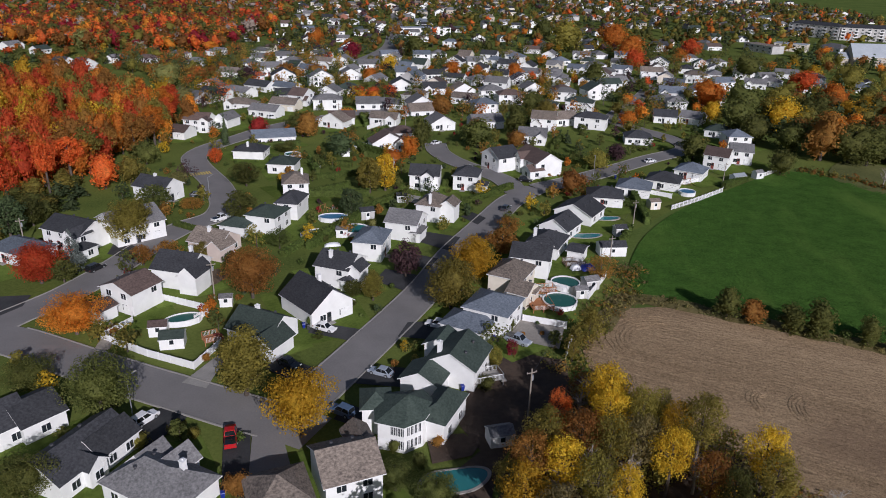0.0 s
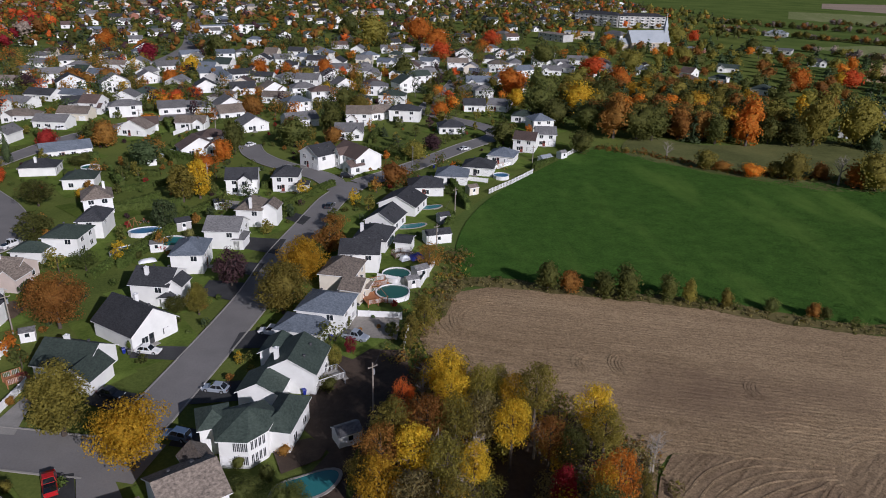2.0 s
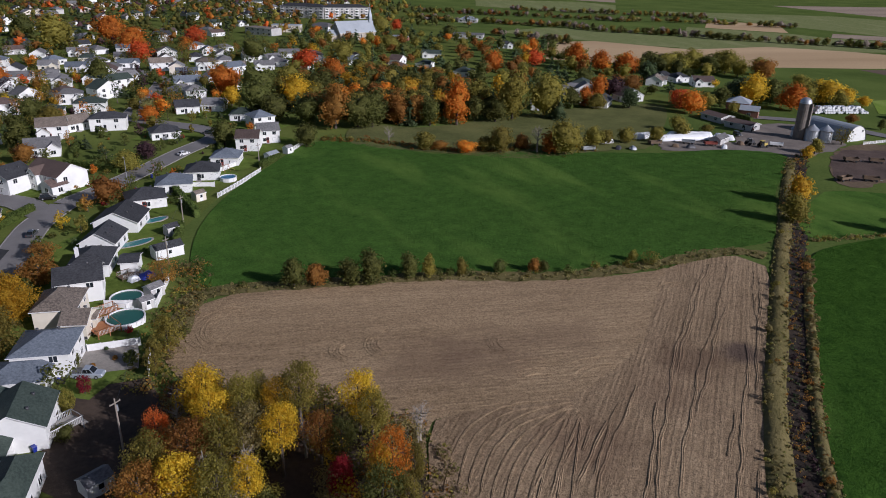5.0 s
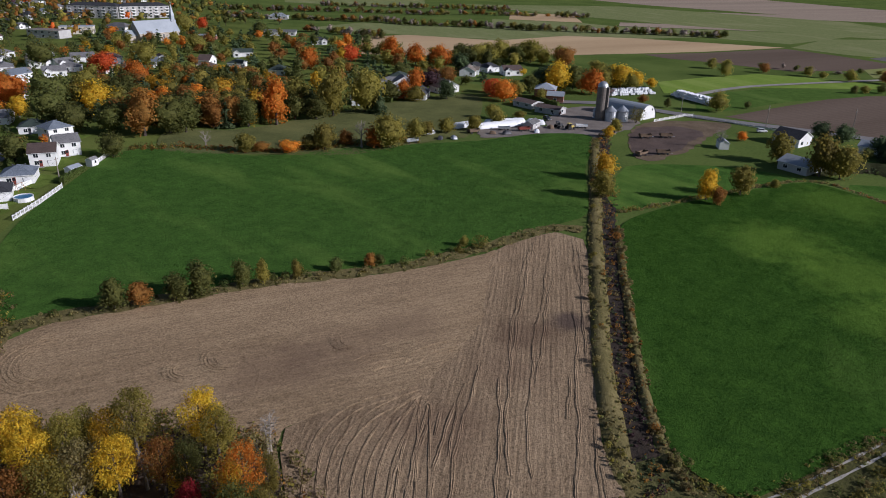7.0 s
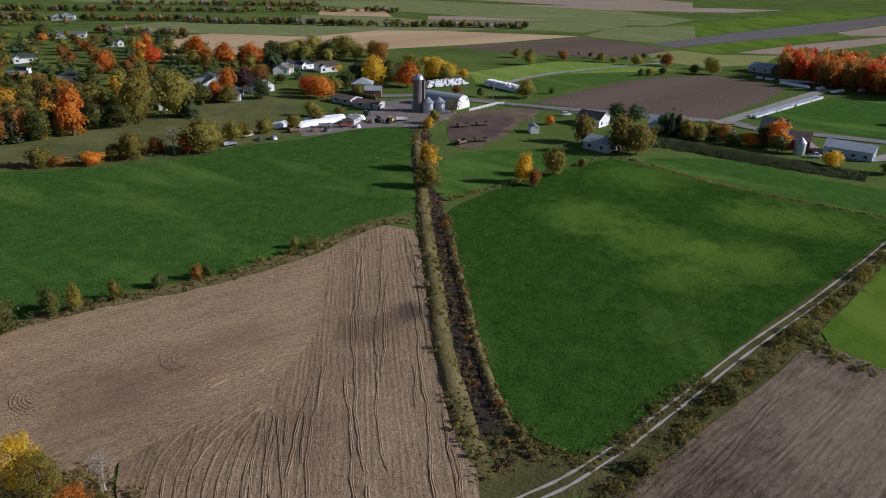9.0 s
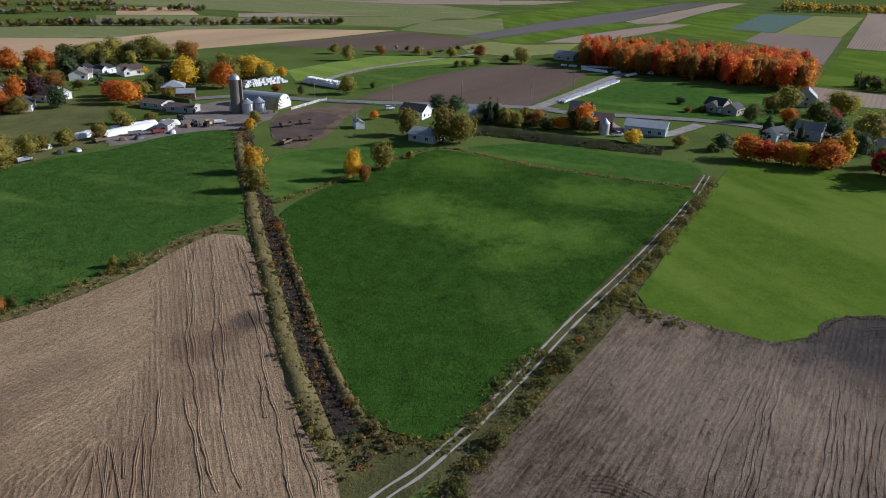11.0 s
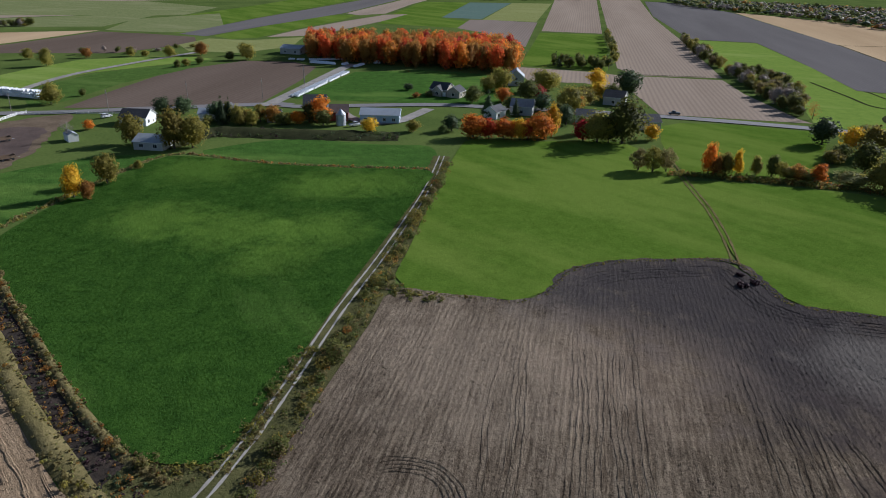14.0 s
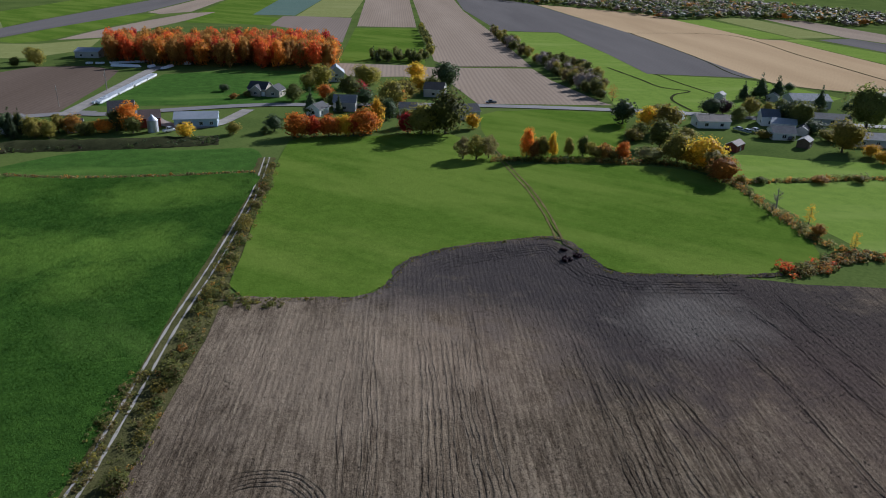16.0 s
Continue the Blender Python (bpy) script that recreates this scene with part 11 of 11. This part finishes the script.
# ---- hedges ----
for a, b, w, h in [(*[(2.6, 192.5), (15.1, 204.8)], 1.6, 2.0), (*[(15.1, 204.8), (23.4, 213.8)], 1.6, 2.2), (*[(4.2, 185.1), (9.9, 191.1)], 1.4, 1.6), (*[(-37.0, 156.0), (-31.1, 169.2)], 1.5, 1.6),
                   (*[(-31.1, 169.2), (-21.1, 184.8)], 1.4, 1.6), (*[(-21.7, 190.9), (-9.4, 205.7)], 1.5, 1.8), (*[(-43.0, 200.6), (-27.6, 212.9)], 1.5, 1.8), (*[(-39.4, 219.3), (-25.4, 225.5)], 1.5, 1.8),
                   (*[(60.6, 208.1), (58.6, 184.1)], 1.6, 2.4), (*[(50.5, 206.2), (59.8, 194.9)], 1.6, 2.2), (*[(52.4, 178.5), (47.7, 168.1)], 1.4, 2.2), (*[(92.8, 219.1), (103.8, 228.0)], 1.6, 2.2),
                   (*[(39.8, 256.4), (52.3, 238.6)], 1.6, 2.4), (*[(-95.9, 311.2), (-85.8, 321.0)], 1.6, 2.0), (*[(-87.0, 331.2), (-55.7, 351.9)], 1.6, 1.8), (*[(-69.5, 175.0), (-56.8, 167.7)], 1.4, 1.4), (*[(-58.3, 238.0), (-29.7, 234.2)], 1.7, 2.2), (*[(-38.4, 201.6), (-20.7, 203.8)], 1.7, 2.2), (*[(-31.6, 160.8), (-17.4, 192.6)], 1.7, 2.2), (*[(-32.7, 262.7), (-16.4, 247.9)], 1.7, 2.2), (*[(2.0, 213.9), (13.8, 232.4)], 1.7, 2.2), (*[(-26.4, 145.2), (-21.2, 154.1)], 1.7, 2.2)]:
    hedge(a, b, w, h)
# cedar hedges round the gardens further off
lot_hedge = random.Random(71)
for hx, hy in HOUSE_AT:
    reach = math.hypot(hx, hy)
    if 215 < reach < 420 and hy > 150 and lot_hedge.random() < 0.55:
        turn = radians(lot_hedge.choice([12, 20, 70, 102, 110]))
        c, si, L = math.cos(turn), math.sin(turn), lot_hedge.uniform(6, 11)
        off = lot_hedge.uniform(9, 11) * lot_hedge.choice((-1, 1))
        x, y = hx - si * off, hy + c * off
        if all(math.hypot(x + c * k - qx, y + si * k - qy) > 8.5 for k in (-L, 0, L) for qx, qy in HOUSE_AT) and all(min((q - Vector((x + c * k, y + si * k))).length for q in line) > w / 2 + 1.5 for line, w in ROAD_AT for k in (-L, 0, L)):
            hedge((x - c * L, y - si * L), (x + c * L, y + si * L), 1.6, lot_hedge.uniform(1.8, 3.0), dense=12)
for p in [(-24.5, 121.6), (-23.6, 122.8), (-22.7, 124.0), (-22.1, 125.9)]:
    tree(p, 2.6, 1.0, "hedge", "column", "mid", "clipped cedars by a house wall")
# shrubs by walls and corners
tree((-18.1, 178.3), 2.0, 2.1, "pale", "round", "mid", "garden shrubs")
tree((-17.1, 176.2), 3.3, 3.0, "pale", "wide", "mid", "garden shrubs")
tree((-27.9, 115.0), 1.9, 2.6, "rust", "wide", "mid", "garden shrubs")
tree((-40.7, 108.5), 1.8, 1.7, "rust", "wide", "mid", "garden shrubs")
tree((-5.5, 113.4), 2.7, 1.5, "gold", "egg", "mid", "garden shrubs")
tree((-56.2, 115.9), 1.9, 2.3, "green", "wide", "mid", "garden shrubs")
tree((-61.3, 117.8), 1.5, 2.9, "rust", "wide", "mid", "garden shrubs")
tree((-58.0, 149.8), 3.2, 5.6, "pale", "wide", "mid", "garden shrubs")
tree((6.5, 153.3), 2.2, 2.7, "green", "round", "mid", "garden shrubs")
tree((-28.4, 166.3), 2.1, 2.9, "green", "wide", "mid", "garden shrubs")
tree((-39.0, 88.3), 1.8, 2.8, "olive", "wide", "mid", "garden shrubs")
tree((-35.8, 87.1), 2.1, 2.2, "olive", "wide", "mid", "garden shrubs")
tree((-43.4, 84.9), 2.1, 3.7, "olive", "wide", "mid", "garden shrubs")
tree((-26.1, 74.7), 4.3, 3.8, "rust", "wide", "mid", "garden shrubs")
tree((-1.9, 81.1), 3.0, 2.5, "green", "wide", "mid", "garden shrubs")
tree((-5.4, 84.7), 2.6, 2.3, "green", "wide", "mid", "garden shrubs")
tree((0.9, 86.2), 2.1, 2.3, "rust", "wide", "mid", "garden shrubs")
tree((8.9, 101.4), 2.9, 3.3, "green", "wide", "mid", "garden shrubs")
tree((14.6, 122.2), 3.2, 2.9, "green", "wide", "mid", "garden shrubs")
tree((-49.9, 217.2), 2.9, 3.7, "gold", "wide", "mid", "garden shrubs")

# ---- sheds, decks and garden things ----
shed((10.6, 85.9), 15, 4.0, 3.2, 2.2, "r_grey", "white")
shed((-43.0, 129.2), 10, 2.8, 2.4, 2.1, "r_grey", "white")
shed((43.8, 160.5), 5, 7.0, 4.0, 2.5, "r_dark", "white")
shed((64.5, 196.8), 15, 3.6, 3.0, 2.4, "r_taupe", "cream")
shed((-10.4, 197.7), 10, 3.2, 3.0, 2.2, "r_dark", "white", "garden pavilion")
shed((-24.5, 168.9), 0, 3.2, 2.6, 2.2, "r_grey", "white")
shed((-19.0, 182.7), 20, 4.0, 3.5, 2.4, "r_dark", "grey", "garden pavilion")
shed((35.0, 141.0), 20, 3.6, 3.0, 2.3, "r_grey", "grey")
shed((31.7, 136.6), 10, 3.0, 2.4, 2.1, "r_grey", "grey")
shed((49.1, 174.1), 10, 3.4, 3.0, 2.3, "r_dark", "grey", "garden pavilion")
shed((-48.0, 112.1), 12, 4.6, 3.8, 2.2, "r_green", "white")
shed((-52.2, 116.5), 12, 3.6, 3.0, 2.2, "r_brown", "white")
shed((-57.1, 351.8), 12, 3.6, 3.0, 2.2, "r_grey", "white")
shed((-33.4, 247.5), 12, 3.2, 2.6, 2.2, "r_grey", "white")
shed((101.0, 225.8), 22, 5.0, 3.0, 2.4, "r_metal", "white")
shed((109.8, 231.0), 22, 3.4, 2.8, 2.3, "r_grey", "white")


def deck(p, turn, w, d, h, mat, rail, label):
    o = thing("deck", label, "deck", "garden decks", pose(p[0], p[1], 0, 0, 0, turn))
    n = max(4, int(d / 0.3))
    for i in range(n):
        y = -d / 2 + d * i / n
        part("board", Shape().box(-w / 2, y, h - 0.05, w / 2, y + d / n * 0.92, h).mesh("board", M[mat]), o)
    for x in (-w / 2 + 0.1, 0, w / 2 - 0.1):
        for y in (-d / 2 + 0.1, d / 2 - 0.1):
            part("post", Shape().box(x - 0.07, y - 0.07, 0, x + 0.07, y + 0.07, h + 1.0).mesh("post", M[rail]), o)
    for y in (-d / 2 + 0.1, d / 2 - 0.1):
        part("rail", Shape().box(-w / 2, y - 0.04, h + 0.92, w / 2, y + 0.04, h + 1.0).mesh("rail", M[rail]), o)
        for i in range(int(w / 0.25)):
            part("baluster", BALUSTER, o, m=pose(-w / 2 + 0.12 + i * 0.25, y, h))
    for x in (-w / 2 + 0.05, w / 2 - 0.05):
        part("rail", Shape().box(x - 0.04, -d / 2, h + 0.92, x + 0.04, d / 2, h + 1.0).mesh("rail", M[rail]), o)
    for i in range(4):
        part("step", Shape().box(w / 2 + i * 0.28, -0.6, 0, w / 2 + (i + 1) * 0.28, 0.6, h * (1 - (i + 1) / 5)).mesh("step", M[mat]), o)


BALUSTER = Shape().box(-0.02, -0.02, 0, 0.02, 0.02, 0.92).mesh("baluster", M["trim"])
deck((8.7, 103.0), 20, 6.0, 3.2, 1.5, "concrete", "trim", "white railed house deck with stairs")
deck((22.0, 132.2), 10, 4.5, 5.5, 1.0, "cedar", "cedar", "reddish cedar deck beside a round pool")
deck((24.1, 139.0), 10, 4.0, 2.5, 1.0, "cedar", "cedar", "reddish cedar deck behind a house")
deck((-41.8, 115.4), 30, 3.0, 3.0, 0.8, "cedar", "cedar", "small cedar deck by a white house")
deck((33.0, 154.7), 10, 5.0, 3.0, 0.6, "plank", "plank", "weathered garden deck behind a house")


def wheeled_bin(p, turn, mat, word):
    o = thing("wheeled_bin", f"{word} plastic wheeled refuse bin", "refuse bin", "refuse bins", pose(p[0], p[1], 0.3, 0, 0, turn))
    part("body", Shape().poly([(-0.22, -0.25, 0.05), (0.22, -0.25, 0.05), (0.22, 0.25, 0.05), (-0.22, 0.25, 0.05), (-0.3, -0.36, 1.0), (0.3, -0.36, 1.0), (0.3, 0.36, 1.0), (-0.3, 0.36, 1.0)],
                              [(3, 2, 1, 0), (0, 1, 5, 4), (1, 2, 6, 5), (2, 3, 7, 6), (3, 0, 4, 7)]).mesh("body", M[mat]), o)
    part("lid", Shape().box(-0.33, -0.4, 1.0, 0.33, 0.38, 1.08, 0, 0.04).mesh("lid", M[mat]), o)
    for x in (-0.24, 0.24):
        part("wheel", Shape().tube((x - 0.03, 0.3, 0.12), (x + 0.03, 0.3, 0.12), 0.12, 0.12, 10).mesh("wheel", M["rubber"]), o)


for p in [(-25.5, 120.9), (4.9, 100.6), (11.3, 117.6), (59.3, 227.1), (-27.8, 74.2)]:
    wheeled_bin(p, 20, "plastic_blue", "blue")
wheeled_bin((-24.5, 120.3), 10, "dark_trim", "black")
wheeled_bin((12.0, 117.2), 10, "dark_trim", "black")

# ---- poles and lamps ----
for p, h in [((15.3, 94.0), 9.0), ((-46.6, 133.4), 8.5), ((-98.5, 156.0), 8.5), ((54.3, 182.9), 7.5), ((42.1, 156.9), 7.0), ((93.6, 222.2), 8.0), ((-14.2, 217.0), 8.5), ((-43.8, 305.4), 8.0), ((-53.7, 278.3), 8.0), ((-14.3, 297.6), 8.0)]:
    utility_pole(p, h, turn=25)
for p, turn in [((-47.0, 91.9), 70), ((-68.3, 149.3), 140), ((10.9, 215.9), 200), ((53.0, 231.8), 250), ((-66.7, 196.3), 60)]:
    street_lamp(p, turn, 7.0)

# wires between the garden poles
def wire(a, b, za, zb, sag=0.7):
    n = 10
    pts = [Vector((a[0] + (b[0] - a[0]) * i / n, a[1] + (b[1] - a[1]) * i / n, za + (zb - za) * i / n - sag * 4 * (i / n) * (1 - i / n))) for i in range(n + 1)]
    s = Shape()
    for q, r in zip(pts[:-1], pts[1:]):
        s.tube(q, r, 0.02, 0.02, 4, caps=False)
    thing("overhead_wire", "thin sagging black overhead wire between poles", "wire", "overhead wires", data=s.mesh("overhead_wire", M["dark_trim"]))


for a, b in [((15.3, 94.0), (42.1, 156.9)), ((42.1, 156.9), (54.3, 182.9)), ((54.3, 182.9), (93.6, 222.2))]:
    wire(a, b, 8.0, 6.8)


# ---- garden furniture and clutter ----
def garden_table(p, turn, mat="plank", parasol=False):
    o = thing("garden_table", "round garden table standing on a lawn", "table", "garden furniture", pose(p[0], p[1], 0.22, 0, 0, turn))
    part("tabletop", Shape().lathe([(0.65, 0.7), (0.65, 0.75)], 14).mesh("tabletop", M[mat]), o)
    for k in range(3):
        a = k * 2.094
        part("leg", Shape().tube((math.cos(a) * 0.5, math.sin(a) * 0.5, 0), (math.cos(a) * 0.2, math.sin(a) * 0.2, 0.7), 0.03, 0.03, 6).mesh("leg", M["steel"]), o)


CHAIR_SEAT = Shape().box(-0.26, -0.26, 0.4, 0.26, 0.26, 0.45, 0, 0.02)
CHAIR_BACK = Shape().box(-0.26, 0.22, 0.45, 0.26, 0.27, 0.95, 0, 0.01)
CHAIR_LEG = Shape().box(-0.02, -0.02, 0, 0.02, 0.02, 0.4).mesh("leg", M["steel"])


def garden_chair(p, turn, mat):
    o = thing("garden_chair", "simple garden chair with low back", "chair", "garden furniture", pose(p[0], p[1], 0.22, 0, 0, turn))
    part("seat", CHAIR_SEAT.mesh("seat", M[mat]), o), part("backrest", CHAIR_BACK.mesh("backrest", M[mat]), o)
    for x in (-0.22, 0.22):
        for y in (-0.22, 0.22):
            part("leg", CHAIR_LEG, o, m=pose(x, y, 0))


for p, mat in [((-29.7, 190.3), "cedar"), ((34.4, 157.5), "red_paint"), ((-50.0, 116.2), "trim"), ((18.9, 131.3), "dark_trim"), ((-6.0, 181.3), "trim"), ((-41.3, 230.9), "trim")]:
    garden_table(p, 20)
    for k in range(3):
        a = k * 2.1 + p[0]
        garden_chair((p[0] + 1.1 * math.cos(a), p[1] + 1.1 * math.sin(a)), math.degrees(a) - 90, mat)


def covered_heap(p, w, d, h, turn, mat, label):
    """Something under a sagging tarpaulin."""
    n, v, r = 6, [], random.Random(int(p[0] * 5))
    for i in range(n + 1):
        for j in range(n + 1):
            x, y = i / n * 2 - 1, j / n * 2 - 1
            z = h * (1 - max(abs(x), abs(y)) ** 4) * r.uniform(0.85, 1.05)
            v.append((x * w / 2, y * d / 2, max(0.02, z)))
    f = [(i * (n + 1) + j, (i + 1) * (n + 1) + j, (i + 1) * (n + 1) + j + 1, i * (n + 1) + j + 1) for i in range(n) for j in range(n)]
    thing("tarpaulin", label, "tarpaulin", "covered heaps", pose(p[0], p[1], 0.22, 0, 0, turn), mesh_of("covered_heap", v, f, M[mat], smooth=True))


for p, k in SCRAP:
    covered_heap(p, 3.0 + k % 2, 2.2, 1.0 + 0.2 * (k % 3), 30 * k, ("plank", "dark_trim", "steel", "wrap")[k % 4], ("brown", "black", "grey", "white")[k % 4] + " sheeted heap of farm scrap by a yard")
covered_heap((35.9, 152.3), 3.5, 2.5, 1.4, 20, "plastic_blue", "dark blue tarpaulin over garden goods")
covered_heap((33.0, 152.1), 2.5, 2.0, 1.2, 20, "wrap", "white tarpaulin over garden goods")
covered_heap((-52.1, 139.5), 5.0, 3.0, 1.5, 30, "purple_cloth", "dark purple covered garden shelter")
covered_heap((-41.0, 116.5), 2.2, 1.5, 1.0, 10, "red_paint", "red covered garden object")
covered_heap((-26.1, 163.4), 4.0, 2.0, 0.7, 15, "wrap", "pale covered boat in a garden")
covered_heap((51.4, 180.5), 3.0, 2.0, 1.2, 15, "dark_trim", "dark covered garden swing")


def play_frame(p, turn):
    o = thing("play_frame", "wooden garden play frame with a yellow slide", "play frame", "garden furniture", pose(p[0], p[1], 0.2, 0, 0, turn))
    for x in (-1.2, 1.2):
        for y in (-0.8, 0.8):
            part("post", Shape().tube((x, y, 0), (x * 0.9, 0, 2.4), 0.06, 0.06, 6).mesh("post", M["cedar"]), o)
    part("beam", Shape().tube((-1.3, 0, 2.4), (1.3, 0, 2.4), 0.06, 0.06, 6).mesh("beam", M["cedar"]), o)
    part("slide", Shape().poly([(1.1, -0.3, 1.5), (1.1, 0.3, 1.5), (3.4, 0.3, 0.15), (3.4, -0.3, 0.15), (1.1, -0.3, 1.44), (1.1, 0.3, 1.44), (3.4, 0.3, 0.09), (3.4, -0.3, 0.09)],
                                  [(0, 1, 2, 3), (7, 6, 5, 4), (0, 3, 7, 4), (1, 5, 6, 2), (0, 4, 5, 1), (3, 2, 6, 7)]).mesh("slide", M["yellow_paint"]), o)


play_frame((81.5, 221.2), 20)
play_frame((-32.2, 187.3), 60)
play_frame((63.2, 234.0), 0)


def brush_pile(p, w):
    c = [(rnd.uniform(-w, w) / 3, rnd.uniform(-w, w) / 3, w * 0.18) for _ in range(10)]
    v, f = leaf_cloud(int(w * 9), c, [w * 0.25] * 10, 260, 0.5)
    v[:, 2] = np.maximum(v[:, 2], 0.0)
    thing("brushwood", "dark heap of cut brush on ploughed ground", "brush pile", "brush piles", pose(p[0], p[1], 0.15), quad_mesh("brush_pile", v, f, LEAF["purple"]))


brush_pile((126.5, -98.8), 2.4)
brush_pile((127.1, -102.6), 2.0)
brush_pile((131.8, -101.9), 1.4)


# ---- garden growth between the houses ----
NEAR_TOWN = [(-104.8, 147.3), (-92.4, 148.0), (-91.5, 199.7), (-102.8, 264.2), (-120.7, 314.4), (-115.8, 408.8), (-66.6, 473.4), (7.9, 499.9), (101.2, 476.2), (149.7, 408.8), (129.6, 286.8), (74.9, 220.7), (46.7, 191.6), (37.8, 155.0), (26.8, 128.6), (22.4, 111.0), (9.5, 110.5), (3.2, 99.5), (-3.7, 84.8), (-17.0, 84.4), (-22.6, 72.7), (-59.1, 71.8)]
ROADS = [(np.array([tuple(q) for q in line]), w) for line, w in ROAD_AT]
HOMES = np.array(HOUSE_AT)


def free_spot(p, house_gap, road_gap):
    q = np.array(p)
    if np.hypot(*(HOMES - q).T).min() < house_gap:
        return False
    return all(np.hypot(*(line - q).T).min() > w / 2 + road_gap for line, w in ROADS)


def growth(name, pts, count, heights, spread, mix, label, kind, seed, house_gap, road_gap, leaf=0.4, leaves_n=300):
    r = random.Random(seed)
    xs, ys = [q[0] for q in pts], [q[1] for q in pts]
    pool = [c for c, k in mix for _ in range(k)]
    made, stems, n = {}, Shape(), 0
    clumps = KINDS[kind][0]
    for _ in range(count * 12):
        p = (r.uniform(min(xs), max(xs)), r.uniform(min(ys), max(ys)))
        if not inside(pts, np.array([p[0]]), np.array([p[1]]))[0] or not free_spot(p, house_gap, road_gap):
            continue
        h = r.uniform(*heights)
        w = h * r.uniform(*spread)
        c, rad = crown_points(seed + n % 5, h, w, 0.08 * h, "round", max(6, clumps // 2))
        v, f = leaf_cloud(seed + n % 5, c, rad, leaves_n, leaf)
        made.setdefault(r.choice(pool), []).append((v + np.array([p[0], p[1], 0]), f))
        stems.tube((p[0], p[1], -0.1), (p[0], p[1], h * 0.6), 0.03 * h, 0.02, 5, caps=False)
        n += 1
        if n >= count:
            break
    top = thing(name, label, "plants", kind="stuff")
    part("stems", stems.mesh("stems", M["bark"]), top)
    for colour, items in made.items():
        vs, fs, k = [], [], 0
        for v, f in items:
            v[:, 2] = np.maximum(v[:, 2], 0.03)
            vs.append(v), fs.append(f + k)
            k += len(v)
        tagged(part("foliage", quad_mesh("foliage", np.concatenate(vs), np.concatenate(fs), LEAF[colour]), top), LEAF_WORDS[colour] + " foliage", kind="stuff")


growth("garden_bushes", NEAR_TOWN, 620, (0.8, 2.4), (0.9, 1.5), [("hedge", 6), ("green", 5), ("rust", 4), ("dark", 2), ("olive", 2), ("purple", 1), ("crimson", 1)],
       "small garden bushes beside houses and lawns", "wood", 61, 7.0, 1.2, 0.32, 120)
growth("garden_saplings", NEAR_TOWN, 210, (3.0, 6.5), (0.6, 1.0), [("green", 6), ("olive", 4), ("rust", 4), ("dark", 3), ("gold", 1), ("orange", 1), ("purple", 1)],
       "small autumn garden trees between houses", "wood", 62, 8.5, 1.5, 0.46, 280)
MID_TOWN = [(-118.0, 345.0), (-130.0, 470.0), (-95.0, 540.0), (60.0, 590.0), (190.0, 610.0), (250.0, 560.0), (235.0, 440.0), (150.0, 400.0), (128.0, 330.0), (70.0, 318.0), (20.0, 318.0), (-50.0, 330.0)]
growth("garden_trees", MID_TOWN, 330, (5.0, 9.5), (0.65, 1.0), [("green", 12), ("olive", 6), ("rust", 6), ("dark", 8), ("gold", 1), ("orange", 1), ("purple", 2)],
       "mixed autumn trees between village houses", "wood", 65, 8.0, 2.0, 0.72, 130)
growth("garden_trees", NEAR_TOWN, 50, (4.0, 8.0), (0.7, 1.1), [("green", 7), ("olive", 4), ("rust", 3), ("dark", 5), ("gold", 1), ("orange", 1)],
       "mixed autumn trees between village houses", "wood", 66, 8.5, 1.5, 0.5, 220)
WEST_TOWN = [(-250.0, 494.0), (-160.0, 512.0), (-92.0, 560.0), (-60.0, 440.0), (-44.0, 349.0), (-75.0, 300.0), (-100.0, 318.0), (-121.0, 340.0), (-180.0, 415.0)]
growth("garden_trees", WEST_TOWN, 190, (6.0, 11.5), (0.75, 1.1), [("green", 8), ("olive", 4), ("rust", 7), ("dark", 6), ("gold", 1), ("orange", 3), ("red", 3), ("purple", 2)],
       "tall mixed autumn trees between village houses", "wood", 67, 8.5, 2.0, 0.75, 150)
woods("scrub_wood", [(-113.4, 156.9), (-126.4, 193.5), (-114.6, 209.2), (-98.4, 195.5), (-98.3, 185.7), (-105.6, 172.7), (-108.1, 157.2)], 6, (4, 6.5), (5, 8), [("green", 5), ("dark", 2), ("olive", 3)], "dark green scrub below a maple wood", "wood", "mixed", 63)


# patches of brighter and rougher grass, lot by lot
M["lawn_fresh"] = surface("fresh_lawn", (0.060, 0.092, 0.018), (0.150, 0.198, 0.042), 0.2, 1.8, 0.9, 0.5, 0.06, own=0.5, spec=0.0)
SHADY = ((4.6, 101.3))
lot_r = random.Random(64)
for k, (hx, hy) in enumerate(HOUSE_AT[:70]):
    turn = lot_r.choice([25, 32, 40])
    # bright lawn left off where the dark shade sheet lies
    if math.hypot(hx - SHADY[0], hy - SHADY[1]) < 16:
        continue
    w, d = lot_r.uniform(13, 18), lot_r.uniform(18, 26)
    m = pose(hx, hy, 0.215 + 0.004 * (k % 7), 0, 0, turn)
    pts = [m @ Vector((x * w / 2 + lot_r.uniform(-1, 1), y * d / 2 + lot_r.uniform(-1, 1), 0)) for x, y in ((-1, -1), (1, -1), (1, 1), (-1, 1))]
    thing("lawn", "mown green lawn round a house", "lawn", kind="structure", data=mesh_of("lawn", pts, [(0, 1, 2, 3)], M["lawn_fresh"]))
